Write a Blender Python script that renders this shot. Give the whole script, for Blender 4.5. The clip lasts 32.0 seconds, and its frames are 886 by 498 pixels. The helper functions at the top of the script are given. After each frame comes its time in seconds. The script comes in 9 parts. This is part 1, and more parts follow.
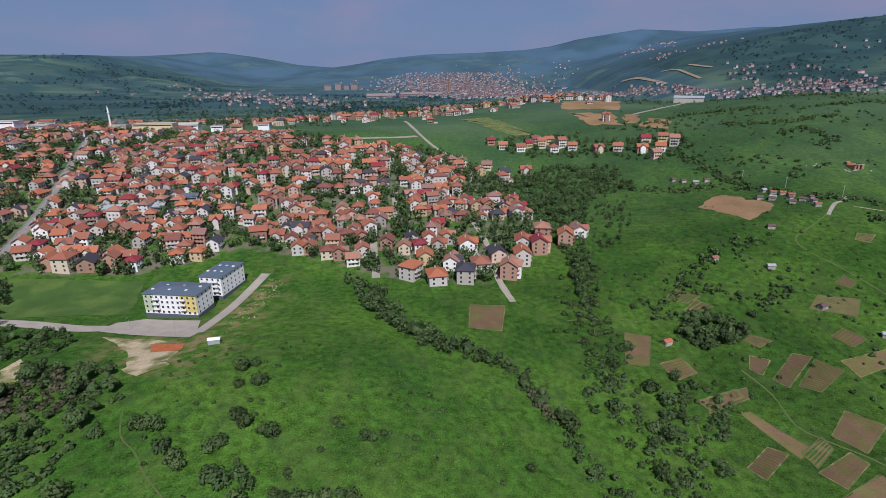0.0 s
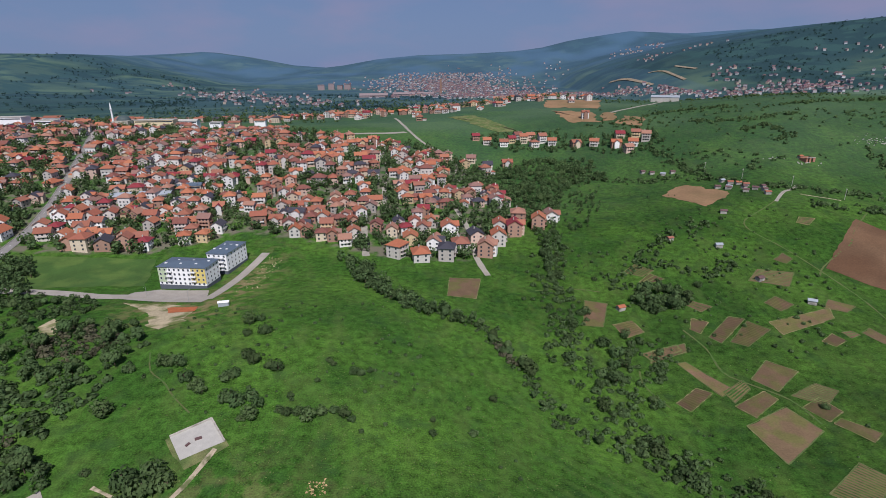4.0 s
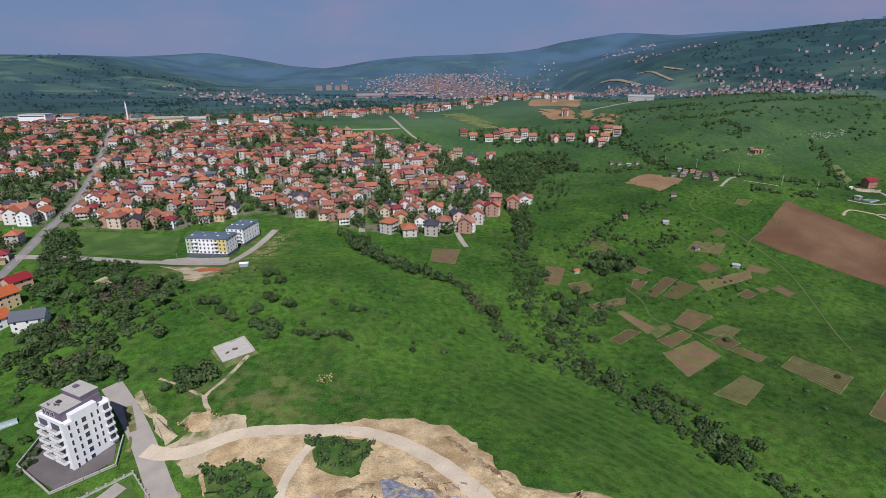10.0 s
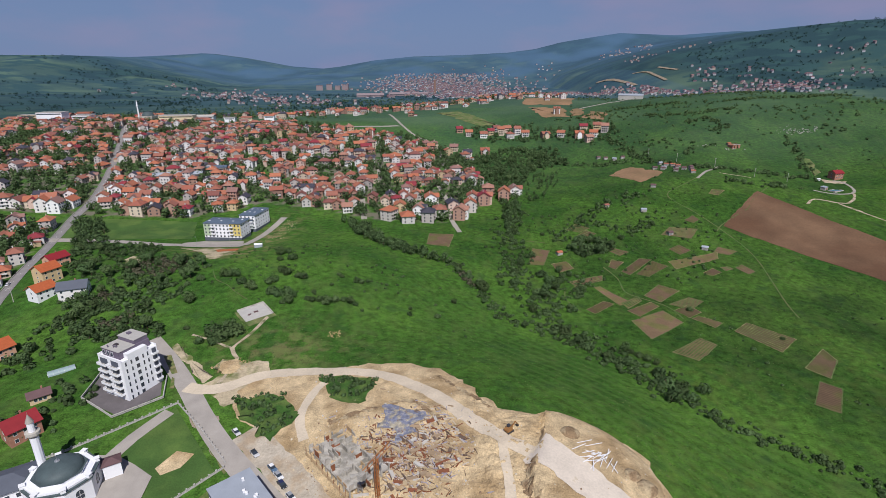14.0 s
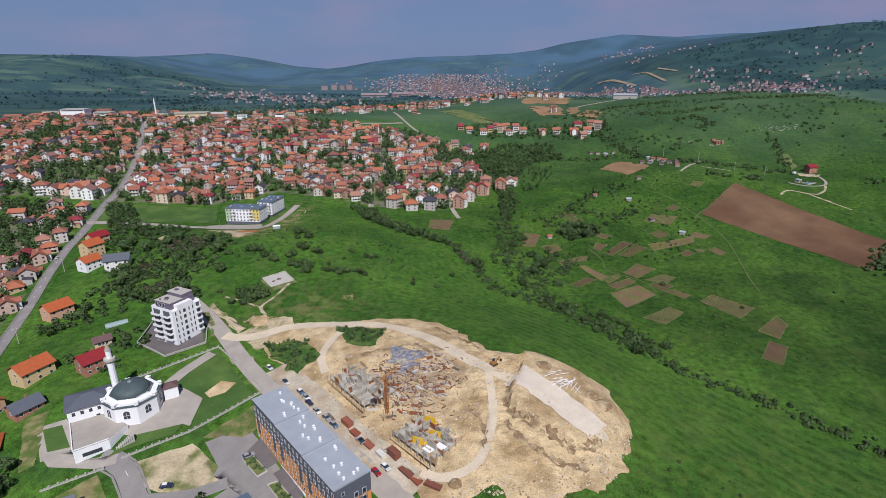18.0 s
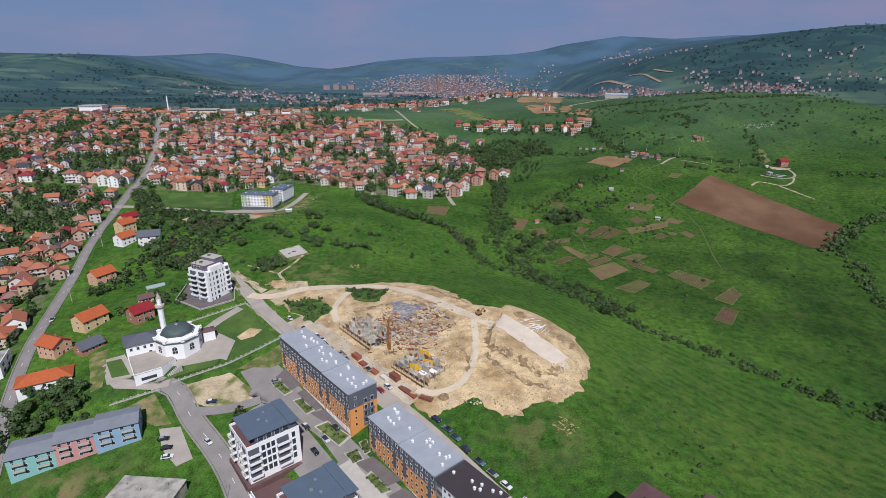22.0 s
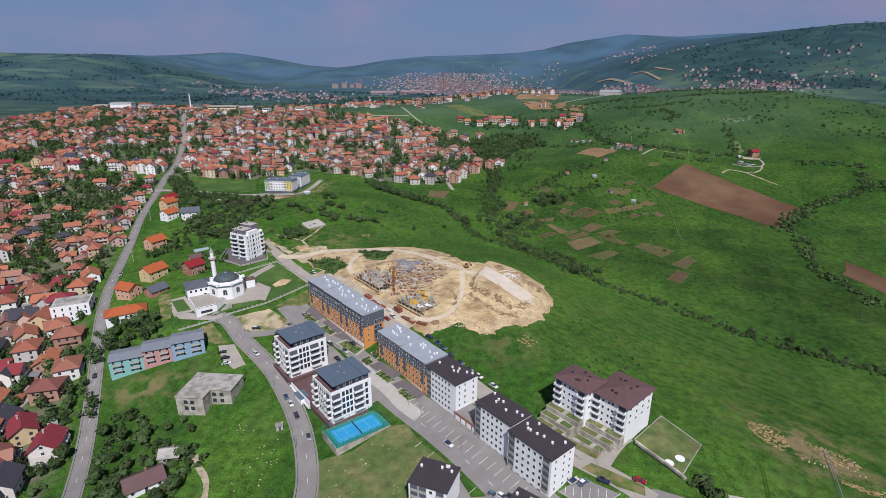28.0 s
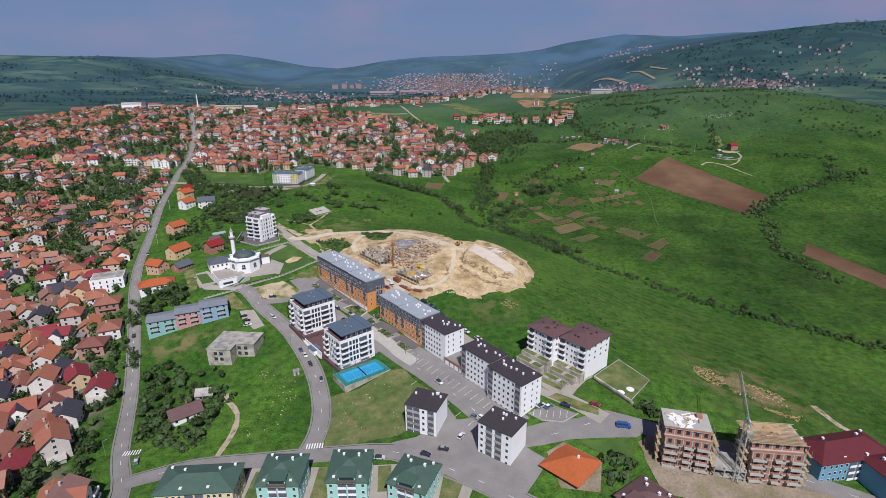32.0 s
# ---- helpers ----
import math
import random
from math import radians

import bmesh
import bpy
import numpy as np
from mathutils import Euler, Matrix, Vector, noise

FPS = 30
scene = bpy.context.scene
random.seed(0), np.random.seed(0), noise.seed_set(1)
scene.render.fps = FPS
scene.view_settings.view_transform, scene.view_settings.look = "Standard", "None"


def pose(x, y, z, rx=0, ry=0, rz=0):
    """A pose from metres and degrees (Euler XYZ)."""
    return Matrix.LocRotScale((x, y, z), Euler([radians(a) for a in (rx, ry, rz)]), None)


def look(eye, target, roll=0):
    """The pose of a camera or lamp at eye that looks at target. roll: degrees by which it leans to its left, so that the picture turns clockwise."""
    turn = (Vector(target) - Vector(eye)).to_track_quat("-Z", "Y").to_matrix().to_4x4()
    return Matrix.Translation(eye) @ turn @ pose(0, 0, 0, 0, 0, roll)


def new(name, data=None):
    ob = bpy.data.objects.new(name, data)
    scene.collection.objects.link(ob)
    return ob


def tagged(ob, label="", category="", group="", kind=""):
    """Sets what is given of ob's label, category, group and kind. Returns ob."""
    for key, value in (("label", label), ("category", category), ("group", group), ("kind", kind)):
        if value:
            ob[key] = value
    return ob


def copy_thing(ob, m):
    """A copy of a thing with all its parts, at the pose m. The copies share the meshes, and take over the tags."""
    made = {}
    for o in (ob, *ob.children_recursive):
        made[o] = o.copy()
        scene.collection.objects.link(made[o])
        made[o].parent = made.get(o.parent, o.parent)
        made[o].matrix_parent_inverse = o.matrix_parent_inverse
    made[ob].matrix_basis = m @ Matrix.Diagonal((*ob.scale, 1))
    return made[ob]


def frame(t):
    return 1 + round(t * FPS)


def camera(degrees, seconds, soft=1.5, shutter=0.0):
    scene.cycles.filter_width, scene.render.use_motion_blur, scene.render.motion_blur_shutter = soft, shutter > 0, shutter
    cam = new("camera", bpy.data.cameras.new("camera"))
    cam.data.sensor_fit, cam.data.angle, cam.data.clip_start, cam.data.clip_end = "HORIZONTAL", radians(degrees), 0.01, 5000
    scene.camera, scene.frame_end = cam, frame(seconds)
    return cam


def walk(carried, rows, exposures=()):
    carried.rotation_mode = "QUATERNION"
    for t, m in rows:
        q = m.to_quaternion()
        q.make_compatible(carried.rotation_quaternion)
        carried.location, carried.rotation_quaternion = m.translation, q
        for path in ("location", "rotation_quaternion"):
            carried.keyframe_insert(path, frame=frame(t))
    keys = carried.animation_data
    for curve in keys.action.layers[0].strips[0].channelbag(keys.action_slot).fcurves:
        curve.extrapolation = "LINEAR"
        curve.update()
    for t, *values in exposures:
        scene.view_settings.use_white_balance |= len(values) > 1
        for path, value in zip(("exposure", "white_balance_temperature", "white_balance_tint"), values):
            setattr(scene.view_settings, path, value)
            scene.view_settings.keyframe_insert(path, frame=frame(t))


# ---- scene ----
cam = camera(80.1, 32.0, 0.65)
PATH = [  # seconds, x, y, z, yaw, pitch, roll
    (0.0, 0.0, -0.0, 109.3, -0.005, -19.313, -0.529),
    (3.0, 4.95, -29.02, 108.51, -0.653, -19.24, -0.337),
    (6.0, 10.61, -59.9, 108.55, -0.872, -19.276, -0.266),
    (9.0, 14.58, -91.07, 109.48, -1.007, -19.199, -0.269),
    (13.0, 17.64, -129.31, 109.77, -1.143, -19.167, -0.306),
    (17.0, 19.09, -170.16, 109.58, -0.805, -19.143, -0.206),
    (20.0, 20.36, -203.95, 108.48, -0.821, -19.032, 0.047),
    (23.0, 23.26, -238.18, 108.23, -0.719, -19.048, 0.185),
    (26.0, 27.06, -271.62, 109.12, -0.236, -19.158, 0.112),
    (29.0, 29.98, -303.5, 109.77, 0.116, -19.207, -0.115),
    (32.0, 33.3, -335.03, 109.21, 0.047, -19.153, -0.319),
]

def aim(x, y, z, yaw, pitch, roll):
    yw, pt = radians(yaw), radians(pitch)
    way = Vector((-math.sin(yw) * math.cos(pt), math.cos(yw) * math.cos(pt), math.sin(pt)))
    return look((x, y, z), Vector((x, y, z)) + way, roll)


walk(cam, [(t, aim(*p)) for t, *p in PATH], [(0.0, 0.0, 6180.0, 13.5), (32.0, 0.0, 6180.0, 13.5)])

# ---- light ----
SUN_AZ, SUN_EL = (0.18, -0.984), radians(50)
world = bpy.data.worlds.new("sky")
scene.world = world
world.use_nodes = True
wt = world.node_tree
sky = wt.nodes.new("ShaderNodeTexSky")
sky.sky_type, sky.sun_disc = "NISHITA", False
sky.sun_elevation = SUN_EL
sky.sun_rotation = math.atan2(SUN_AZ[0], SUN_AZ[1])
sky.air_density, sky.dust_density, sky.ozone_density = 1.0, 0.1, 3.0
coord = wt.nodes.new("ShaderNodeTexCoord")
stretch = wt.nodes.new("ShaderNodeMapping")
stretch.inputs["Scale"].default_value = (1.0, 1.0, 2.6)
cloud = wt.nodes.new("ShaderNodeTexNoise")
cloud.inputs["Scale"].default_value, cloud.inputs["Detail"].default_value = 4.2, 6.0
cramp = wt.nodes.new("ShaderNodeMapRange")
cramp.inputs["From Min"].default_value, cramp.inputs["From Max"].default_value = 0.45, 0.68
cramp.inputs["To Max"].default_value = 0.55
wmix = wt.nodes.new("ShaderNodeMix")
wmix.data_type = "RGBA"
wmix.inputs[7].default_value = (4.7, 4.2, 6.2, 1)
tint = wt.nodes.new("ShaderNodeMix")
tint.data_type, tint.blend_type = "RGBA", "MULTIPLY"
tint.inputs[0].default_value = 1.0
tint.inputs[7].default_value = (0.66, 0.66, 0.82, 1)
# summer haze: a flat violet-blue veil that thickens towards the horizon
split = wt.nodes.new("ShaderNodeSeparateXYZ")
veil = wt.nodes.new("ShaderNodeMapRange")
veil.inputs["From Min"].default_value, veil.inputs["From Max"].default_value = 0.0, 0.5
veil.inputs["To Min"].default_value, veil.inputs["To Max"].default_value = 0.92, 0.0
haze = wt.nodes.new("ShaderNodeMix")
haze.data_type = "RGBA"
haze.inputs[7].default_value = (2.55, 3.7, 6.3, 1)
back = wt.nodes["Background"]
back.inputs["Strength"].default_value = 0.062
wt.links.new(coord.outputs["Generated"], stretch.inputs["Vector"])
wt.links.new(coord.outputs["Generated"], split.inputs[0])
wt.links.new(split.outputs[2], veil.inputs["Value"])
wt.links.new(veil.outputs[0], haze.inputs[0])
wt.links.new(stretch.outputs[0], cloud.inputs["Vector"])
wt.links.new(cloud.outputs[0], cramp.inputs["Value"])
wt.links.new(cramp.outputs[0], wmix.inputs[0])
wt.links.new(sky.outputs[0], tint.inputs[6])
wt.links.new(tint.outputs[2], haze.inputs[6])
wt.links.new(haze.outputs[2], wmix.inputs[6])
wt.links.new(wmix.outputs[2], back.inputs["Color"])
sun = new("sun", bpy.data.lights.new("sun", "SUN"))
sun.data.energy, sun.data.angle, sun.data.color = 4.4, radians(0.6), (1.0, 0.965, 0.91)
sun.matrix_world = look((SUN_AZ[0] * 900, SUN_AZ[1] * 900, 900 * math.tan(SUN_EL)), (0, 0, 0))


# ---- materials ----
def material(name, colour, rough=0.8, metal=0.0, spread=0.0, noise_scale=0.5, noise_amount=0.25, fine=6.0,
             bump=0.0, island=False, spec=0.3, second=None, second_scale=0.05, second_span=(0.45, 0.6)):
    """Noise at two scales over a base colour; spread varies it from object to object (or island to island)."""
    mat = bpy.data.materials.new(name)
    mat.use_nodes = True
    nt = mat.node_tree
    b = nt.nodes["Principled BSDF"]
    b.inputs["Roughness"].default_value, b.inputs["Metallic"].default_value = rough, metal
    b.inputs["Specular IOR Level"].default_value = spec
    geo = nt.nodes.new("ShaderNodeNewGeometry")
    n1, n2 = nt.nodes.new("ShaderNodeTexNoise"), nt.nodes.new("ShaderNodeTexNoise")
    for n, s in ((n1, noise_scale), (n2, fine)):
        n.inputs["Scale"].default_value, n.inputs["Detail"].default_value = s, 4.0
        nt.links.new(geo.outputs["Position"], n.inputs["Vector"])
    both = nt.nodes.new("ShaderNodeMath")
    both.operation = "ADD"
    nt.links.new(n1.outputs[0], both.inputs[0])
    nt.links.new(n2.outputs[0], both.inputs[1])
    value = nt.nodes.new("ShaderNodeMapRange")
    value.inputs["From Min"].default_value, value.inputs["From Max"].default_value = 0.6, 1.4
    value.inputs["To Min"].default_value, value.inputs["To Max"].default_value = 1 - noise_amount, 1 + noise_amount
    nt.links.new(both.outputs[0], value.inputs["Value"])
    hsv = nt.nodes.new("ShaderNodeHueSaturation")
    nt.links.new(value.outputs[0], hsv.inputs["Value"])
    last = None
    if second:
        n3 = nt.nodes.new("ShaderNodeTexNoise")
        n3.inputs["Scale"].default_value, n3.inputs["Detail"].default_value = second_scale, 6.0
        nt.links.new(geo.outputs["Position"], n3.inputs["Vector"])
        mr = nt.nodes.new("ShaderNodeMapRange")
        mr.inputs["From Min"].default_value, mr.inputs["From Max"].default_value = second_span
        nt.links.new(n3.outputs[0], mr.inputs["Value"])
        mix = nt.nodes.new("ShaderNodeMix")
        mix.data_type = "RGBA"
        mix.inputs[6].default_value, mix.inputs[7].default_value = (*colour, 1), (*second, 1)
        nt.links.new(mr.outputs[0], mix.inputs[0])
        nt.links.new(mix.outputs[2], hsv.inputs["Color"])
    else:
        hsv.inputs["Color"].default_value = (*colour, 1)
    last = hsv.outputs[0]
    if spread:
        pick = geo.outputs["Random Per Island"] if island else nt.nodes.new("ShaderNodeObjectInfo").outputs["Random"]
        shade = nt.nodes.new("ShaderNodeHueSaturation")
        for socket, lo, hi in (("Value", 1 - spread, 1 + spread), ("Hue", 0.5 - spread * 0.035, 0.5 + spread * 0.035)):
            r = nt.nodes.new("ShaderNodeMapRange")
            r.inputs["To Min"].default_value, r.inputs["To Max"].default_value = lo, hi
            if socket == "Hue":
                m = nt.nodes.new("ShaderNodeMath")
                m.operation = "FRACT"
                k = nt.nodes.new("ShaderNodeMath")
                k.operation, k.inputs[1].default_value = "MULTIPLY", 7.31
                nt.links.new(pick, k.inputs[0])
                nt.links.new(k.outputs[0], m.inputs[0])
                nt.links.new(m.outputs[0], r.inputs["Value"])
            else:
                nt.links.new(pick, r.inputs["Value"])
            nt.links.new(r.outputs[0], shade.inputs[socket])
        nt.links.new(last, shade.inputs["Color"])
        last = shade.outputs[0]
    nt.links.new(last, b.inputs["Base Color"])
    if bump:
        bn = nt.nodes.new("ShaderNodeBump")
        bn.inputs["Strength"].default_value, bn.inputs["Distance"].default_value = 0.8, bump
        nt.links.new(both.outputs[0], bn.inputs["Height"])
        nt.links.new(bn.outputs[0], b.inputs["Normal"])
    return mat


def leafy(mat, share=0.45):
    """Leaves that let part of the light through."""
    nt = mat.node_tree
    b = nt.nodes["Principled BSDF"]
    thin, both = nt.nodes.new("ShaderNodeBsdfTranslucent"), nt.nodes.new("ShaderNodeMixShader")
    both.inputs[0].default_value = share
    nt.links.new(b.inputs["Base Color"].links[0].from_socket, thin.inputs["Color"])
    nt.links.new(b.outputs[0], both.inputs[1])
    nt.links.new(thin.outputs[0], both.inputs[2])
    nt.links.new(both.outputs[0], next(n for n in nt.nodes if n.bl_idname == "ShaderNodeOutputMaterial").inputs["Surface"])
    return mat


def palette(name, stops, rough=0.85, island=False, noise_amount=0.12, noise_scale=0.6, bump=0.0):
    """A material that takes one of several colours, object by object or island by island."""
    mat = material(name, stops[0], rough, noise_amount=noise_amount, noise_scale=noise_scale, bump=bump)
    nt = mat.node_tree
    ramp = nt.nodes.new("ShaderNodeValToRGB")
    ramp.color_ramp.interpolation = "CONSTANT"
    while len(ramp.color_ramp.elements) < len(stops):
        ramp.color_ramp.elements.new(0.5)
    for i, c in enumerate(stops):
        ramp.color_ramp.elements[i].position = i / len(stops)
        ramp.color_ramp.elements[i].color = (*c, 1)
    if island:
        pick = next(n for n in nt.nodes if n.bl_idname == "ShaderNodeNewGeometry").outputs["Random Per Island"]
    else:
        pick = nt.nodes.new("ShaderNodeObjectInfo").outputs["Random"]
    nt.links.new(pick, ramp.inputs[0])
    hsv = next(n for n in nt.nodes if n.bl_idname == "ShaderNodeHueSaturation")
    nt.links.new(ramp.outputs[0], hsv.inputs["Color"])
    return mat


ROOFS = [(0.92 * a, 1.06 * b, 1.15 * c) for a, b, c in [(0.37, 0.12, 0.065), (0.30, 0.10, 0.06), (0.43, 0.14, 0.07), (0.22, 0.075, 0.055), (0.36, 0.16, 0.105), (0.33, 0.10, 0.06),
         (0.25, 0.035, 0.04), (0.38, 0.13, 0.075), (0.27, 0.13, 0.10), (0.06, 0.05, 0.06), (0.31, 0.11, 0.07), (0.40, 0.12, 0.06)]]
WALLS = [(0.78, 0.75, 0.72), (0.60, 0.50, 0.38), (0.80, 0.79, 0.77), (0.40, 0.24, 0.18), (0.62, 0.45, 0.37), (0.66, 0.62, 0.58),
         (0.33, 0.20, 0.15), (0.58, 0.44, 0.27), (0.55, 0.50, 0.46), (0.42, 0.38, 0.35), (0.72, 0.69, 0.66), (0.52, 0.49, 0.46)]
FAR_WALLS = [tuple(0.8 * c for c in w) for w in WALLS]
m_roof = palette("clay_roof_tiles", ROOFS, 0.85, bump=0.05)
m_roofs_far = palette("distant_roof_tiles", ROOFS, 0.85, island=True)
m_wall = palette("house_render", WALLS, 0.9)
# valley roofs and walls: contrast cut and blue added to paint distance haze
m_roofs_hazed = palette("hazed_roof_tiles", [tuple(0.42 * c + k for c, k in zip(w, (0.055, 0.06, 0.085))) for w in ROOFS], 0.9, island=True)
m_walls_hazed = palette("hazed_house_render", [tuple(0.50 * c + k for c, k in zip(w, (0.09, 0.10, 0.13))) for w in WALLS], 0.9, island=True)
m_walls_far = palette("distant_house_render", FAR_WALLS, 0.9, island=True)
m_white = material("white_render", (0.80, 0.80, 0.81), 0.85, noise_amount=0.05, noise_scale=0.2)
m_grey = material("concrete", (0.40, 0.38, 0.34), 0.9, noise_amount=0.3, noise_scale=0.35, bump=0.02, second=(0.24, 0.23, 0.21), second_scale=0.22, second_span=(0.45, 0.62))
m_oldconcrete = material("weathered_concrete", (0.43, 0.40, 0.345), 0.92, noise_amount=0.35, noise_scale=0.25, bump=0.03, second=(0.27, 0.25, 0.21), second_scale=0.3, second_span=(0.45, 0.62))
m_orange = material("orange_render", (0.66, 0.285, 0.085), 0.85, noise_amount=0.08, noise_scale=0.3)
m_slate = material("dark_grey_cladding", (0.10, 0.11, 0.135), 0.7, noise_amount=0.12, noise_scale=0.4)
m_lightroof = material("light_grey_metal_roof", (0.33, 0.36, 0.40), 0.55, noise_amount=0.12, noise_scale=0.25, spec=0.4)
m_darkroof = material("dark_brown_metal_roof", (0.055, 0.045, 0.05), 0.6, noise_amount=0.15, noise_scale=0.3)
m_blueroof = material("blue_grey_metal_roof", (0.10, 0.135, 0.18), 0.5, noise_amount=0.1, noise_scale=0.25, spec=0.4)
m_brownroof = material("brown_metal_roof_tiles", (0.13, 0.075, 0.075), 0.7, noise_amount=0.15, noise_scale=0.4)
m_greenroof = material("green_metal_roof", (0.065, 0.115, 0.088), 0.6, noise_amount=0.15, noise_scale=0.4)
m_glass = material("window_glass", (0.035, 0.045, 0.06), 0.12, noise_amount=0.2, spec=0.6)
m_frame = material("white_window_frame", (0.75, 0.75, 0.75), 0.5, noise_amount=0.03)
m_asphalt = material("asphalt", (0.235, 0.220, 0.210), 0.9, noise_amount=0.22, noise_scale=0.15, fine=3.0, bump=0.01)
m_paving = material("grey_paving", (0.35, 0.317, 0.278), 0.9, noise_amount=0.2, noise_scale=0.2)
m_kerb = material("concrete_kerb", (0.42, 0.40, 0.365), 0.9, noise_amount=0.15)
m_line = material("road_marking_paint", (0.75, 0.75, 0.72), 0.7, noise_amount=0.2)
m_dirt = material("pale_gravel", (0.58, 0.49, 0.365), 0.95, noise_amount=0.18, noise_scale=0.12, fine=1.5, bump=0.05)
m_sand = material("sandy_spoil", (0.535, 0.41, 0.24), 0.95, noise_amount=0.45, noise_scale=0.25, fine=2.0, bump=0.25,
                  second=(0.355, 0.25, 0.13), second_scale=0.07, second_span=(0.44, 0.64))
m_earth = material("trampled_earth", (0.30, 0.24, 0.18), 0.95, noise_amount=0.35, noise_scale=0.2, fine=1.2, bump=0.3,
                   second=(0.20, 0.17, 0.10), second_scale=0.1)
m_waste = material("sandy_waste_ground", (0.46, 0.38, 0.25), 0.95, noise_amount=0.3, noise_scale=0.15, fine=1.2, bump=0.2,
                   second=(0.14, 0.16, 0.05), second_scale=0.09, second_span=(0.47, 0.6))
m_slope = material("dry_olive_grass", (0.092, 0.135, 0.038), 0.95, noise_amount=0.45, noise_scale=0.3, fine=2.5, bump=0.1,
                   second=(0.17, 0.17, 0.07), second_scale=0.12, second_span=(0.42, 0.68))
m_track = material("faint_grass_track", (0.105, 0.125, 0.042), 0.95, noise_amount=0.4, noise_scale=0.2, fine=2.0, second=(0.06, 0.11, 0.025), second_scale=0.2)
m_straw = material("dry_straw", (0.40, 0.29, 0.15), 0.95, spread=0.35, island=True, noise_amount=0.2)
m_redearth = material("red_earth", (0.42, 0.13, 0.05), 0.95, noise_amount=0.3, noise_scale=0.5)
m_bay = material("dark_parking_asphalt", (0.135, 0.12, 0.12), 0.9, noise_amount=0.2, noise_scale=0.3)
m_soil = material("ploughed_soil", (0.105, 0.055, 0.029), 0.95, noise_amount=0.3, noise_scale=0.05, fine=1.0, bump=0.12,
                  second=(0.160, 0.094, 0.052), second_scale=0.018, second_span=(0.42, 0.66))
m_plot = material("garden_soil", (0.140, 0.093, 0.052), 0.95, spread=0.3, noise_amount=0.25, noise_scale=0.15, fine=1.5, bump=0.05,
                  second=(0.115, 0.105, 0.036), second_scale=0.12)
m_bark = material("bark", (0.10, 0.075, 0.05), 0.95, noise_amount=0.3, noise_scale=2.0)
m_leaf = leafy(material("foliage", (0.108, 0.168, 0.066), 0.85, spec=0.08, spread=0.35, noise_amount=0.3, noise_scale=0.3, fine=2.0))
m_bush = leafy(material("bush_foliage", (0.108, 0.168, 0.068), 0.85, spec=0.08, spread=0.3, island=True, noise_amount=0.5, noise_scale=0.06, fine=0.25))
m_thorn = leafy(material("grey_thorn_scrub", (0.15, 0.145, 0.092), 0.9, spec=0.05, spread=0.3, island=True, noise_amount=0.3, noise_scale=0.06, fine=0.3))
m_dry = material("trodden_dry_grass", (0.21, 0.185, 0.085), 0.95, noise_amount=0.4, noise_scale=0.2, fine=2.0,
                 second=(0.09, 0.13, 0.03), second_scale=0.25, second_span=(0.42, 0.58))
m_lawn = material("mown_lawn", (0.052, 0.108, 0.022), 0.9, noise_amount=0.3, noise_scale=0.1, fine=2.0, second=(0.085, 0.145, 0.03), second_scale=0.06)
m_weeds = material("rank_green_weeds", (0.040, 0.098, 0.016), 0.95, noise_amount=0.5, noise_scale=0.4, fine=2.0, bump=0.2, second=(0.085, 0.135, 0.03), second_scale=0.15)
m_dome = material("weathered_lead", (0.070, 0.095, 0.098), 0.6, noise_amount=0.25, noise_scale=0.4)
m_steel = material("galvanised_steel", (0.42, 0.43, 0.44), 0.45, metal=0.6, noise_amount=0.1)
m_darksteel = material("dark_steel", (0.06, 0.06, 0.065), 0.6, metal=0.3, noise_amount=0.1)
m_rust = material("rusty_formwork", (0.22, 0.085, 0.04), 0.85, noise_amount=0.3, noise_scale=0.8)
m_timber = material("raw_timber", (0.45, 0.32, 0.18), 0.85, spread=0.2, noise_amount=0.2)
m_brick = material("hollow_clay_brick", (0.36, 0.175, 0.12), 0.9, noise_amount=0.25, noise_scale=0.6, fine=8.0, bump=0.03)
m_yellow = material("yellow_formwork_panel", (0.70, 0.42, 0.03), 0.6, noise_amount=0.1)
m_blue = material("blue_court_surface", (0.03, 0.30, 0.56), 0.7, noise_amount=0.06)
m_blueline = material("pale_court_line", (0.25, 0.50, 0.66), 0.7, noise_amount=0.05)
m_tan = material("dry_tan_soil", (0.27, 0.165, 0.088), 0.95, noise_amount=0.25, noise_scale=0.05, fine=0.6, second=(0.21, 0.14, 0.07), second_scale=0.02)
m_teal = material("green_court_surround", (0.03, 0.22, 0.18), 0.75, noise_amount=0.08)


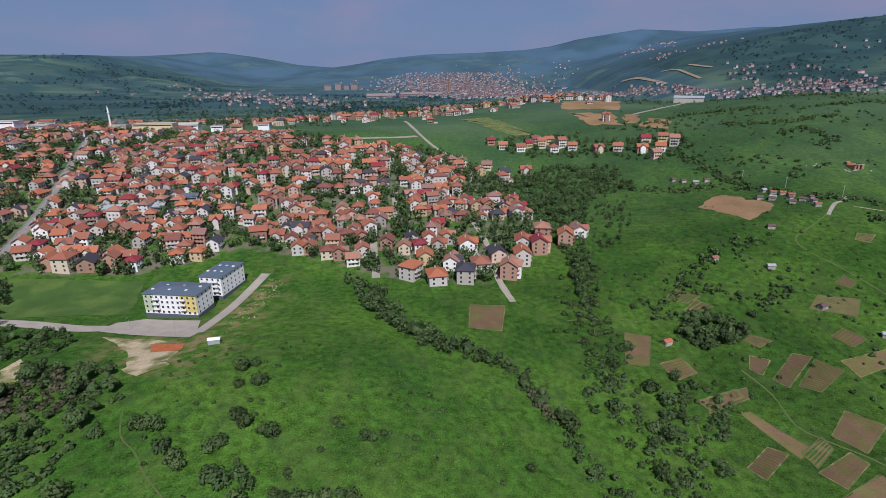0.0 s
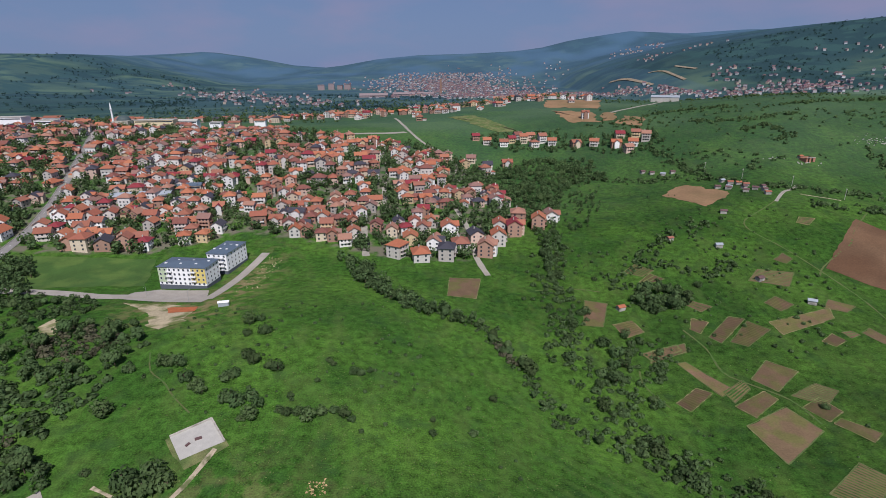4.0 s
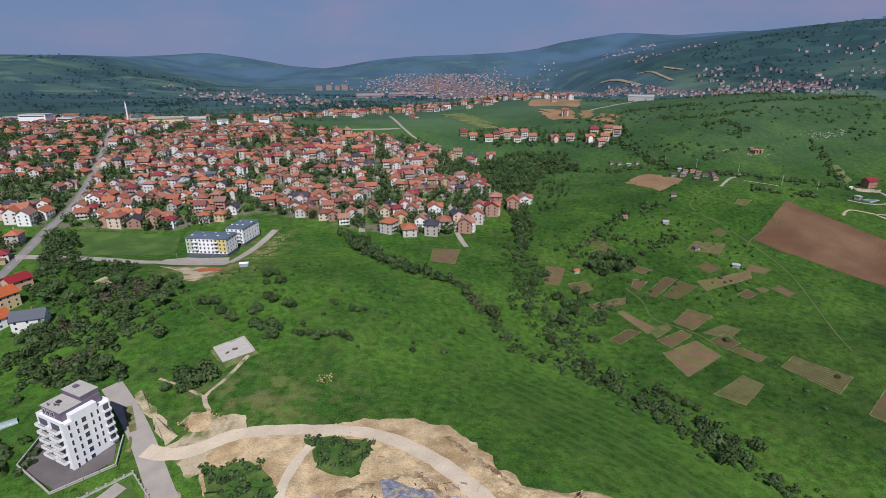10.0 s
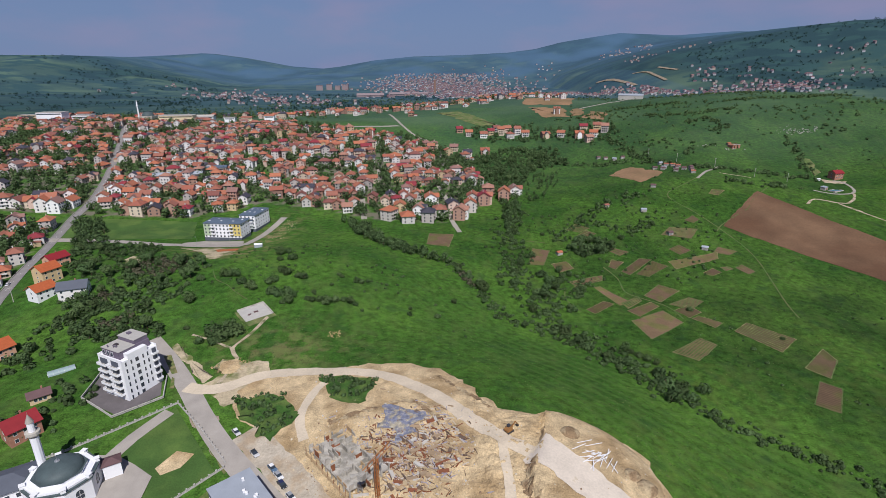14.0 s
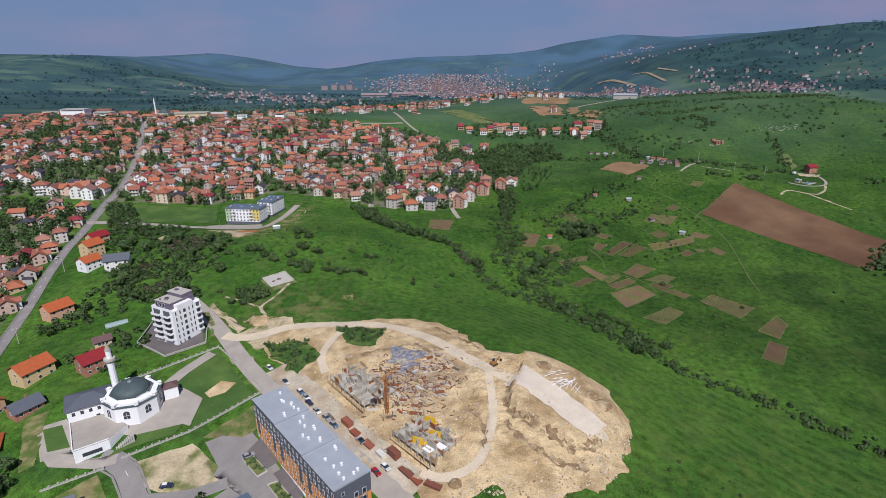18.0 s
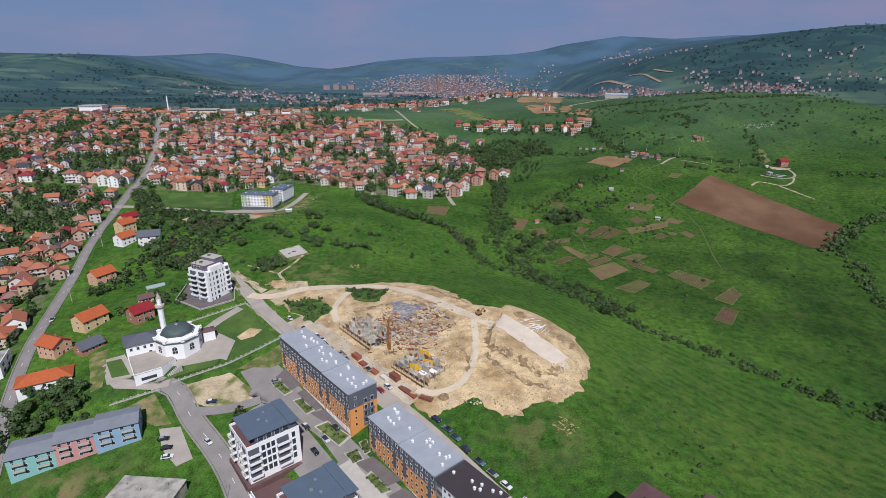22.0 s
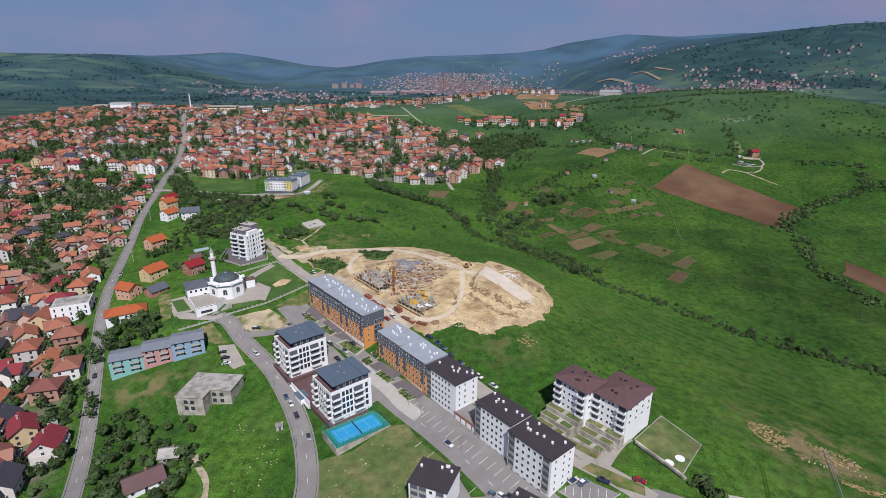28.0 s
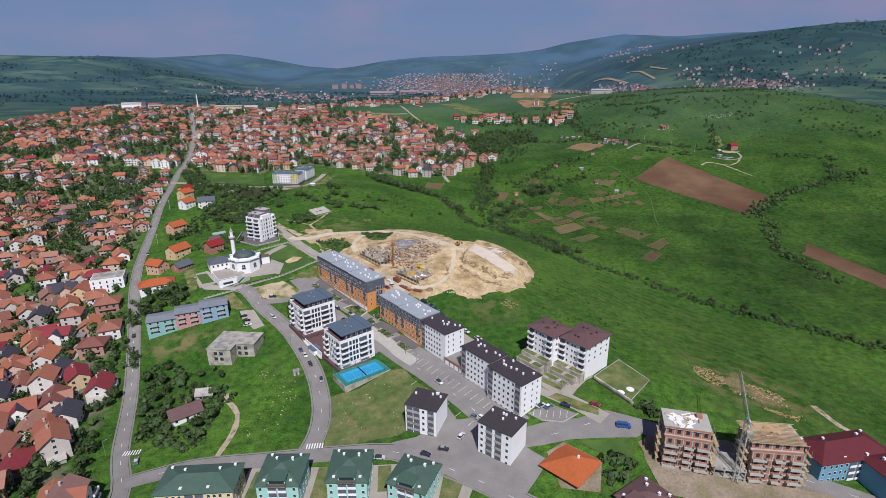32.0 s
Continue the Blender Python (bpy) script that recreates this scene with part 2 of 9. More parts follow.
def ground_material():
    mat = material("meadow_grass", (0.037, 0.099, 0.014), 0.95, noise_amount=0.62, noise_scale=0.3, fine=1.6, bump=0.4, spec=0.1,
                   second=(0.070, 0.152, 0.021), second_scale=0.016, second_span=(0.40, 0.62))
    nt = mat.node_tree
    geo = next(n for n in nt.nodes if n.bl_idname == "ShaderNodeNewGeometry")
    b = nt.nodes["Principled BSDF"]
    last = b.inputs["Base Color"].links[0].from_socket
    for r in nt.nodes:
        if r.bl_idname == "ShaderNodeMapRange" and r.inputs["From Max"].default_value > 1.3:
            r.inputs["From Min"].default_value, r.inputs["From Max"].default_value = 0.7, 1.3

    def blend(mask, colour, last):
        mix = nt.nodes.new("ShaderNodeMix")
        mix.data_type = "RGBA"
        mix.inputs[7].default_value = (*colour, 1)
        nt.links.new(mask, mix.inputs[0])
        nt.links.new(last, mix.inputs[6])
        return mix.outputs[2]

    def shade(mask, colour, last):
        out = blend(mask, colour, last)
        out.node.blend_type = "MULTIPLY"
        return out

    def attr(name):
        a = nt.nodes.new("ShaderNodeAttribute")
        a.attribute_name = name
        return a.outputs["Fac"]

    def times(a, b2):
        m = nt.nodes.new("ShaderNodeMath")
        m.operation = "MULTIPLY"
        nt.links.new(a, m.inputs[0])
        if isinstance(b2, float):
            m.inputs[1].default_value = b2
        else:
            nt.links.new(b2, m.inputs[1])
        return m.outputs[0]

    def blotch(scale, lo, hi, detail=5.0, stretch=None):
        n = nt.nodes.new("ShaderNodeTexNoise")
        n.inputs["Scale"].default_value, n.inputs["Detail"].default_value = scale, detail
        if stretch:
            m = nt.nodes.new("ShaderNodeMapping")
            m.inputs["Rotation"].default_value, m.inputs["Scale"].default_value = (0, 0, radians(stretch[0])), (stretch[1], 1, 1)
            nt.links.new(geo.outputs["Position"], m.inputs["Vector"])
            nt.links.new(m.outputs[0], n.inputs["Vector"])
        else:
            nt.links.new(geo.outputs["Position"], n.inputs["Vector"])
        r = nt.nodes.new("ShaderNodeMapRange")
        r.inputs["From Min"].default_value, r.inputs["From Max"].default_value = lo, hi
        nt.links.new(n.outputs[0], r.inputs["Value"])
        return r.outputs[0]

    # sun-bleached streaks, thick dark clumps and scattered seed heads
    last = blend(times(blotch(0.05, 0.50, 0.72, 7.0, (46, 2.2)), 0.45), (0.100, 0.150, 0.038), last)
    last = blend(times(blotch(0.11, 0.53, 0.70, 6.0), 0.5), (0.029, 0.069, 0.022), last)
    last = blend(times(blotch(1.3, 0.66, 0.74, 3.0), 0.5), (0.16, 0.20, 0.06), last)
    last = blend(times(attr("flowers"), blotch(0.16, 0.48, 0.70, 8.0)), (0.120, 0.165, 0.032), last)
    # faint parallel mowing rows along the spur
    turn = nt.nodes.new("ShaderNodeMapping")
    turn.inputs["Rotation"].default_value = (0, 0, radians(-47))
    nt.links.new(geo.outputs["Position"], turn.inputs["Vector"])
    wave = nt.nodes.new("ShaderNodeTexWave")
    wave.inputs["Scale"].default_value, wave.inputs["Distortion"].default_value = 0.05, 3.2
    wave.inputs["Detail Scale"].default_value, wave.inputs["Detail"].default_value = 0.35, 3.0
    nt.links.new(turn.outputs[0], wave.inputs["Vector"])
    soft = nt.nodes.new("ShaderNodeMapRange")
    soft.inputs["From Min"].default_value, soft.inputs["To Max"].default_value = 0.4, 0.5
    nt.links.new(wave.outputs[1], soft.inputs["Value"])
    last = blend(times(attr("mown"), soft.outputs[0]), (0.078, 0.148, 0.030), last)
    last = blend(times(attr("yard"), blotch(0.09, 0.44, 0.56)), (0.17, 0.15, 0.115), last)
    last = blend(times(attr("worn"), blotch(0.13, 0.47, 0.58, 9.0)), (0.25, 0.19, 0.10), last)
    # darker rank grass, with lens vignetting on the right put into the colour
    last = shade(times(attr("rank_vignette"), blotch(0.035, 0.10, 0.62, 7.0)), (0.50, 0.50, 0.62), last)
    # far slopes: pasture with woods, distance haze painted in and bluer farther off
    last = blend(attr("hazy_hill"), (0.052, 0.094, 0.068), last)
    last = blend(times(attr("hazy_hill"), blotch(0.007, 0.47, 0.62, 7.0, (0, 0.5))), (0.092, 0.146, 0.088), last)
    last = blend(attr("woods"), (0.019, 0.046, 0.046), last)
    last = blend(times(times(attr("hazy_hill"), attr("hazy_hill")), blotch(0.013, 0.50, 0.56, 9.0, (0, 0.6))), (0.029, 0.068, 0.060), last)
    # blue haze of the far ranges, laid as colour over all land cover
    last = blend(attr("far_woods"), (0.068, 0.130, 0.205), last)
    nt.links.new(last, b.inputs["Base Color"])
    return mat


m_ground = ground_material()


# ---- building blocks ----
class Shape:
    """Vertices and faces gathered in lists, with a material slot for each face."""

    def __init__(self):
        self.v, self.f, self.s, self.n = [], [], [], []

    def face(self, pts, slot=0):
        n = len(self.v)
        self.v += [tuple(p) for p in pts]
        self.f.append(tuple(range(n, n + len(pts))))
        self.s.append(slot)

    def mesh(self, pts, faces, slot=0):
        n = len(self.v)
        self.v += [tuple(p) for p in pts]
        self.f += [tuple(n + i for i in f) for f in faces]
        self.s += [slot] * len(faces)
        return self

    def box(self, x0, x1, y0, y1, z0, z1, slot=0):
        p = [(x, y, z) for z in (z0, z1) for x, y in ((x0, y0), (x1, y0), (x1, y1), (x0, y1))]
        return self.mesh(p, [(3, 2, 1, 0), (4, 5, 6, 7), (0, 1, 5, 4), (1, 2, 6, 5), (2, 3, 7, 6), (3, 0, 4, 7)], slot)

    def turned(self, cx, cy, ang, lx, ly, z0, z1, slot=0):
        c, s = math.cos(ang), math.sin(ang)
        q = [(cx + c * a - s * b, cy + s * a + c * b) for a, b in ((-lx / 2, -ly / 2), (lx / 2, -ly / 2), (lx / 2, ly / 2), (-lx / 2, ly / 2))]
        return self.prism(q, z0, z1, slot)

    def prism(self, ring, z0, z1, slot=0):
        n = len(ring)
        p = [(x, y, z0) for x, y in ring] + [(x, y, z1) for x, y in ring]
        return self.mesh(p, [tuple(range(n - 1, -1, -1)), tuple(range(n, 2 * n))] + [(i, (i + 1) % n, n + (i + 1) % n, n + i) for i in range(n)], slot)

    def tube(self, r0, r1, z0, z1, n=12, cx=0.0, cy=0.0, slot=0):
        p = [(cx + r * math.cos(2 * math.pi * i / n), cy + r * math.sin(2 * math.pi * i / n), z) for r, z in ((r0, z0), (r1, z1)) for i in range(n)]
        return self.mesh(p, [tuple(range(n - 1, -1, -1)), tuple(range(n, 2 * n))] + [(i, (i + 1) % n, n + (i + 1) % n, n + i) for i in range(n)], slot)

    def beam(self, a, b, w, slot=0):
        a, b = Vector(a), Vector(b)
        d = (b - a).normalized()
        u = d.cross(Vector((0, 0, 1)) if abs(d.z) < 0.9 else Vector((1, 0, 0))).normalized() * w / 2
        v = d.cross(u).normalized() * w / 2
        p = [e + i * u + j * v for e in (a, b) for i, j in ((-1, -1), (1, -1), (1, 1), (-1, 1))]
        return self.mesh(p, [(3, 2, 1, 0), (4, 5, 6, 7), (0, 1, 5, 4), (1, 2, 6, 5), (2, 3, 7, 6), (3, 0, 4, 7)], slot)

    def gable(self, lx, ly, z0, rise, over=0.5, thick=0.18, slot=0):
        """A ridged roof along x, as a slab with eaves."""
        x, y = lx / 2 + over, ly / 2 + over
        drop = rise * over / (ly / 2)
        for s in (1, -1):
            a = [(-x, s * y, z0 - drop), (x, s * y, z0 - drop), (x, 0, z0 + rise), (-x, 0, z0 + rise)]
            top = [(p[0], p[1], p[2] + thick) for p in a]
            fs = [(0, 1, 2, 3), (7, 6, 5, 4), (0, 4, 5, 1), (1, 5, 6, 2), (3, 7, 4, 0)]
            self.mesh(a + top, fs if s < 0 else [f[::-1] for f in fs], slot)
        return self

    def hip(self, lx, ly, z0, rise, over=0.5, thick=0.18, slot=0):
        x, y = lx / 2 + over, ly / 2 + over
        r = max(lx / 2 - ly / 2, 0.05)
        lo = [(-x, -y, z0), (x, -y, z0), (x, y, z0), (-x, y, z0)]
        hi = [(a, b, z0 + thick) for a, b, _ in lo]
        return self.mesh(lo + hi + [(-r, 0, z0 + rise + thick), (r, 0, z0 + rise + thick)],
                         [(3, 2, 1, 0), (0, 1, 5, 4), (1, 2, 6, 5), (2, 3, 7, 6), (3, 0, 4, 7), (4, 5, 9, 8), (5, 6, 9), (6, 7, 8, 9), (7, 4, 8)], slot)

    def data(self, name, mats, smooth=False):
        me = bpy.data.meshes.new(name)
        me.from_pydata(self.v, [], self.f)
        for m in mats if isinstance(mats, (list, tuple)) else [mats]:
            me.materials.append(m)
        if any(self.s):
            me.polygons.foreach_set("material_index", self.s)
        if smooth:
            me.polygons.foreach_set("use_smooth", [True] * len(self.f))
        me.update()
        if self.n:
            me.polygons.foreach_set("use_smooth", [True] * len(self.f))
            bend = np.zeros((len(self.v), 3))
            for i, n in self.n:
                bend[i] = n
            me.normals_split_custom_set_from_vertices(bend.tolist())
        return me


def part(name, shape, mats, parent, label="", at=None, smooth=False):
    """One mesh under a thing or a part. shape: a Shape, or mesh data to share."""
    me = shape.data(name, mats, smooth) if isinstance(shape, Shape) else shape
    ob = new(name, me)
    ob.parent = parent
    if at is not None:
        ob.matrix_basis = at
    return tagged(ob, label)


def thing(name, label, category, m, group=""):
    ob = new(name)
    ob.empty_display_size = 0.5
    ob.matrix_basis = m
    return tagged(ob, label, category, group)


def structure(name, shape, mats, smooth=False, label="", kind="structure"):
    return tagged(new(name, shape.data(name, mats, smooth)), label, kind=kind)


# ---- the lie of the land ----
HILLS = [(250, -200, 300, -33.4), (75, 825, 300, 43.1), (-525, 650, 200, 40.7), (575, 600, 200, 54.6), (450, 175, 200, -12.4), (-425, -75, 200, -27.0), (-75, 75, 90, 2.8), (25, 325, 130, -9.8), (100, -100, 60, 9.7), (100, 550, 90, -15.3), (-125, 550, 90, 15.6), (50, 0, 60, 21.0), (425, 400, 60, -10.2), (200, -175, 60, 0.9), (275, 350, 60, 8.0), (200, 875, 90, 13.1), (-475, 300, 130, 5.0), (500, 300, 60, 7.3), (-175, 350, 90, -6.4), (-200, 175, 60, 9.4), (-150, -150, 60, -7.9), (125, 200, 60, -4.7)]
KNOLLS = [(-150, -25, 60, 25.7), (150, -25, 60, -5.5), (-400, 725, 90, -5.1), (-25, -75, 60, 0.0), (350, 600, 90, 4.0), (200, 450, 60, -9.1), (550, 0, 130, -6.1), (-525, 100, 90, 0.3), (175, 350, 60, 5.8), (-75, 175, 60, 16.9), (250, 250, 60, -3.6), (-150, 250, 60, -7.5), (75, 125, 60, -7.2), (0, -225, 60, -3.3), (350, 100, 60, -2.6), (-200, -50, 60, -19.8), (-325, 125, 60, -2.9), (150, 100, 60, -0.8), (-225, -150, 60, 8.9), (125, -175, 60, 10.1), (-125, -75, 60, -10.1), (0, 75, 60, 6.5)]
RANGES = (  # crest line, where the slope begins, crest profile as (x, height)
    (3000, 1500, ((-2704, 187), (-2341, 179), (-1976, 175), (-1858, 154), (-1743, 120), (-1593, 90), (-1353, 36), (-1232, 8), (-1000, -10))),
    (4400, 3500, ((-2968, 154), (-2650, 182), (-2292, 193), (-1932, 208), (-1819, 216), (-1533, 177), (-1179, 111), (-908, 92), (-545, 30), (-300, -10))),
    (4300, 3000, ((-1252, 18), (-978, 80), (-709, 108), (-439, 153), (-126, 181), (319, 192), (632, 207), (899, 239), (1119, 292), (1339, 324), (1515, 348), (1964, 330), (2409, 357), (3221, 354))),
    (2300, 1100, ((700, -10), (808, 55), (977, 116), (1096, 155), (1241, 184), (1409, 216), (1576, 244), (1718, 273), (1863, 288), (2302, 309), (3500, 320))),
)


def lie(x, y):
    """Height of the ground; x and y may be arrays."""
    z = -10.0 + 0.28 * np.sin(x / 11 + 0.7 * np.sin(y / 17)) * np.sin(y / 13 + 1.0) + 0.5 * np.sin(x / 37 + 1.3) * np.cos(y / 31)
    for a, b, s, h in HILLS + KNOLLS:
        z = z + h * np.exp(-((x - a) ** 2 + (y - b) ** 2) / (2 * s * s))
    z = z + 32 * np.exp(-((x - 680) ** 2 + (y - 960) ** 2) / (2 * 300.0 ** 2))
    rise = 0.0 * z
    for crest, foot, profile in RANGES:
        t = np.clip((y - foot) / (crest - foot), 0, 1)
        gully = 1 + (0.10 * np.sin(x / 140 + y / 260) + 0.05 * np.sin(x / 57 - y / 90)) * np.sin(np.pi * t)
        rise = np.maximum(rise, (np.interp(x, [p[0] for p in profile], [p[1] for p in profile]) + 10) * t ** 1.3 * gully)
    z = z + rise - 2.6 * np.exp(-((x - 8) ** 2 + (y + 6) ** 2) / (2 * 15.0 ** 2))
    return z


def gz(x, y):
    return float(lie(np.float64(x), np.float64(y)))


def spaced(lo, hi, core0, core1, step, grow):
    out = list(np.arange(core0, core1 + 0.1, step))
    d = step
    while out[-1] < hi:
        d *= grow
        out.append(out[-1] + d)
    d = step
    while out[0] > lo:
        d *= grow
        out.insert(0, out[0] - d)
    return np.array(out)


def inside(poly, x, y):
    hit = np.zeros(np.shape(x), bool)
    for (x0, y0), (x1, y1) in zip(poly, poly[1:] + poly[:1]):
        if y0 != y1:
            hit ^= ((y0 > y) != (y1 > y)) & (x < (x1 - x0) * (y - y0) / (y1 - y0) + x0)
    return hit


TOWN = [(-273, 300), (-192, 311), (-142, 353), (-86, 335), (-29, 302), (33, 301), (74, 350), (66, 430), (62, 500), (0, 570), (-90, 560), (-269, 667), (-431, 690), (-760, 670), (-720, 400), (-420, 300)]
WEST = [(-128, -195), (-94, -195), (-130, -115), (-152, -70), (-182, -12), (-208, 52), (-234, 122), (-255, 185), (-284, 270), (-420, 292), (-700, 392), (-600, 180), (-430, 60), (-330, -60), (-240, -195)]

gx = spaced(-4300, 4300, -340, 520, 4.8, 1.03)
gy = spaced(-1200, 4650, -260, 620, 4.8, 1.022)
X, Y = np.meshgrid(gx, gy)
Z = lie(X, Y)
me = bpy.data.meshes.new("ground")
nx, ny = len(gx), len(gy)
idx = np.arange(nx * ny).reshape(ny, nx)
quads = np.stack([idx[:-1, :-1], idx[:-1, 1:], idx[1:, 1:], idx[1:, :-1]], -1).reshape(-1, 4)
me.from_pydata(np.stack([X, Y, Z], -1).reshape(-1, 3).tolist(), [], quads.tolist())
me.polygons.foreach_set("use_smooth", [True] * len(quads))


def bell(x, y, a, b, sx, sy, r=0.0):
    u, v = (x - a) * math.cos(r) + (y - b) * math.sin(r), -(x - a) * math.sin(r) + (y - b) * math.cos(r)
    return np.exp(-u * u / (2 * sx * sx) - v * v / (2 * sy * sy))


def wooded(x, y, lo=-0.04, hi=0.16):
    """How much of the far land is under trees at a spot, from 0 to 1."""
    n = noise.noise((x * 0.0028, y * 0.0042, 1.0)) + 0.5 * noise.noise((x * 0.009, y * 0.013, 2.0))
    return min(1.0, max(0.0, (n - lo) / (hi - lo)))


forest = np.array([[wooded(x, y) if y > 1000 else 0.0 for x in gx] for y in gy])
# the high right-hand mountain and the foot of the left one are wooded throughout
forest = np.maximum(forest, np.clip((X - 850) / 250, 0, 1) * np.clip((Y - 1720 - 0.12 * (X - 1100)) / 200, 0, 1))
forest = np.maximum(forest, 0.9 * bell(X, Y, -1250, 1750, 600, 170, -0.1))
clumps = np.array([[0.6 + 0.4 * wooded(x * 0.7, y * 0.7, -0.1, 0.3) if y > 2300 else 1.0 for x in gx] for y in gy])
cover = {
    "flowers": np.clip(0.9 * bell(X, Y, 165, -60, 75, 32, -0.75) + 0.5 * bell(X, Y, 150, 80, 30, 18, -0.8) + 0.5 * bell(X, Y, 260, 60, 90, 30, -0.9) + 0.35 * bell(X, Y, 80, 250, 30, 40), 0, 1),
    "mown": np.clip(1.2 * bell(X, Y, 95, 55, 75, 28, -0.85) + 0.9 * bell(X, Y, 170, -40, 70, 30, -0.85), 0, 1),
    "yard": np.clip(inside(TOWN, X, Y) * 0.9 + inside(WEST, X, Y) * 0.8, 0, 1),
    # rank slope past the stream; the bell dims the right meadow like vignetting
    "rank_vignette": np.clip((X - np.interp(Y, [-140, -71, -4, 64, 165, 239, 282, 400], [345, 265, 205, 122, 54, -13, -41, 60]) + 5) / 120, 0, 1) * np.clip((310 - Y) / 150, 0.7, 1) + 0.45 * bell(X, Y, 240, -70, 70, 90),
    # haze masks: blue over far ranges, grey-green from the nearer slopes on
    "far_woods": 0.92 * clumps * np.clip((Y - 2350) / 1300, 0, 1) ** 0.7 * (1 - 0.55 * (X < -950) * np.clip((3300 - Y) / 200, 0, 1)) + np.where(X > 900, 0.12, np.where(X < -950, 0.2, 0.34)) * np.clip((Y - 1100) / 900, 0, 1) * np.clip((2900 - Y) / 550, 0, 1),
    "hazy_hill": np.clip((Y - 330) / 800, 0, 1),
    "worn": np.clip(1.1 * bell(X, Y, 175, -122, 16, 13, -0.7) + 0.9 * bell(X, Y, -108, 262, 10, 34) + 0.4 * bell(X, Y, -55, 75, 26, 14) + 0.9 * bell(X, Y, -128, 208, 24, 14, -0.4) + 0.3 * bell(X, Y, 60, -66, 12, 10) + 0.7 * bell(X, Y, -112, -78, 14, 6, 0.3), 0, 1),
    "woods": forest * np.clip((Y - 1050) / 250, 0, 1) * np.clip(1.2 - bell(X, Y, 500, 1200, 350, 260), 0, 1),
}
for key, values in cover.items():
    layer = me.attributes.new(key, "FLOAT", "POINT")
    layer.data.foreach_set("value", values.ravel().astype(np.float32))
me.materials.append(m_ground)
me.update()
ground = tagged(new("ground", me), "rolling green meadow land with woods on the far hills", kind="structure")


def drape_line(points, width, lift, shape=None, slot=0, wobble=0.0, step=4.0, across=2):
    """A strip that lies on the ground along a polyline."""
    shape = shape or Shape()
    pts = [Vector(p) for p in points]
    fine = []
    for k in range(len(pts) - 1):
        p0, p1, p2, p3 = pts[max(k - 1, 0)], pts[k], pts[k + 1], pts[min(k + 2, len(pts) - 1)]
        n = max(1, int((p2 - p1).length / step))
        for i in range(n):
            t = i / n
            fine.append(0.5 * (2 * p1 + (p2 - p0) * t + (2 * p0 - 5 * p1 + 4 * p2 - p3) * t * t + (3 * p1 - p0 - 3 * p2 + p3) * t ** 3))
    fine.append(pts[-1])
    rows = []
    for i, p in enumerate(fine):
        d = (fine[min(i + 1, len(fine) - 1)] - fine[max(i - 1, 0)]).normalized()
        n = Vector((-d.y, d.x))
        w = width * (1 + wobble * math.sin(i * 1.7) * math.cos(i * 0.61))
        rows.append([(q.x, q.y, gz(q.x, q.y) + lift) for q in (p + n * w * (j / across - 0.5) for j in range(across + 1))])
    verts = [v for r in rows for v in r]
    c = across + 1
    faces = [(i * c + j + 1, i * c + j, (i + 1) * c + j, (i + 1) * c + j + 1) for i in range(len(rows) - 1) for j in range(across)]
    return shape.mesh(verts, faces, slot), fine


def drape_patch(poly, lift, shape=None, slot=0, ragged=0.0, step=4.0, rise=None, rings=None):
    """A sheet inside a star-shaped outline that lies on the ground."""
    shape = shape or Shape()
    rim = []
    for a, b in zip(poly, poly[1:] + poly[:1]):
        n = max(1, int(math.dist(a, b) / step))
        rim += [(a[0] + (b[0] - a[0]) * i / n, a[1] + (b[1] - a[1]) * i / n) for i in range(n)]
    cx, cy = sum(p[0] for p in poly) / len(poly), sum(p[1] for p in poly) / len(poly)
    if ragged:
        rim = [(x + ragged * noise.noise((x * 0.13, y * 0.13, 3)) * 2 + ragged * 0.5 * noise.noise((x * 0.5, y * 0.5, 7)),
                y + ragged * noise.noise((x * 0.13, y * 0.13, 9)) * 2 + ragged * 0.5 * noise.noise((x * 0.5, y * 0.5, 1))) for x, y in rim]
    k = rings or max(2, int(max(math.dist(p, (cx, cy)) for p in rim) / step))
    verts = [(cx, cy)] + [(cx + (x - cx) * r / k, cy + (y - cy) * r / k) for r in range(1, k + 1) for x, y in rim]
    n = len(rim)
    full = [(x, y, gz(x, y) + lift + (rise(x, y, 0 if i == 0 else (1 + (i - 1) // n) / k) if rise else 0)) for i, (x, y) in enumerate(verts)]
    faces = [(0, 1 + i, 1 + (i + 1) % n) for i in range(n)]
    faces += [(1 + r * n + i, 1 + (r + 1) * n + i, 1 + (r + 1) * n + (i + 1) % n, 1 + r * n + (i + 1) % n) for r in range(k - 1) for i in range(n)]
    area = sum(a[0] * b[1] - a[1] * b[0] for a, b in zip(poly, poly[1:] + poly[:1]))
    return shape.mesh(full, faces if area > 0 else [f[::-1] for f in faces], slot)


# ---- roads and open ground ----
MAIN = [(-48, -330), (-66, -262), (-78, -215), (-86, -182), (-101, -156), (-120, -115), (-142, -70), (-171, -12), (-198, 52), (-224, 122), (-247, 188), (-278, 278), (-296, 351), (-335, 456), (-382, 562), (-420, 640)]
CURVE = [(-22, -164), (-20, -150), (-22, -134), (-29, -113), (-39, -93), (-52, -73), (-64, -59), (-78, -45), (-90, -31), (-101, -26)]
CROSS = [(-88, -175), (-68, -168), (-42, -166), (-20, -164), (5, -164), (21, -168), (42, -180), (60, -193), (90, -215), (140, -262), (180, -320)]
STREET = [(-14, -72), (-4, -85), (8, -99), (26, -119), (42, -140), (52, -154), (62, -164), (80, -163), (98, -158), (116, -163), (132, -171), (150, -178), (190, -194), (250, -220)]
BACK = [(-116, 86), (-100, 69), (-86, 52), (-58, 16), (-22, -21), (3, -46), (25, -71), (46, -98), (63, -121), (76, -136), (86, -145), (98, -157)]
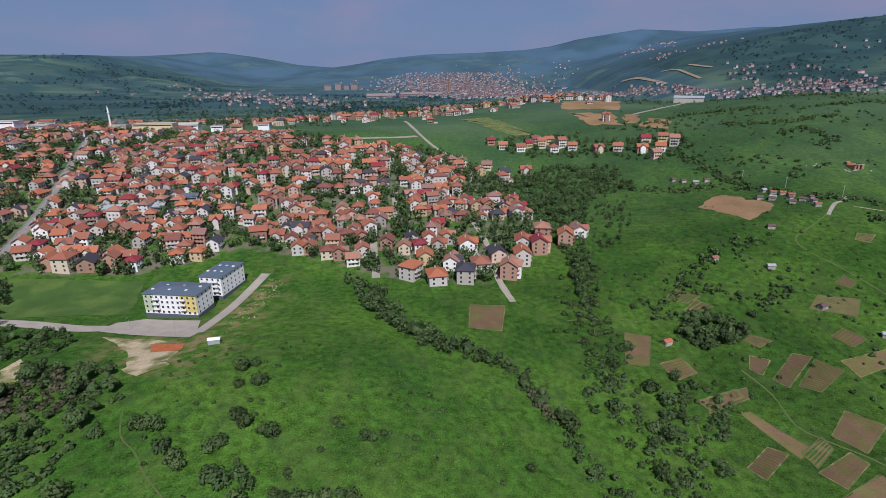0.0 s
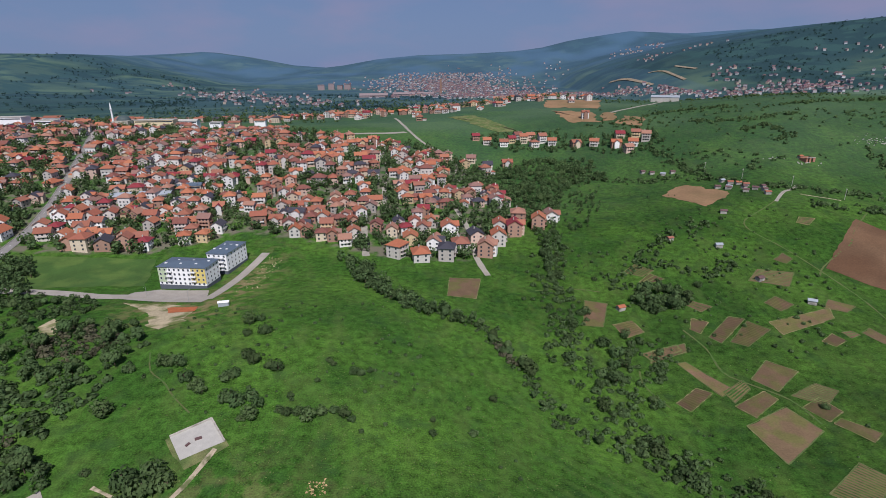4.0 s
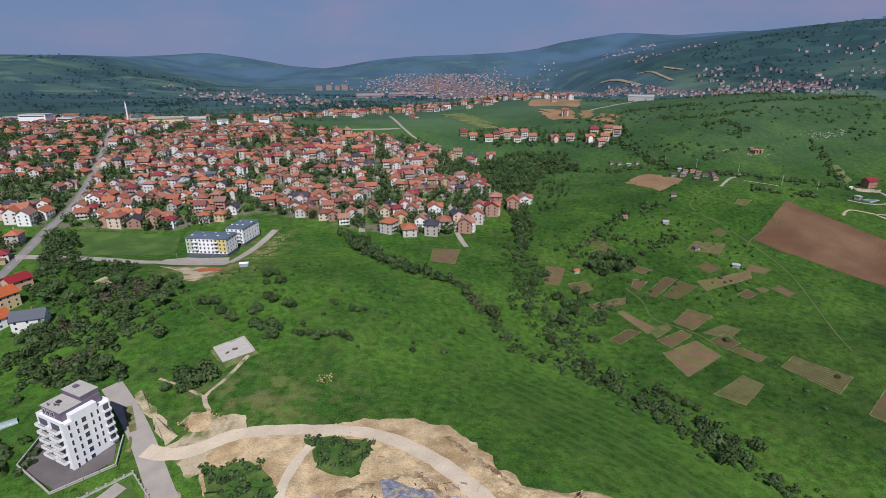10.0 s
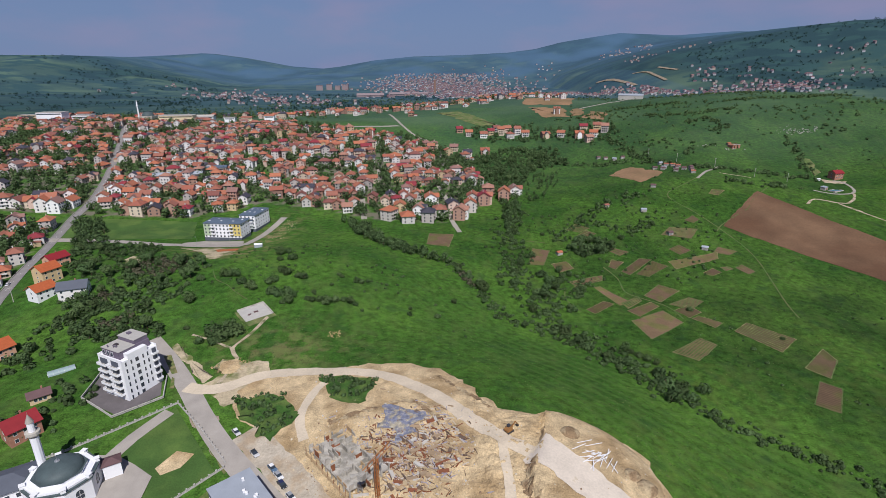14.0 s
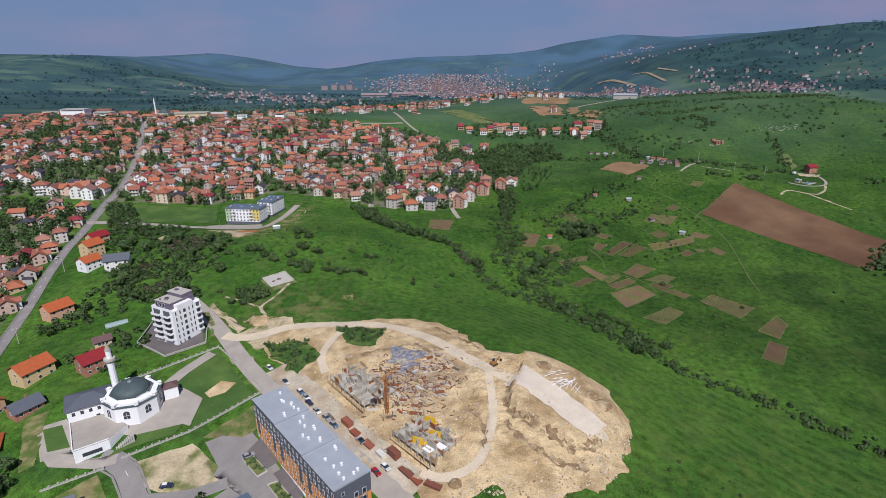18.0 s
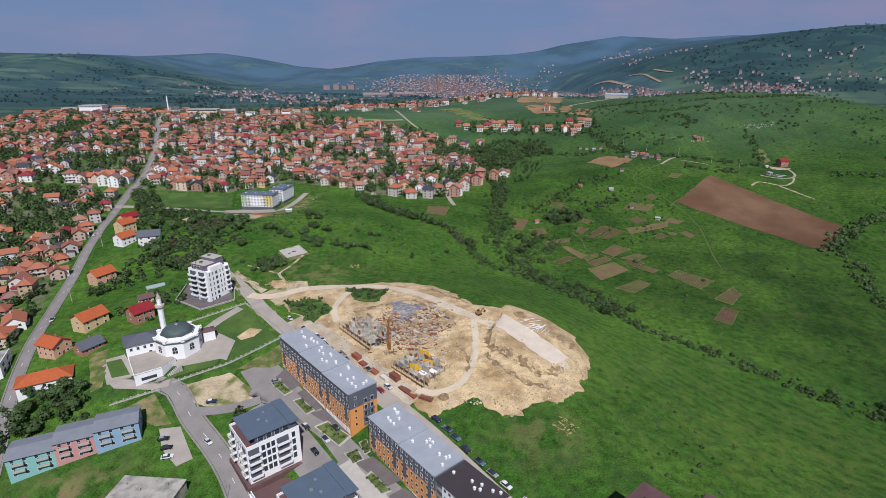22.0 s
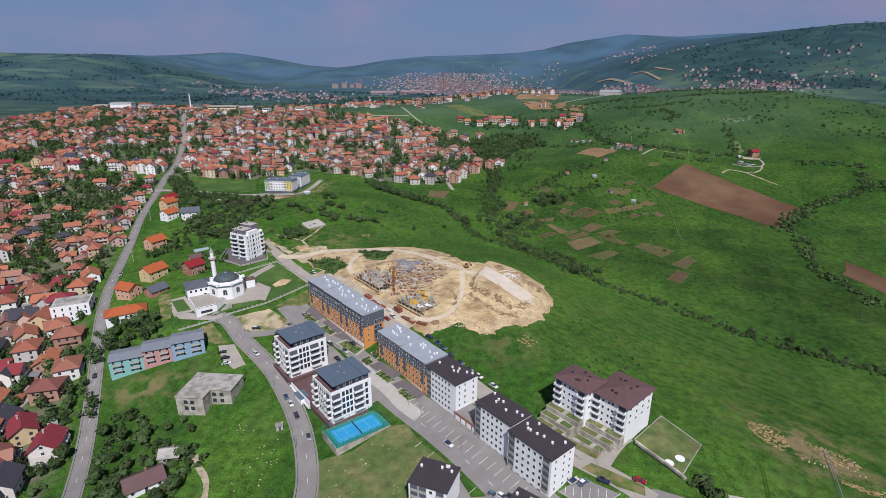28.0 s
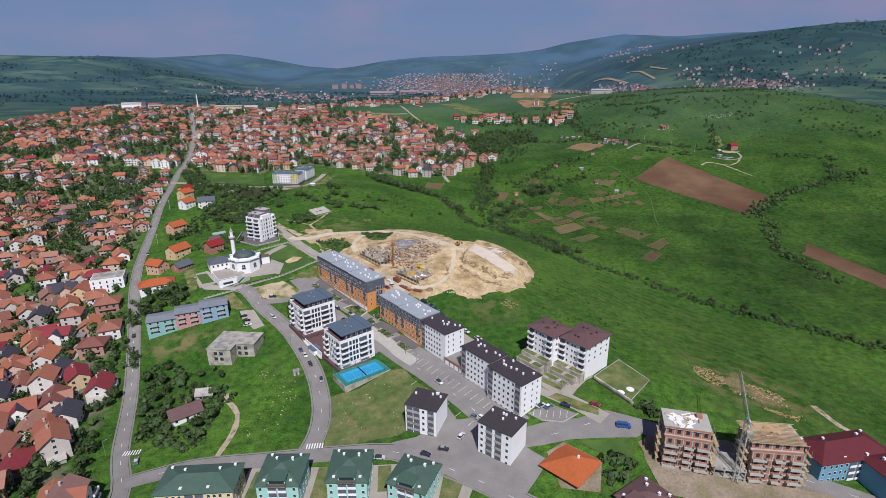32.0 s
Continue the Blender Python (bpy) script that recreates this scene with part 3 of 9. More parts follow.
roads = (("road_main", MAIN, 5.4, "grey asphalt main road through the houses"), ("road_curve", CURVE, 7.0, "grey asphalt road curving round a meadow"),
         ("road_cross", CROSS, 7.0, "grey asphalt side road"), ("road_street", STREET, 8.5, "asphalt street between apartment blocks"),
         ("road_back", BACK, 7.6, "pale dusty street behind the apartment blocks"),
         ("road_lot", [(-290, 240), (-227, 243), (-188, 240), (-165, 241), (-121, 229)], 8, "pale concrete road to two apartment blocks"),
         ("road_lot_side", [(-121, 231), (-119, 260), (-117, 290), (-114, 315)], 6, "pale concrete lane beside an apartment block"))
for k, (name, line, width, label) in enumerate(roads):
    shape, fine = drape_line(line, width, 0.16 + 0.012 * k)
    structure(name, shape, m_paving if "lot" in name or "back" in name else m_asphalt, True, label)
    if k < 4:
        dash = Shape()
        for i in range(3, len(fine) - 3, 3):
            a, b = fine[i], fine[i] + (fine[i + 1] - fine[i]) * 0.6
            drape_line([a, b], 0.16, 0.24 + 0.012 * k, dash)
        structure("road_markings", dash, m_line, label="broken white centre line")
    pave = Shape()
    for side in (-1, 1):
        off = [p + Vector((-(fine[min(i + 1, len(fine) - 1)] - fine[max(i - 1, 0)]).y, (fine[min(i + 1, len(fine) - 1)] - fine[max(i - 1, 0)]).x)).normalized() * side * (width / 2 + 0.5)
               for i, p in enumerate(fine)]
        if k < 3:
            drape_line(off[::2], 0.7, 0.27, pave)
    if k < 3:
        structure("pavement", pave, m_asphalt, True, "narrow raised concrete pavement")

m_lane = material("trodden_gravel_lane", (0.31, 0.285, 0.24), 0.95, noise_amount=0.25, noise_scale=0.15, fine=1.5)
lanes = (([(-54, 541), (-41, 489), (-41, 446), (-37, 402)], 4.5), ([(19, 418), (31, 359), (34, 309), (40, 276)], 4.0), ([(-50, 360), (-42, 305)], 5.0),
         ([(-54, 779), (-18, 620), (11, 564), (27, 537), (29, 470)], 4.0), ([(-30, 640), (-90, 600), (-160, 590)], 8.0), ([(240, 700), (330, 760), (420, 900)], 5.0),
         ([(413, 366), (418, 359), (417, 348), (413, 337), (406, 331), (394, 331), (386, 334), (377, 341)], 2.4), ([(316, 400), (305, 390), (297, 386), (288, 377), (276, 363)], 2.6))
for line, width in lanes:
    structure("lane", drape_line(line, width, 0.17, wobble=0.12)[0], m_lane, True, "pale unpaved lane")
m_path = material("trodden_earth_path", (0.42, 0.345, 0.245), 0.95, noise_amount=0.3, noise_scale=0.3, fine=1.5, second=(0.13, 0.145, 0.06), second_scale=0.25, second_span=(0.50, 0.64))
tracks = (([(278, 366), (262, 353), (248, 343), (236, 334), (232, 324), (236, 312), (244, 297), (254, 266), (258, 240), (254, 210), (240, 160), (236, 140)], 1.0),
          ([(-66, 103), (-70, 89), (-75, 77), (-70, 69), (-70, 62), (-72, 50)], 1.7), ([(-75, 77), (-82, 81), (-89, 85), (-98, 89)], 1.2), ([(-114, 158), (-107, 144), (-98, 136), (-90, 127), (-81, 119)], 0.6), ([(106, 184), (104, 174), (107, 163), (110, 157)], 0.8), ([(142, 218), (147, 201), (146, 182), (153, 172), (165, 159), (168, 143)], 1.0), ([(67, 257), (92, 259), (107, 256)], 0.8), ([(202, -131), (204, -146), (210, -153), (213, -160)], 3.0),
          ([(-71, -120), (-69, -124), (-60, -135), (-57, -148), (-58, -163)], 2.4), ([(305, 379), (315, 373), (331, 367)], 1.2),
          ([(335, 344), (318, 328), (302, 312), (291, 299), (278, 290), (257, 275), (249, 266)], 1.0), ([(386, 290), (381, 301), (378, 310), (385, 308), (398, 317), (405, 326), (408, 331)], 2.2), ([(378, 310), (363, 318), (349, 307)], 2.0), ([(383, 300), (386, 288), (393, 272)], 1.6))
for line, width in tracks:
    structure("footpath", drape_line(line, width, 0.15, wobble=0.3)[0], m_track if width < 1.1 else m_path, True, "trodden pale dirt track across the grass")

# the ploughed field and the kitchen gardens
structure("ploughed_field", drape_patch([(258, 274), (318, 333), (384, 214), (337, 172)], 0.15, ragged=0.5), m_soil, True, "large bare brown ploughed field")
structure("ploughed_field", drape_patch([(204, 410), (234, 434), (255, 388), (222, 363)], 0.15, ragged=2), m_tan, True, "bare brown ploughed field")
structure("ploughed_field", drape_patch([(353, 103), (372, 37), (352, 10), (334, 80)], 0.15, ragged=1), m_soil, True, "long brown ploughed strip beside a hedge")
for q in ([(185, 840), (273, 831), (243, 740), (169, 773)], [(178, 750), (227, 717), (219, 657), (184, 678)], [(235, 714), (254, 698), (246, 664), (224, 660)], [(236, 647), (259, 672), (274, 648), (257, 612)]):
    structure("ploughed_field", drape_patch(q, 0.3, ragged=4, step=10), m_tan, True, "distant brown ploughed field")
structure("fallow_field", drape_patch([(26, 756), (62, 763), (116, 656), (82, 660)], 0.3, ragged=3, step=8), m_slope, True, "fallow olive-brown field")
structure("lawn", drape_patch([(-288, 293), (-186, 304), (-172, 262), (-229, 248), (-290, 246)], 0.13, ragged=1), m_lawn, True, "bright mown grass field")
structure("lawn", drape_patch([(-83, 37), (-55, 3), (-74, -14), (-76, 3), (-92, 13)], 0.15), m_lawn, True, "mown lawn inside a fence")
structure("lawn", drape_patch([(-98, -26), (-94, -17), (-78, -11), (-79, -16), (-87, -20)], 0.3), m_lawn, True, "narrow mown lawn below the forecourt")
structure("lawn", drape_patch([(-129, -14), (-123, -12), (-114, -22), (-121, -24)], 0.2), m_lawn, True, "small square mown lawn")

PLOTS = [(202, 136, 220, 118, 204, 105, 190, 127), (167, 121, 173, 113, 155, 97, 145, 106), (127, 190, 132, 191, 145, 168, 137, 164),
         (128, 171, 134, 167, 118, 154, 114, 160), (171, 189, 181, 179, 163, 165, 156, 175), (139, 167, 152, 175, 152, 168, 140, 159)]
PLOTS += [(139, 157, 157, 166, 160, 160, 144, 149), (137, 144, 160, 155, 166, 139, 140, 121), (183, 170, 190, 164, 178, 154, 167, 162),
          (178, 146, 188, 136, 181, 131, 173, 143), (172, 228, 180, 225, 157, 205, 153, 211), (180, 223, 188, 214, 169, 201, 162, 206)]
PLOTS += [(151, 228, 159, 224, 150, 214, 146, 218), (155, 246, 168, 238, 159, 233, 153, 240), (238, 242, 249, 234, 240, 228, 230, 233),
          (191, 221, 233, 233, 229, 223, 192, 209), (134, 265, 144, 274, 151, 267, 137, 262), (95, 247, 108, 244, 99, 221, 88, 222)]
PLOTS += [(105, 223, 117, 227, 120, 216, 108, 211), (118, 200, 138, 206, 136, 199, 114, 190), (214, 275, 235, 270, 223, 255, 202, 263),
          (277, 335, 287, 332, 277, 323, 270, 327), (228, 108, 228, 97, 214, 82, 207, 91), (207, 80, 214, 74, 200, 56, 192, 62), (15, 271, 35, 271, 30, 243, 13, 243)]
PLOTS += [(127, 276, 138, 285, 148, 277, 138, 271), (199, 240, 209, 246, 215, 237, 204, 231), (208, 202, 218, 209, 221, 202, 212, 197), (224, 210, 230, 211, 232, 207, 225, 204),
          (234, 209, 241, 213, 245, 202, 238, 198), (167, 154, 178, 160, 182, 150, 172, 144), (112, 198, 133, 205, 134, 200, 115, 192), (230, 285, 240, 292, 243, 285, 236, 280)]
for k, q in enumerate(PLOTS):
    q = [(q[i], q[i + 1]) for i in range(0, 8, 2)]
    plot = tagged(new("garden_plot", drape_patch(q, 0.14, ragged=0.5, step=3).data("garden_plot", m_plot, True)),
                  "dug kitchen-garden plot of brown soil with rows", "garden plot", "kitchen gardens on the slope")
    edge = Shape()
    for a, b in zip(q, q[1:] + q[:1]):
        drape_line([a, b], 0.5, 0.2, edge, wobble=0.6, step=1.5)
    part("grass_edge", edge, (m_dry, m_slope, m_track)[k % 3], plot, "trodden dry grass edge")
    if k % 5 not in (2, 4):
        rows = Shape()
        n = max(3, int(math.dist(q[0], q[3]) / 1.6))
        for i in range(1, n):
            a = Vector(q[0]).lerp(Vector(q[3]), i / n)
            b = Vector(q[1]).lerp(Vector(q[2]), i / n)
            drape_line([a.lerp(b, 0.04), a.lerp(b, 0.96)], 0.6, 0.28, rows, across=2, wobble=0.25)
        tagged(part("tilled_surface", rows, (m_slope, m_weeds, m_plot, m_plot)[k % 4], plot), kind="stuff")


# ---- windows, doors, balconies, vents ----
CACHE = {}


def pane_data(w, h):
    key = ("pane", w, h)
    if key not in CACHE:
        CACHE[key] = Shape().box(-w / 2 + 0.05, w / 2 - 0.05, -0.02, 0.05, -h / 2 + 0.05, h / 2 - 0.05).data("pane", m_glass)
    return CACHE[key]


def frame_data(w, h):
    """The frame round a pane, with its sill, in one closed ring."""
    key = ("frame", w, h)
    if key not in CACHE:
        out, inn = ((-w / 2, -h / 2), (w / 2, -h / 2), (w / 2, h / 2), (-w / 2, h / 2)), ((-w / 2 + 0.06, -h / 2 + 0.06), (w / 2 - 0.06, -h / 2 + 0.06), (w / 2 - 0.06, h / 2 - 0.06), (-w / 2 + 0.06, h / 2 - 0.06))
        pts = [(x, y, z) for y in (-0.07, 0.05) for ring in (out, inn) for x, z in ring]
        fs = []
        for i in range(4):
            j = (i + 1) % 4
            fs += [(i, j, 4 + j, 4 + i), (i, 8 + i, 8 + j, j), (4 + i, 4 + j, 12 + j, 12 + i)]
        CACHE[key] = Shape().mesh(pts, fs).data("window", m_frame)
    return CACHE[key]


def win_data(w, h, mats=None):
    key = ("window", w, h)
    if key not in CACHE:
        s = Shape().box(-w / 2, w / 2, -0.05, 0.05, -h / 2, h / 2, 0)
        s.mesh([(x, -0.055, z) for x, z in ((-w / 2 + 0.1, -h / 2 + 0.1), (w / 2 - 0.1, -h / 2 + 0.1), (w / 2 - 0.1, h / 2 - 0.1), (-w / 2 + 0.1, h / 2 - 0.1))], [(0, 1, 2, 3)], 1)
        CACHE[key] = s.data("window", [m_frame, m_glass])
    return CACHE[key]


SIDES = {"-y": 0.0, "+x": math.pi / 2, "+y": math.pi, "-x": -math.pi / 2}


def on_wall(side, L, W, u, z, out=0.0):
    """The pose of something on a wall of an L by W box: u runs along the wall, seen from outside to the right."""
    r = Matrix.Rotation(SIDES[side], 4, "Z")
    return r @ Matrix.Translation((u, -(W if "y" in side else L) / 2 - out, z))


def windows(parent, side, L, W, us, zs, w=1.3, h=1.4, name="window", skip=()):
    for i, z in enumerate(zs):
        for j, u in enumerate(us):
            if (i, j) not in skip:
                win = part(name, frame_data(w, h), None, parent, at=on_wall(side, L, W, u, z))
                part("pane", pane_data(w, h), None, win)


def balcony_data(w, d=1.3, rail=1.0, mats=None, key="white"):
    k = ("balcony", w, d, key)
    if k not in CACHE:
        s = Shape()
        s.box(-w / 2, w / 2, -d, 0.02, -0.16, 0.0, 0)
        s.box(-w / 2, w / 2, -d, -d + 0.08, 0.0, rail, 1)
        s.box(-w / 2, -w / 2 + 0.08, -d + 0.08, 0.02, 0.0, rail, 1)
        s.box(w / 2 - 0.08, w / 2, -d + 0.08, 0.02, 0.0, rail, 1)
        CACHE[k] = s.data("balcony", mats or [m_grey, m_white])
    return CACHE[k]


def vent_data():
    if "vent" not in CACHE:
        s = Shape()
        s.box(-0.32, 0.32, -0.32, 0.32, 0, 0.75).box(-0.4, 0.4, -0.4, 0.4, 0.75, 0.84).tube(0.24, 0.18, 0.84, 1.05, 8)
        CACHE["vent"] = s.data("roof_vent", m_white)
    return CACHE["vent"]


def vents(parent, spots, z):
    for x, y in spots:
        part("roof_vent", vent_data(), None, parent, at=Matrix.Translation((x, y, z)))


def block(name, label, cx, cy, ang, zroof, height, L, W, group=""):
    return thing(name, label, "apartment block", pose(cx, cy, zroof - height, 0, 0, ang), group)


def spread_out(n, L, margin=1.6):
    return [-L / 2 + margin + (L - 2 * margin) * i / (n - 1) for i in range(n)]


# ---- apartment blocks with orange and slate fronts ----
def orange_block(cx, cy, ang, zroof, height, sections, W, label):
    ob = block("apartment_block", label, cx, cy, ang, zroof, height, 0, W, "orange and grey blocks")
    total = sum(sections)
    x = -total / 2
    for k, L in enumerate(sections):
        top = height - 0.35 * k
        c = x + L / 2
        part("lower_wall", Shape().box(x + 0.02, x + L - 0.02, -W / 2, W / 2, -6, 11.2), m_orange, ob)
        s = Shape().box(x + 0.01, x + L - 0.01, -W / 2 - 0.1, W / 2 + 0.1, 11.2, top - 0.25)
        for u in (0.15, 0.85):
            s.box(x + L * u - 0.9, x + L * u + 0.9, -W / 2 - 0.1, -W / 2 + 0.1, 5.4, 11.2)
        part("upper_wall", s, m_slate, ob)
        part("roof", Shape().box(x - 0.0, x + L + 0.0, -W / 2 - 0.45, W / 2 + 0.45, top - 0.25, top), m_lightroof, ob)
        part("parapet", Shape().box(x + L - 0.25, x + L, -W / 2 - 0.4, W / 2 + 0.4, top, top + 0.3), m_lightroof, ob)
        n = int(L / 2.6)
        us = [c + v for v in spread_out(n, L, 1.4)]
        windows(ob, "-y", total, W, us, [3.9, 6.8, 9.7], 1.2, 1.5)
        windows(ob, "-y", total, W + 0.2, us, [12.7, 15.5], 1.2, 1.5)
        windows(ob, "+y", total, W, [-u for u in us[::2]], [3.9, 6.8, 9.7], 1.2, 1.5)
        for i in range(int(L / 3.2)):
            part("garage_door", garage_data(), None, ob, at=on_wall("-y", total, W, x + 1.9 + i * 3.1, 1.1))
        r = random.Random(int(cx) + k)
        vents(ob, [(x + r.uniform(1.5, L - 1.5), r.choice((-1.5, 1.2, 3.0)) + r.uniform(-0.5, 0.5)) for _ in range(9)], top)
        x += L
    return ob, total


def garage_data():
    if "garage" not in CACHE:
        s = Shape().box(-1.3, 1.3, -0.06, 0.05, -1.1, 1.1)
        for z in (-0.6, -0.1, 0.4, 0.9):
            s.box(-1.25, 1.25, -0.09, -0.06, z - 0.02, z + 0.02)
        CACHE["garage"] = s.data("garage_door", m_white)
    return CACHE["garage"]


ob, total = orange_block(-24.3, -35.1, -49.5, -4.7, 18.8, (19, 19.5, 19.5), 12.0, "long orange and slate-grey apartment block with a grey metal roof")
windows(ob, "+x", total, 12, [-3.5], [3.9, 6.8, 9.7, 12.6, 15.4], 1.0, 1.3)
for z in (3.6, 6.5, 9.4):
    part("loggia", Shape().box(-2.4, 2.4, -0.08, 0.05, -1.3, 1.35).box(-2.6, 2.6, -0.5, 0.02, -1.45, -1.3), m_slate, ob, "dark loggia recess", on_wall("+x", total, 12, 2.2, z))
windows(ob, "+x", total + 0.2, 12, [0.8, 3.6], [3.9, 6.8, 9.7, 12.6], 1.4, 2.0)
ob, total = orange_block(14.2, -77.7, -50.5, -10.5, 17.4, (19, 19), 12.0, "orange and slate-grey apartment block beside a white one")


def white_block(cx, cy, ang, zroof, height, L, W, floors, label, cols, balcony_cols, end_cols, roof=m_darkroof, seed=1):
    """A plain white rendered slab with a dark flat roof, rows of windows and stacks of loggias."""
    ob = block("apartment_block", label, cx, cy, ang, zroof, height, L, W, "white apartment blocks")
    part("wall", Shape().box(-L / 2, L / 2, -W / 2, W / 2, -6, height - 0.3), m_white, ob)
    part("roof", Shape().box(-L / 2 - 0.35, L / 2 + 0.35, -W / 2 - 0.35, W / 2 + 0.35, height - 0.3, height), roof, ob)
    zs = [height - 1.9 - 2.8 * i for i in range(floors)]
    windows(ob, "-y", L, W, cols, zs, 1.15, 1.35)
    windows(ob, "+x", L, W, end_cols, zs, 0.8, 1.2)
    for u in balcony_cols:
        for z in zs:
            part("loggia", Shape().box(-1.35, 1.35, -0.06, 0.05, -1.25, 1.15), m_slate, ob, "dark glazed loggia", on_wall("-y", L, W, u, z))
            part("balcony_rail", Shape().box(-1.4, 1.4, -0.32, -0.24, -1.2, -0.25).box(-1.4, 1.4, -0.3, 0.0, -1.35, -1.2), m_grey, ob, "", on_wall("-y", L, W, u, z))
    for i in range(int(L / 3.3)):
        part("ground_window", win_data(1.5, 1.0), None, ob, at=on_wall("-y", L, W, -L / 2 + 2.2 + 3.2 * i, height - 2.8 * floors - 1.5))
    r = random.Random(seed)
    vents(ob, [(r.uniform(-L / 2 + 1, L / 2 - 1), r.uniform(-1.0, W / 2 - 1)) for _ in range(max(4, int(L / 2.4)))], height)
    return ob


white_block(32.6, -99.6, -50.5, -11.8, 16.4, 19.0, 12.0, 5, "white apartment block with a dark flat roof", spread_out(6, 19, 4.2), [-8.0], [-4.0, -1.0, 3.6], seed=2)
white_block(51.5, -125.2, -50.5, -12.0, 16.2, 18.5, 11.0, 5, "long white apartment block with a dark flat roof", spread_out(5, 18.5, 4.6), [-7.7], [], seed=3)
white_block(63.0, -141.6, -50.5, -12.3, 16.6, 19.5, 12.2, 5, "long white apartment block with a dark flat roof", spread_out(5, 19.5, 4.6), [-8.0, 7.6], [-3.8, 0.5, 3.6], seed=4)
white_block(26.0, -150.7, -22, -20.0, 14.0, 13.6, 12.2, 5, "small white apartment tower with stacked loggias", [1.2], [-4.8, -1.8, 4.4], [], seed=5)
white_block(55.4, -168.0, -37, -17.6, 15.6, 14.3, 11.5, 5, "white apartment tower with stacked loggias", [-5.6, 5.4], [-2.4, 1.6], [], seed=6)

# ---- paved ground among the blocks ----
structure("parking_street", drape_line([(11, -97), (27, -114), (40, -129), (52, -144), (62, -158)], 15.5, 0.15, across=6)[0], m_asphalt, True, "broad asphalt street with parking bays")
structure("parking_street", drape_patch([(80, -167), (107, -167), (121, -160), (100, -152), (88, -156), (72, -157), (60, -160), (62, -168)], 0.15), m_asphalt, True, "broad asphalt crossing")
structure("drive", drape_line([(84, -143), (92, -133), (101, -124), (107, -117)], 5.5, 0.2)[0], m_paving, True, "pale concrete drive up to the gardens")
structure("footway", drape_line([(-11, -72), (-7, -78), (4, -90), (12, -101), (19, -108)], 6.0, 0.3, across=3)[0], m_kerb, True, "pale paved footway between the blocks")
gd = thing("garage_deck", "low red brick garage with cars on its flat roof", "garage", pose(41.5, -113.5, gz(36, -114), 0, 0, -50))
part("wall", Shape().box(-7, 7, -4.5, 4.5, -3, 2.9), m_brick, gd)
part("deck", Shape().box(-7.2, 7.2, -4.7, 4.7, 2.9, 3.1), m_asphalt, gd)
part("parapet", Shape().box(-7.2, 7.2, -4.7, -4.5, 3.1, 3.7).box(7.0, 7.2, -4.5, 4.7, 3.1, 3.7), m_brick, gd)
for i in range(4):
    part("garage_door", garage_data(), None, gd, at=on_wall("-y", 14, 9, -5.1 + 3.4 * i, 1.1))
structure("parking_court", drape_patch([(-66, -20), (-61, -17), (-47, -19), (-40, -40), (-50, -40)], 0.17), m_asphalt, True, "asphalt parking court")
structure("parking_court", drape_line([(-51, -39), (-32, -60), (-14, -82), (-2, -98)], 12.0, 0.17, across=4)[0], m_asphalt, True, "asphalt lane behind the white blocks")
structure("parking_lot", drape_patch([(12, -160), (22, -158), (34, -150), (46, -150), (62, -166), (72, -176), (60, -192), (44, -182), (22, -170)], 0.14), m_asphalt, True, "asphalt yard round two white towers")
structure("yard", drape_patch([(-42, -170), (34, -172), (44, -184), (36, -205), (-44, -205)], 0.13), m_paving, True, "paved yard among the green-roofed blocks")
for q in ([(-15, -171), (-9, -171), (-9, -186), (-15, -186)], [(8, -172), (13, -172), (14, -184), (9, -184)], [(33, -178), (40, -183), (36, -195), (31, -190)], [(-39, -172), (-33, -172), (-33, -188), (-39, -188)]):
    structure("verge", drape_patch(q, 0.26), m_slope, True, "small worn lawn between blocks")
structure("rough_slope", drape_patch([(-21, -128), (-6, -124), (6, -112), (14, -112), (22, -124), (34, -138), (30, -148), (14, -156), (-2, -159), (-15, -159), (-17, -142)], 0.14, ragged=0.8), m_slope, True, "rough dry grass slope below the court")


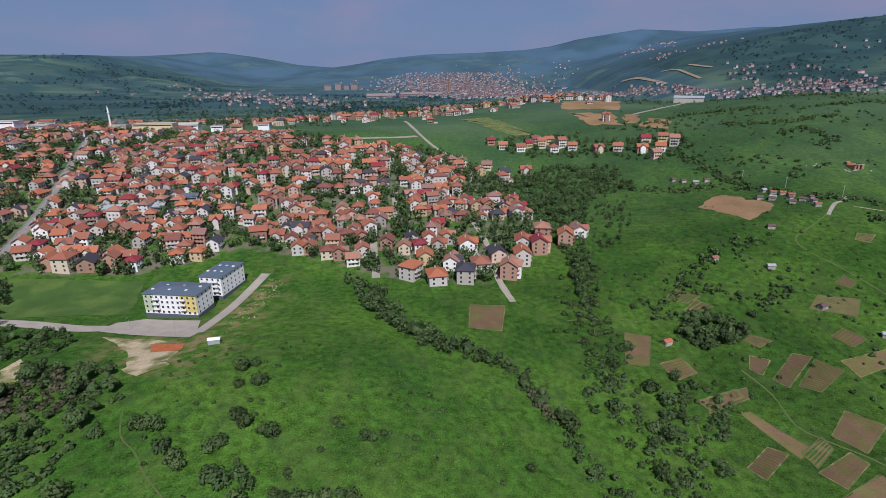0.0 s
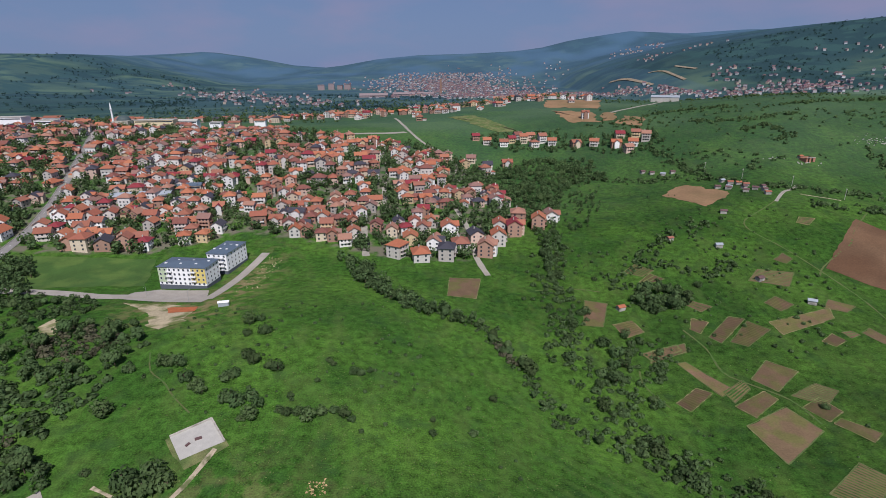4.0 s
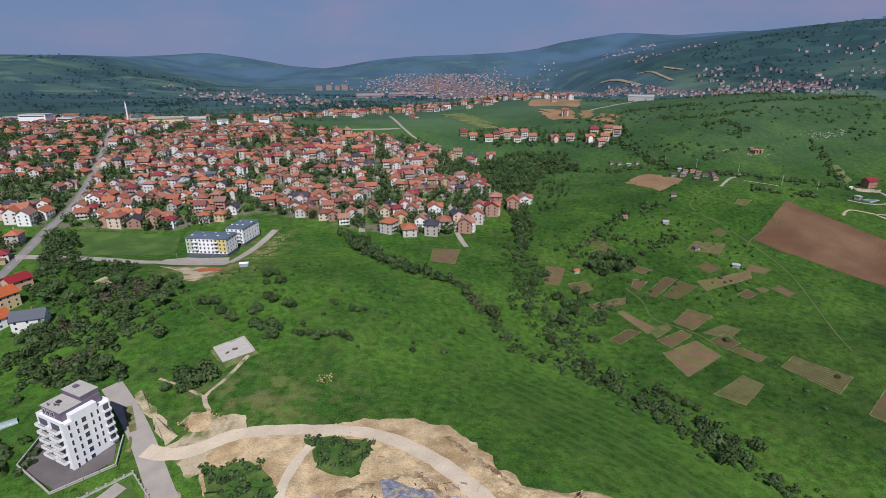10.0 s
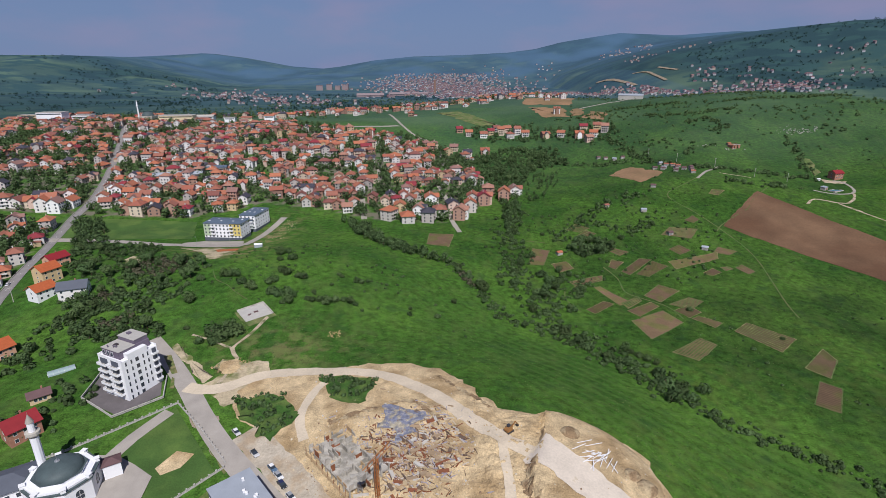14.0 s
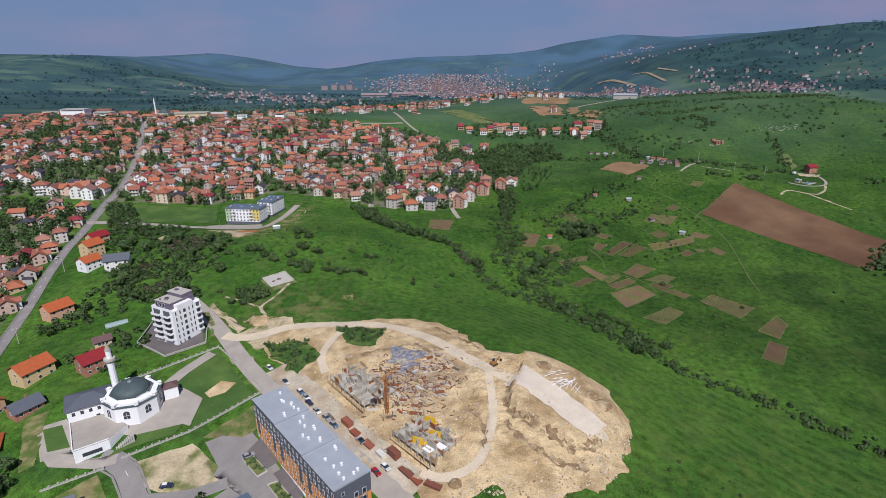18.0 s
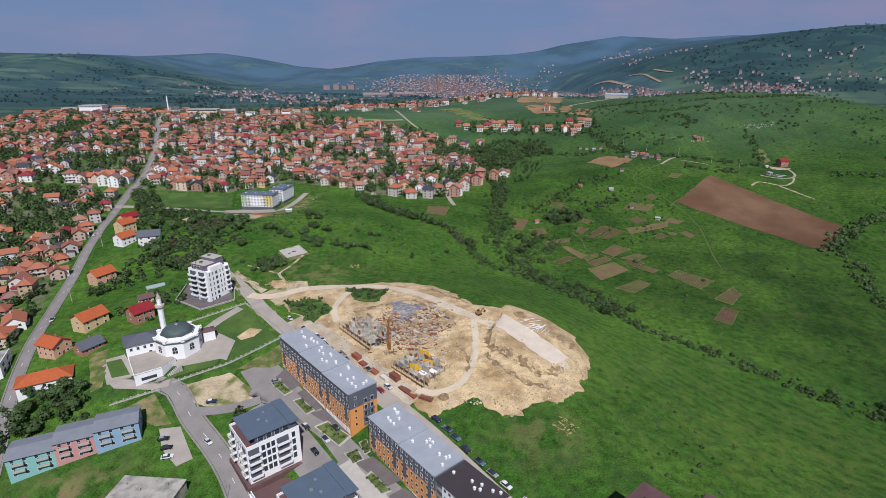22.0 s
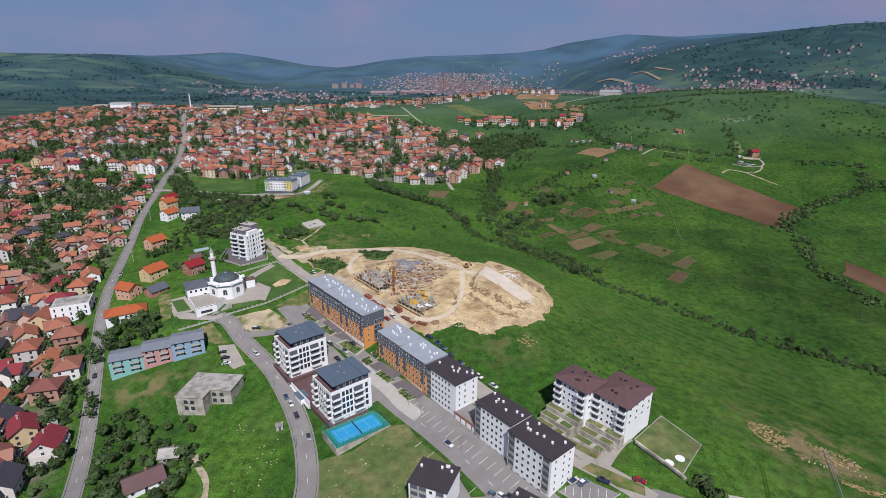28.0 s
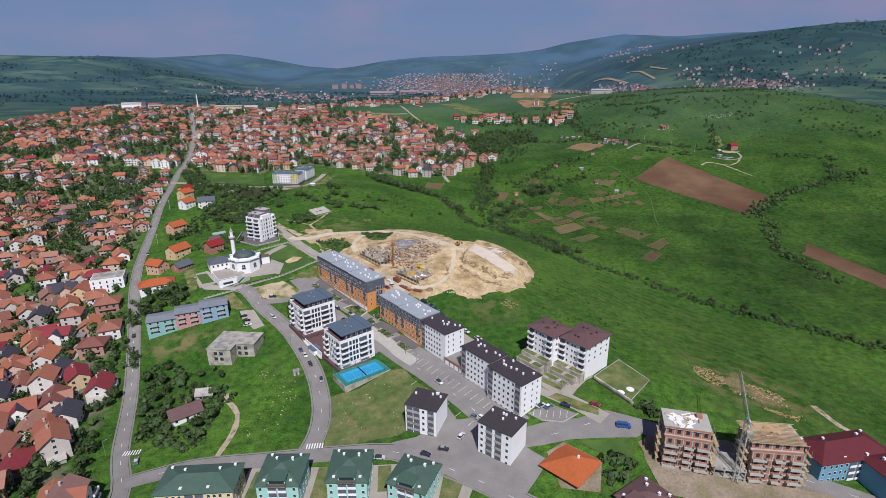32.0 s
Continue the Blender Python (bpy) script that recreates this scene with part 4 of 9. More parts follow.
# ---- dwelling houses ----
def house_kit(L, W, storeys, roof, seed, detail):
    """One detached house: walls, tiled roof, chimney, windows, balcony, sometimes a cross wing."""
    r = random.Random(seed)
    h = 2.8 * storeys + 0.5
    rise = W * r.uniform(0.28, 0.36)
    ob = thing("house", "rendered house with a red clay-tile roof", "house", Matrix(), "detached houses of the town")
    s = Shape().box(-L / 2, L / 2, -W / 2, W / 2, -3.5, h)
    if roof != "hip":
        for x in (-L / 2, L / 2):
            s.face([(x, -W / 2, h), (x, W / 2, h), (x, 0, h + rise - 0.02)][::1 if x > 0 else -1])
    if not detail and storeys > 1:
        for k in range(1, storeys):
            s.box(-L / 3, L / 3, -W / 2 - 1.3, -W / 2 + 0.02, 2.8 * k - 0.1, 2.8 * k + 0.06).box(-L / 3, L / 3, -W / 2 - 1.3, -W / 2 - 1.22, 2.8 * k + 0.06, 2.8 * k + 0.95)
            s.box(L / 2 - 0.02, L / 2 + 1.2, -W / 3, W / 3, 2.8 * k - 0.1, 2.8 * k + 0.06).box(L / 2 + 1.12, L / 2 + 1.2, -W / 3, W / 3, 2.8 * k + 0.06, 2.8 * k + 0.95)
    if not detail:
        for z in (1.6 + 2.8 * i for i in range(storeys)):
            for u in (-L / 3.4, 0.0, L / 3.4):
                s.face([(u - 0.6, -W / 2 - 0.03, z - 0.7), (u + 0.6, -W / 2 - 0.03, z - 0.7), (u + 0.6, -W / 2 - 0.03, z + 0.7), (u - 0.6, -W / 2 - 0.03, z + 0.7)], 1)
            for v in (-W / 4, W / 4):
                for e in (-L / 2 - 0.03, L / 2 + 0.03):
                    s.face([(e, v - 0.6, z - 0.7), (e, v + 0.6, z - 0.7), (e, v + 0.6, z + 0.7), (e, v - 0.6, z + 0.7)], 1)
    part("wall", s, [m_wall, m_glass] if not detail else m_wall, ob)
    rs = Shape()
    rs.hip(L, W, h, rise, 0.9) if roof == "hip" else rs.gable(L, W, h, rise, 0.9)
    part("roof", rs, m_roof, ob)
    front = W / 2
    if roof == "wing":
        front = W / 2 + 2.2
        w2 = L * 0.5
        top = h + rise * 0.8
        part("cross_wing", Shape().prism([(-w2 / 2, -front), (w2 / 2, -front), (w2 / 2, -W / 2 + 0.02), (-w2 / 2, -W / 2 + 0.02)], -3.5, h).mesh([(-w2 / 2, -front, h), (w2 / 2, -front, h), (0, -front, top)], [(0, 1, 2)]), m_wall, ob)
        e, o = w2 / 2 + 0.7, front + 0.7
        for q in (-1, 1):
            f = [(q * e, -o, h - 0.4), (0, -o, top + 0.12), (0, 0, top + 0.12), (q * e, -W / 2 + 0.4, h - 0.4)]
            part("wing_roof", Shape().mesh(f + [(x, y, z - 0.2) for x, y, z in f], [(0, 1, 2, 3), (7, 6, 5, 4), (0, 4, 5, 1), (0, 3, 7, 4)]), m_roof, ob)
    x = r.uniform(-L / 4, L / 4)
    part("chimney", Shape().box(x - 0.35, x + 0.35, 0.6, 1.3, h + rise * 0.4, h + rise + 0.9).box(x - 0.43, x + 0.43, 0.52, 1.38, h + rise + 0.9, h + rise + 1.0), m_kerb, ob)
    zs = [1.6 + 2.8 * i for i in range(storeys)]
    for side, n in (("-y", 3), ("+x", 2), ("-x", 1)) if detail else ():
        for z in (zs if detail else zs[-1:]) + ([h + 1.2] if "x" in side and roof != "hip" and detail else []):
            for u in (spread_out(n, (L if "y" in side else W), 2.2) if n > 1 and z < h else [0.0]):
                part("window", win_data(1.4, 1.5), None, ob, at=on_wall(side, L, 2 * front if "y" in side and abs(u) < L * 0.25 else W, u, z))
    if storeys > 1 and detail:
        side, u = ("+x", 0.0) if seed % 2 else ("-y", L / 4)
        for k in range(1, storeys):
            part("balcony", balcony_data(W * 0.7 if seed % 2 else 4.4, 1.5), None, ob, at=on_wall(side, L, 2 * front if roof == "wing" and side == "-y" else W, u, 2.8 * k + 0.1))
    if detail > 1:
        part("door", Shape().box(-0.5, 0.5, -0.06, 0.04, 0, 2.1), m_rust, ob, "", on_wall("-y", L, W, -L / 2 + 1.4, 0.1))
        part("lean_to", Shape().box(-L / 2 - 3.2, -L / 2 - 0.02, -W / 4, W / 3, -3, 2.5).mesh([(-L / 2 - 3.7, -W / 4 - 0.4, 2.4), (-L / 2, -W / 4 - 0.4, 3.2), (-L / 2, W / 3 + 0.4, 3.2), (-L / 2 - 3.7, W / 3 + 0.4, 2.4)], [(0, 1, 2, 3)]), m_kerb, ob)
    return ob


def near_line(line, x, y):
    best = 1e9
    for (x0, y0), (x1, y1) in zip(line, line[1:]):
        dx, dy = x1 - x0, y1 - y0
        t = max(0.0, min(1.0, ((x - x0) * dx + (y - y0) * dy) / (dx * dx + dy * dy)))
        best = min(best, math.hypot(x - x0 - t * dx, y - y0 - t * dy))
    return best


ROADS = [MAIN] + [l for l, _ in lanes]


def settle(poly, gap, seed, turn, avoid=(), limit=9.0):
    """Spots for houses inside an outline, apart from each other and off the roads, in loose rows."""
    r = random.Random(seed)
    xs, ys = [p[0] for p in poly], [p[1] for p in poly]
    spots = []
    c, s = math.cos(radians(turn)), math.sin(radians(turn))
    span = int(max(max(xs) - min(xs), max(ys) - min(ys)) / gap) + 2
    mx, my = (min(xs) + max(xs)) / 2, (min(ys) + max(ys)) / 2
    for i in range(-span, span):
        for j in range(-span, span):
            a, b = (i + 0.5 * (j % 2)) * gap + r.uniform(-0.22, 0.22) * gap, j * gap * 0.92 + r.uniform(-0.22, 0.22) * gap
            x, y = mx + c * a - s * b, my + s * a + c * b
            if inside(poly, np.float64(x), np.float64(y)) and all(near_line(l, x, y) > limit for l in ROADS) and r.random() < 0.93:
                if all(math.hypot(x - u, y - v) > d for u, v, d in avoid):
                    spots.append((x, y, turn + r.choice((0, 90, 90)) + r.uniform(-14, 14), r.random()))
    return spots


kits_near = [house_kit(L, W, n, f, i, 2) for i, (L, W, n, f) in enumerate(((12.5, 10, 2, "gable"), (13, 11, 2, "hip"), (11, 10, 3, "gable"), (14, 9, 1, "gable"), (13, 10, 2, "wing"), (11.5, 10.5, 2, "gable"), (12.5, 10.5, 3, "wing")))]
kits_mid = [house_kit(L, W, n, f, 20 + i, 0) for i, (L, W, n, f) in enumerate(((9.5, 8, 2, "gable"), (10, 8.5, 2, "hip"), (9, 8, 3, "gable"), (8.5, 7.5, 2, "gable"), (10.5, 8, 2, "wing"), (9.5, 8.5, 2, "gable"), (9, 8, 2, "gable")))]


kits_front = [house_kit(L, W, n, f, 60 + i, 0) for i, (L, W, n, f) in enumerate(((12.5, 10, 2, "gable"), (13, 11, 2, "hip"), (11, 10, 3, "gable"), (13, 10, 2, "wing"), (12, 10.5, 3, "hip"), (12.5, 10.5, 3, "wing")))]
kits_west = [house_kit(L, W, n, f, 40 + i, 0) for i, (L, W, n, f) in enumerate(((12.5, 9.5, 2, "gable"), (12.5, 10.5, 2, "hip"), (11.5, 9.5, 2, "gable"), (13.5, 9, 1, "gable"), (12.5, 9.5, 2, "wing")))]


def clear(spots, scale, cut):
    """Leave gaps in the rows where gardens and groves stand."""
    return [p for p in spots if noise.noise((p[0] * scale, p[1] * scale, 4.0)) > cut]


west = [q for q in settle(WEST, 16.0, 3, 27, limit=10.5) if q[1] < 40] + clear([q for q in settle(WEST, 15.0, 4, 27, limit=8.0) if q[1] >= 40], 0.022, -0.1)
town = clear(settle(TOWN, 13.2, 5, 8, limit=7.0), 0.02, -0.2)
town = [p for p in town if p[0] > -330 or noise.noise((p[0] * 0.016, p[1] * 0.02, 7.0)) > -0.12]
west.sort(key=lambda p: p[1])
town.sort(key=lambda p: p[1])
FRONT = [(-20, 306, 60), (-4, 300, 100), (14, 303, 85), (24, 318, 95), (42, 309, 75), (52, 326, 90), (6, 322, 80), (-12, 330, 95), (66, 342, 85), (36, 334, 100), (56, 352, 85), (16, 342, 95), (86, 352, 80), (98, 366, 90), (72, 366, 85)]
town = [p for p in town if all(math.dist(p[:2], q[:2]) > 14 for q in FRONT)]
town = [(x, y, a, 0.5) for x, y, a in FRONT] + town
town_front = town[:105]
rng = random.Random(11)


def put_house(kits, x, y, a):
    return copy_thing(rng.choice(kits), pose(x, y, gz(x, y), 0, 0, a))


for x, y, a, q in west[:52]:
    put_house(kits_near, x, y, a)
for x, y, a, q in town_front[:32]:
    put_house(kits_front, x, y, a)
for x, y, a, q in west[52:150] + town_front[32:]:
    put_house(kits_west if y < 60 else kits_mid, x, y, a)
HAMLETS = [(115, 615), (125, 625), (126, 600), (137, 611), (147, 600), (90, 607), (101, 619), (110, 630), (171, 582), (191, 576), (211, 560), (228, 553), (239, 578), (244, 560), (219, 542), (222, 582), (57, 626), (70, 612), (85, 535), (62, 522), (46, 540), (20, 545)]
for x, y in HAMLETS:
    put_house(kits_mid, x, y, rng.uniform(-20, 20))
for kit in kits_near + kits_mid + kits_west + kits_front:
    for o in (*kit.children_recursive, kit):
        bpy.data.objects.remove(o)


def far_houses(name, spots, label, size=1.0, seed=0, mats=None):
    """Many small houses in the distance as one sheet of geometry."""
    r = random.Random(seed)
    s = Shape()
    for x, y, a in spots:
        L, W, h = r.uniform(8, 12.5) * size, r.uniform(7.2, 9.4) * size, r.choice((3.2, 5.4, 6, 6, 8.4)) * size
        c, q = math.cos(radians(a)), math.sin(radians(a))
        z = gz(x, y)
        rise = W * 0.3
        pts = [(-L / 2, -W / 2, -4), (L / 2, -W / 2, -4), (L / 2, W / 2, -4), (-L / 2, W / 2, -4), (-L / 2, -W / 2, h), (L / 2, -W / 2, h), (L / 2, W / 2, h), (-L / 2, W / 2, h),
               (-L / 2, 0, h + rise), (L / 2, 0, h + rise)]
        put = lambda points: [(x + c * u - q * v, y + q * u + c * v, z + w) for u, v, w in points]
        o = 0.9 * size
        kind = r.random()
        if kind < 0.38:
            g2 = max(L / 2 - W / 2, 0.1)
            s.mesh(put(pts[:8]), [(0, 1, 5, 4), (1, 2, 6, 5), (2, 3, 7, 6), (3, 0, 4, 7)], 0)
            s.mesh(put([(-L / 2 - o, -W / 2 - o, h - 0.2), (L / 2 + o, -W / 2 - o, h - 0.2), (L / 2 + o, W / 2 + o, h - 0.2), (-L / 2 - o, W / 2 + o, h - 0.2), (-g2, 0, h + rise + 0.3), (g2, 0, h + rise + 0.3)]),
                   [(0, 1, 5, 4), (1, 2, 5), (2, 3, 4, 5), (3, 0, 4)], 1)
        else:
            s.mesh(put(pts), [(0, 1, 5, 4), (1, 2, 6, 9, 5), (2, 3, 7, 6), (3, 0, 4, 8, 7)], 0)
            s.mesh(put([(-L / 2 - o, -W / 2 - o, h - 0.3), (L / 2 + o, -W / 2 - o, h - 0.3), (L / 2 + o, 0, h + rise + 0.15), (-L / 2 - o, 0, h + rise + 0.15), (-L / 2 - o, W / 2 + o, h - 0.3), (L / 2 + o, W / 2 + o, h - 0.3)]),
                   [(0, 1, 2, 3), (3, 2, 5, 4)], 1)
            if kind > 0.66:
                d, e2, top = W / 2 + 2.4 * size, 0.26 * L, h + rise * 0.7
                s.mesh(put([(-e2, -d, -4), (e2, -d, -4), (e2, -W / 2, -4), (-e2, -W / 2, -4), (-e2, -d, h), (e2, -d, h), (e2, -W / 2, h), (-e2, -W / 2, h), (0, -d, top)]), [(0, 1, 5, 8, 4), (1, 2, 6, 5), (3, 0, 4, 7)], 0)
                s.mesh(put([(-e2 - 0.6, -d - 0.7, h - 0.3), (0, -d - 0.7, top + 0.15), (0, -W / 5, top + 0.15), (-e2 - 0.6, -W / 2, h - 0.3), (e2 + 0.6, -d - 0.7, h - 0.3), (e2 + 0.6, -W / 2, h - 0.3)]), [(0, 1, 2, 3), (1, 4, 5, 2)], 1)
        if size == 1.0:
            k2 = r.uniform(-0.3, 0.3) * L
            s.mesh(put([(k2 + a2, 0.8 + b2, w2) for w2 in (h, h + rise + 1.0) for a2, b2 in ((-0.35, -0.35), (0.35, -0.35), (0.35, 0.35), (-0.35, 0.35))]), [(4, 5, 6, 7), (0, 1, 5, 4), (1, 2, 6, 5), (2, 3, 7, 6), (3, 0, 4, 7)], 0)
            if r.random() < 0.5:
                a2, b2, w2 = r.uniform(4, 6), r.uniform(3, 5), r.uniform(2.2, 3.0)
                x2 = r.choice((-1, 1)) * (L / 2 + a2 / 2 + 0.3)
                s.mesh(put([(x2 - a2 / 2, -b2 / 2, -3), (x2 + a2 / 2, -b2 / 2, -3), (x2 + a2 / 2, b2 / 2, -3), (x2 - a2 / 2, b2 / 2, -3), (x2 - a2 / 2, -b2 / 2, w2), (x2 + a2 / 2, -b2 / 2, w2), (x2 + a2 / 2, b2 / 2, w2 + 0.7), (x2 - a2 / 2, b2 / 2, w2 + 0.7)]),
                       [(0, 1, 5, 4), (1, 2, 6, 5), (2, 3, 7, 6), (3, 0, 4, 7)], 0)
                s.mesh(put([(x2 - a2 / 2 - 0.3, -b2 / 2 - 0.3, w2), (x2 + a2 / 2 + 0.3, -b2 / 2 - 0.3, w2), (x2 + a2 / 2 + 0.3, b2 / 2 + 0.3, w2 + 0.75), (x2 - a2 / 2 - 0.3, b2 / 2 + 0.3, w2 + 0.75)]), [(0, 1, 2, 3)], 1)
        if size == 1.0:
            pts = [(u, -W / 2 - 0.05, w) for z0 in (1.0, 3.8) if z0 + 1.4 < h for k in (-0.3, 0.0, 0.3) for u, w in ((k * L - 0.6, z0), (k * L + 0.6, z0), (k * L + 0.6, z0 + 1.3), (k * L - 0.6, z0 + 1.3))]
            for e, d in ((-L / 2 - 0.05, -1), (L / 2 + 0.05, 1)):
                pts += [(e, d * v, w) for z0 in (1.0, 3.8, 6.4) if z0 + 1.0 < (h - 0.2 if kind < 0.38 else h + 1.2) for k in ((-0.27, 0.27) if z0 < h - 1.2 else (0.0,)) for v, w in ((k * W - 0.6, z0), (k * W + 0.6, z0), (k * W + 0.6, z0 + 1.3), (k * W - 0.6, z0 + 1.3))]
            s.mesh([(x + c * u - q * v, y + q * u + c * v, z + w) for u, v, w in pts], [tuple(range(i, i + 4)) for i in range(0, len(pts), 4)], 2)
            if r.random() < 0.6:
                b0, e = (2.9, -W / 2) if h > 5 else (0.3, -W / 2)
                pts = [(-L / 3, e - 1.3, b0), (L / 3, e - 1.3, b0), (L / 3, e, b0), (-L / 3, e, b0), (-L / 3, e - 1.3, b0 + 1.0), (L / 3, e - 1.3, b0 + 1.0)]
                s.mesh([(x + c * u - q * v, y + q * u + c * v, z + w) for u, v, w in pts], [(0, 1, 2, 3), (0, 1, 5, 4)], 0)
    return tagged(new(name, s.data(name, mats or [m_walls_far, m_roofs_far, m_glass])), label, "houses", kind="stuff")


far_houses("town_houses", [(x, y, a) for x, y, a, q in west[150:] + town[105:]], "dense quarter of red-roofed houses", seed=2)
ridge = []
for i in range(330):
    x = rng.uniform(-700, 260)
    y = rng.gauss(900, 70) + 0.12 * abs(x)
    if noise.noise((x * 0.01, y * 0.01, 8.0)) > -0.2:
        ridge.append((x, y, rng.choice((0, 90)) + rng.uniform(-20, 20)))
for i in range(260):
    ridge.append((rng.uniform(-760, -430), rng.uniform(420, 800), rng.choice((0, 90)) + rng.uniform(-20, 20)))
far_houses("ridge_houses", ridge, "red-roofed houses along the ridge", seed=3)
plain = []
BAND = [(60, 2050), (234, 2084), (384, 2208), (598, 2247), (743, 2073), (787, 1827), (850, 1600), (1040, 1535), (1261, 1581)]
for i in range(2300):
    k = rng.random()
    if k < 0.5:
        x, y, top = rng.gauss(60, 210), rng.gauss(3200, 230), 60
    elif k < 0.72:
        j = rng.randrange(len(BAND) - 1)
        t = rng.random()
        x, y, top = BAND[j][0] + (BAND[j + 1][0] - BAND[j][0]) * t + rng.gauss(0, 22), BAND[j][1] + (BAND[j + 1][1] - BAND[j][1]) * t + rng.gauss(0, 45), 60
    elif k < 0.79:
        t = rng.random()
        x, y, top = -1000 + 680 * t + rng.gauss(0, 60), 2400 - 750 * t + rng.gauss(0, 90), 20
    else:
        x, y, top = rng.gauss(150, 180), rng.uniform(2050, 2850), 14
    if gz(x, y) < top:
        plain.append((x, y, rng.uniform(0, 180)))
for i in range(190):
    if i < 60:
        x, y = rng.uniform(950, 1900), rng.uniform(1450, 1950)
    elif i < 120:
        x, y = rng.gauss(620, 260), rng.uniform(3250, 3900)
    else:
        x, y = rng.gauss(-1150, 160), rng.uniform(2250, 2900)
    if noise.noise((x * 0.004, y * 0.004, 9.0)) > -0.05:
        plain.append((x, y, rng.uniform(0, 180)))
for x, y, n, w in ((1518, 2024, 6, 45), (1560, 1940, 10, 60), (1283, 1704, 7, 40), (1090, 1571, 12, 50), (1092, 1517, 10, 50), (1051, 1967, 8, 40), (995, 1805, 8, 40), (1009, 1679, 10, 40), (1468, 1700, 8, 50), (1190, 3240, 16, 70), (1035, 2630, 14, 50), (1340, 3700, 18, 120), (1500, 3800, 10, 90), (1313, 2585, 6, 50)):
    plain += [(x + rng.gauss(0, w), y + rng.gauss(0, w), rng.uniform(0, 180)) for i in range(n)]
far_houses("valley_houses", plain, "far town of red roofs in the valley", 0.92, 4, [m_walls_hazed, m_roofs_hazed, m_glass])

# ---- trees and bushes ----
def crown(s, cx, cy, cz, r, h, n, rg, size, slot=0, plain=False):
    """Leaf clumps as small bent cards through an uneven volume, shaded as one soft mass."""
    for _ in range(n):
        u, v = rg.uniform(0, 2 * math.pi), rg.uniform(-1, 1)
        q = rg.uniform(0.72, 1.0)
        w = math.sqrt(1 - v * v)
        k = 1 + 0.26 * math.sin(3 * u + cx) * math.cos(2.3 * v + cy) + 0.2 * math.sin(5.3 * u + 2.1 * cy) * math.cos(4.1 * v + cx)
        out = Vector((w * math.cos(u), w * math.sin(u), v))
        p = Vector((cx + r * k * q * out.x, cy + r * k * q * out.y, cz + h * 0.5 * q * v * k))
        a = size * rg.uniform(0.6, 1.3)
        n1 = Vector((out.x + rg.uniform(-.6, .6), out.y + rg.uniform(-.6, .6), v + rg.uniform(-.2, .8))).normalized()
        t1 = n1.orthogonal().normalized()
        t2 = n1.cross(t1)
        b = n1 * a * 0.4
        bent = (out * 0.75 + n1 * 0.5 + Vector((0, 0, 0.25))).normalized()
        i = len(s.v)
        if plain:
            s.mesh([p + t1 * a, p + t2 * a * 0.9 - b * 0.4, p - t1 * a - b * 0.2, p - t2 * a * 0.8 + b], [(0, 1, 2), (0, 2, 3)], slot)
        else:
            s.mesh([p + t1 * a, p + t2 * a * 0.9 - b * 0.4, p - t1 * a - b * 0.2, p - t2 * a * 0.8, p + b], [(0, 1, 4), (1, 2, 4), (2, 3, 4), (3, 0, 4)], slot)
        s.n += [(j, bent) for j in range(i, len(s.v))]


def tree_kit(height, spread, seed, lobes=5, conifer=False):
    rg = random.Random(seed)
    ob = thing("tree", "leafy green deciduous tree" if not conifer else "dark green conifer", "tree", Matrix())
    t = Shape().tube(0.16 * height / 7, 0.1 * height / 7, -0.6, height * 0.45, 7)
    for i in range(4):
        a = i * 1.7 + seed
        t.beam((0, 0, height * (0.28 + 0.05 * i)), (math.cos(a) * spread * 0.55, math.sin(a) * spread * 0.55, height * (0.52 + 0.07 * i)), 0.12 * height / 7)
    part("trunk", t, m_bark, ob)
    c = Shape()
    if conifer:
        for i in range(7):
            k = i / 6
            crown(c, 0, 0, height * (0.2 + 0.75 * k), spread * (1 - 0.9 * k), height * 0.22, 36, rg, 0.5)
    else:
        crown(c, 0, 0, height * 0.62, spread * 0.72, height * 0.6, 130, rg, 0.5)
        for i in range(lobes):
            a = i * 2 * math.pi / lobes + rg.uniform(-.4, .4)
            d = spread * rg.uniform(0.4, 0.65)
            crown(c, d * math.cos(a), d * math.sin(a), height * rg.uniform(0.45, 0.75), spread * rg.uniform(0.35, 0.5), height * 0.36, 64, rg, 0.47)
    part("crown", c, m_leaf, ob)
    return ob


kits = [tree_kit(6.5, 2.9, 1), tree_kit(8.5, 3.4, 2, 6), tree_kit(5.0, 2.3, 3, 4), tree_kit(7.5, 2.6, 4), tree_kit(9.5, 2.0, 5, conifer=True)]


def plant(x, y, scale=1.0, kinds=(0, 1, 2, 3)):
    ob = copy_thing(kits[rng.choice(kinds)], pose(x, y, gz(x, y) - 0.1, 0, 0, rng.uniform(0, 360)) @ Matrix.Scale(scale * rng.uniform(0.8, 1.25), 4))
    return ob


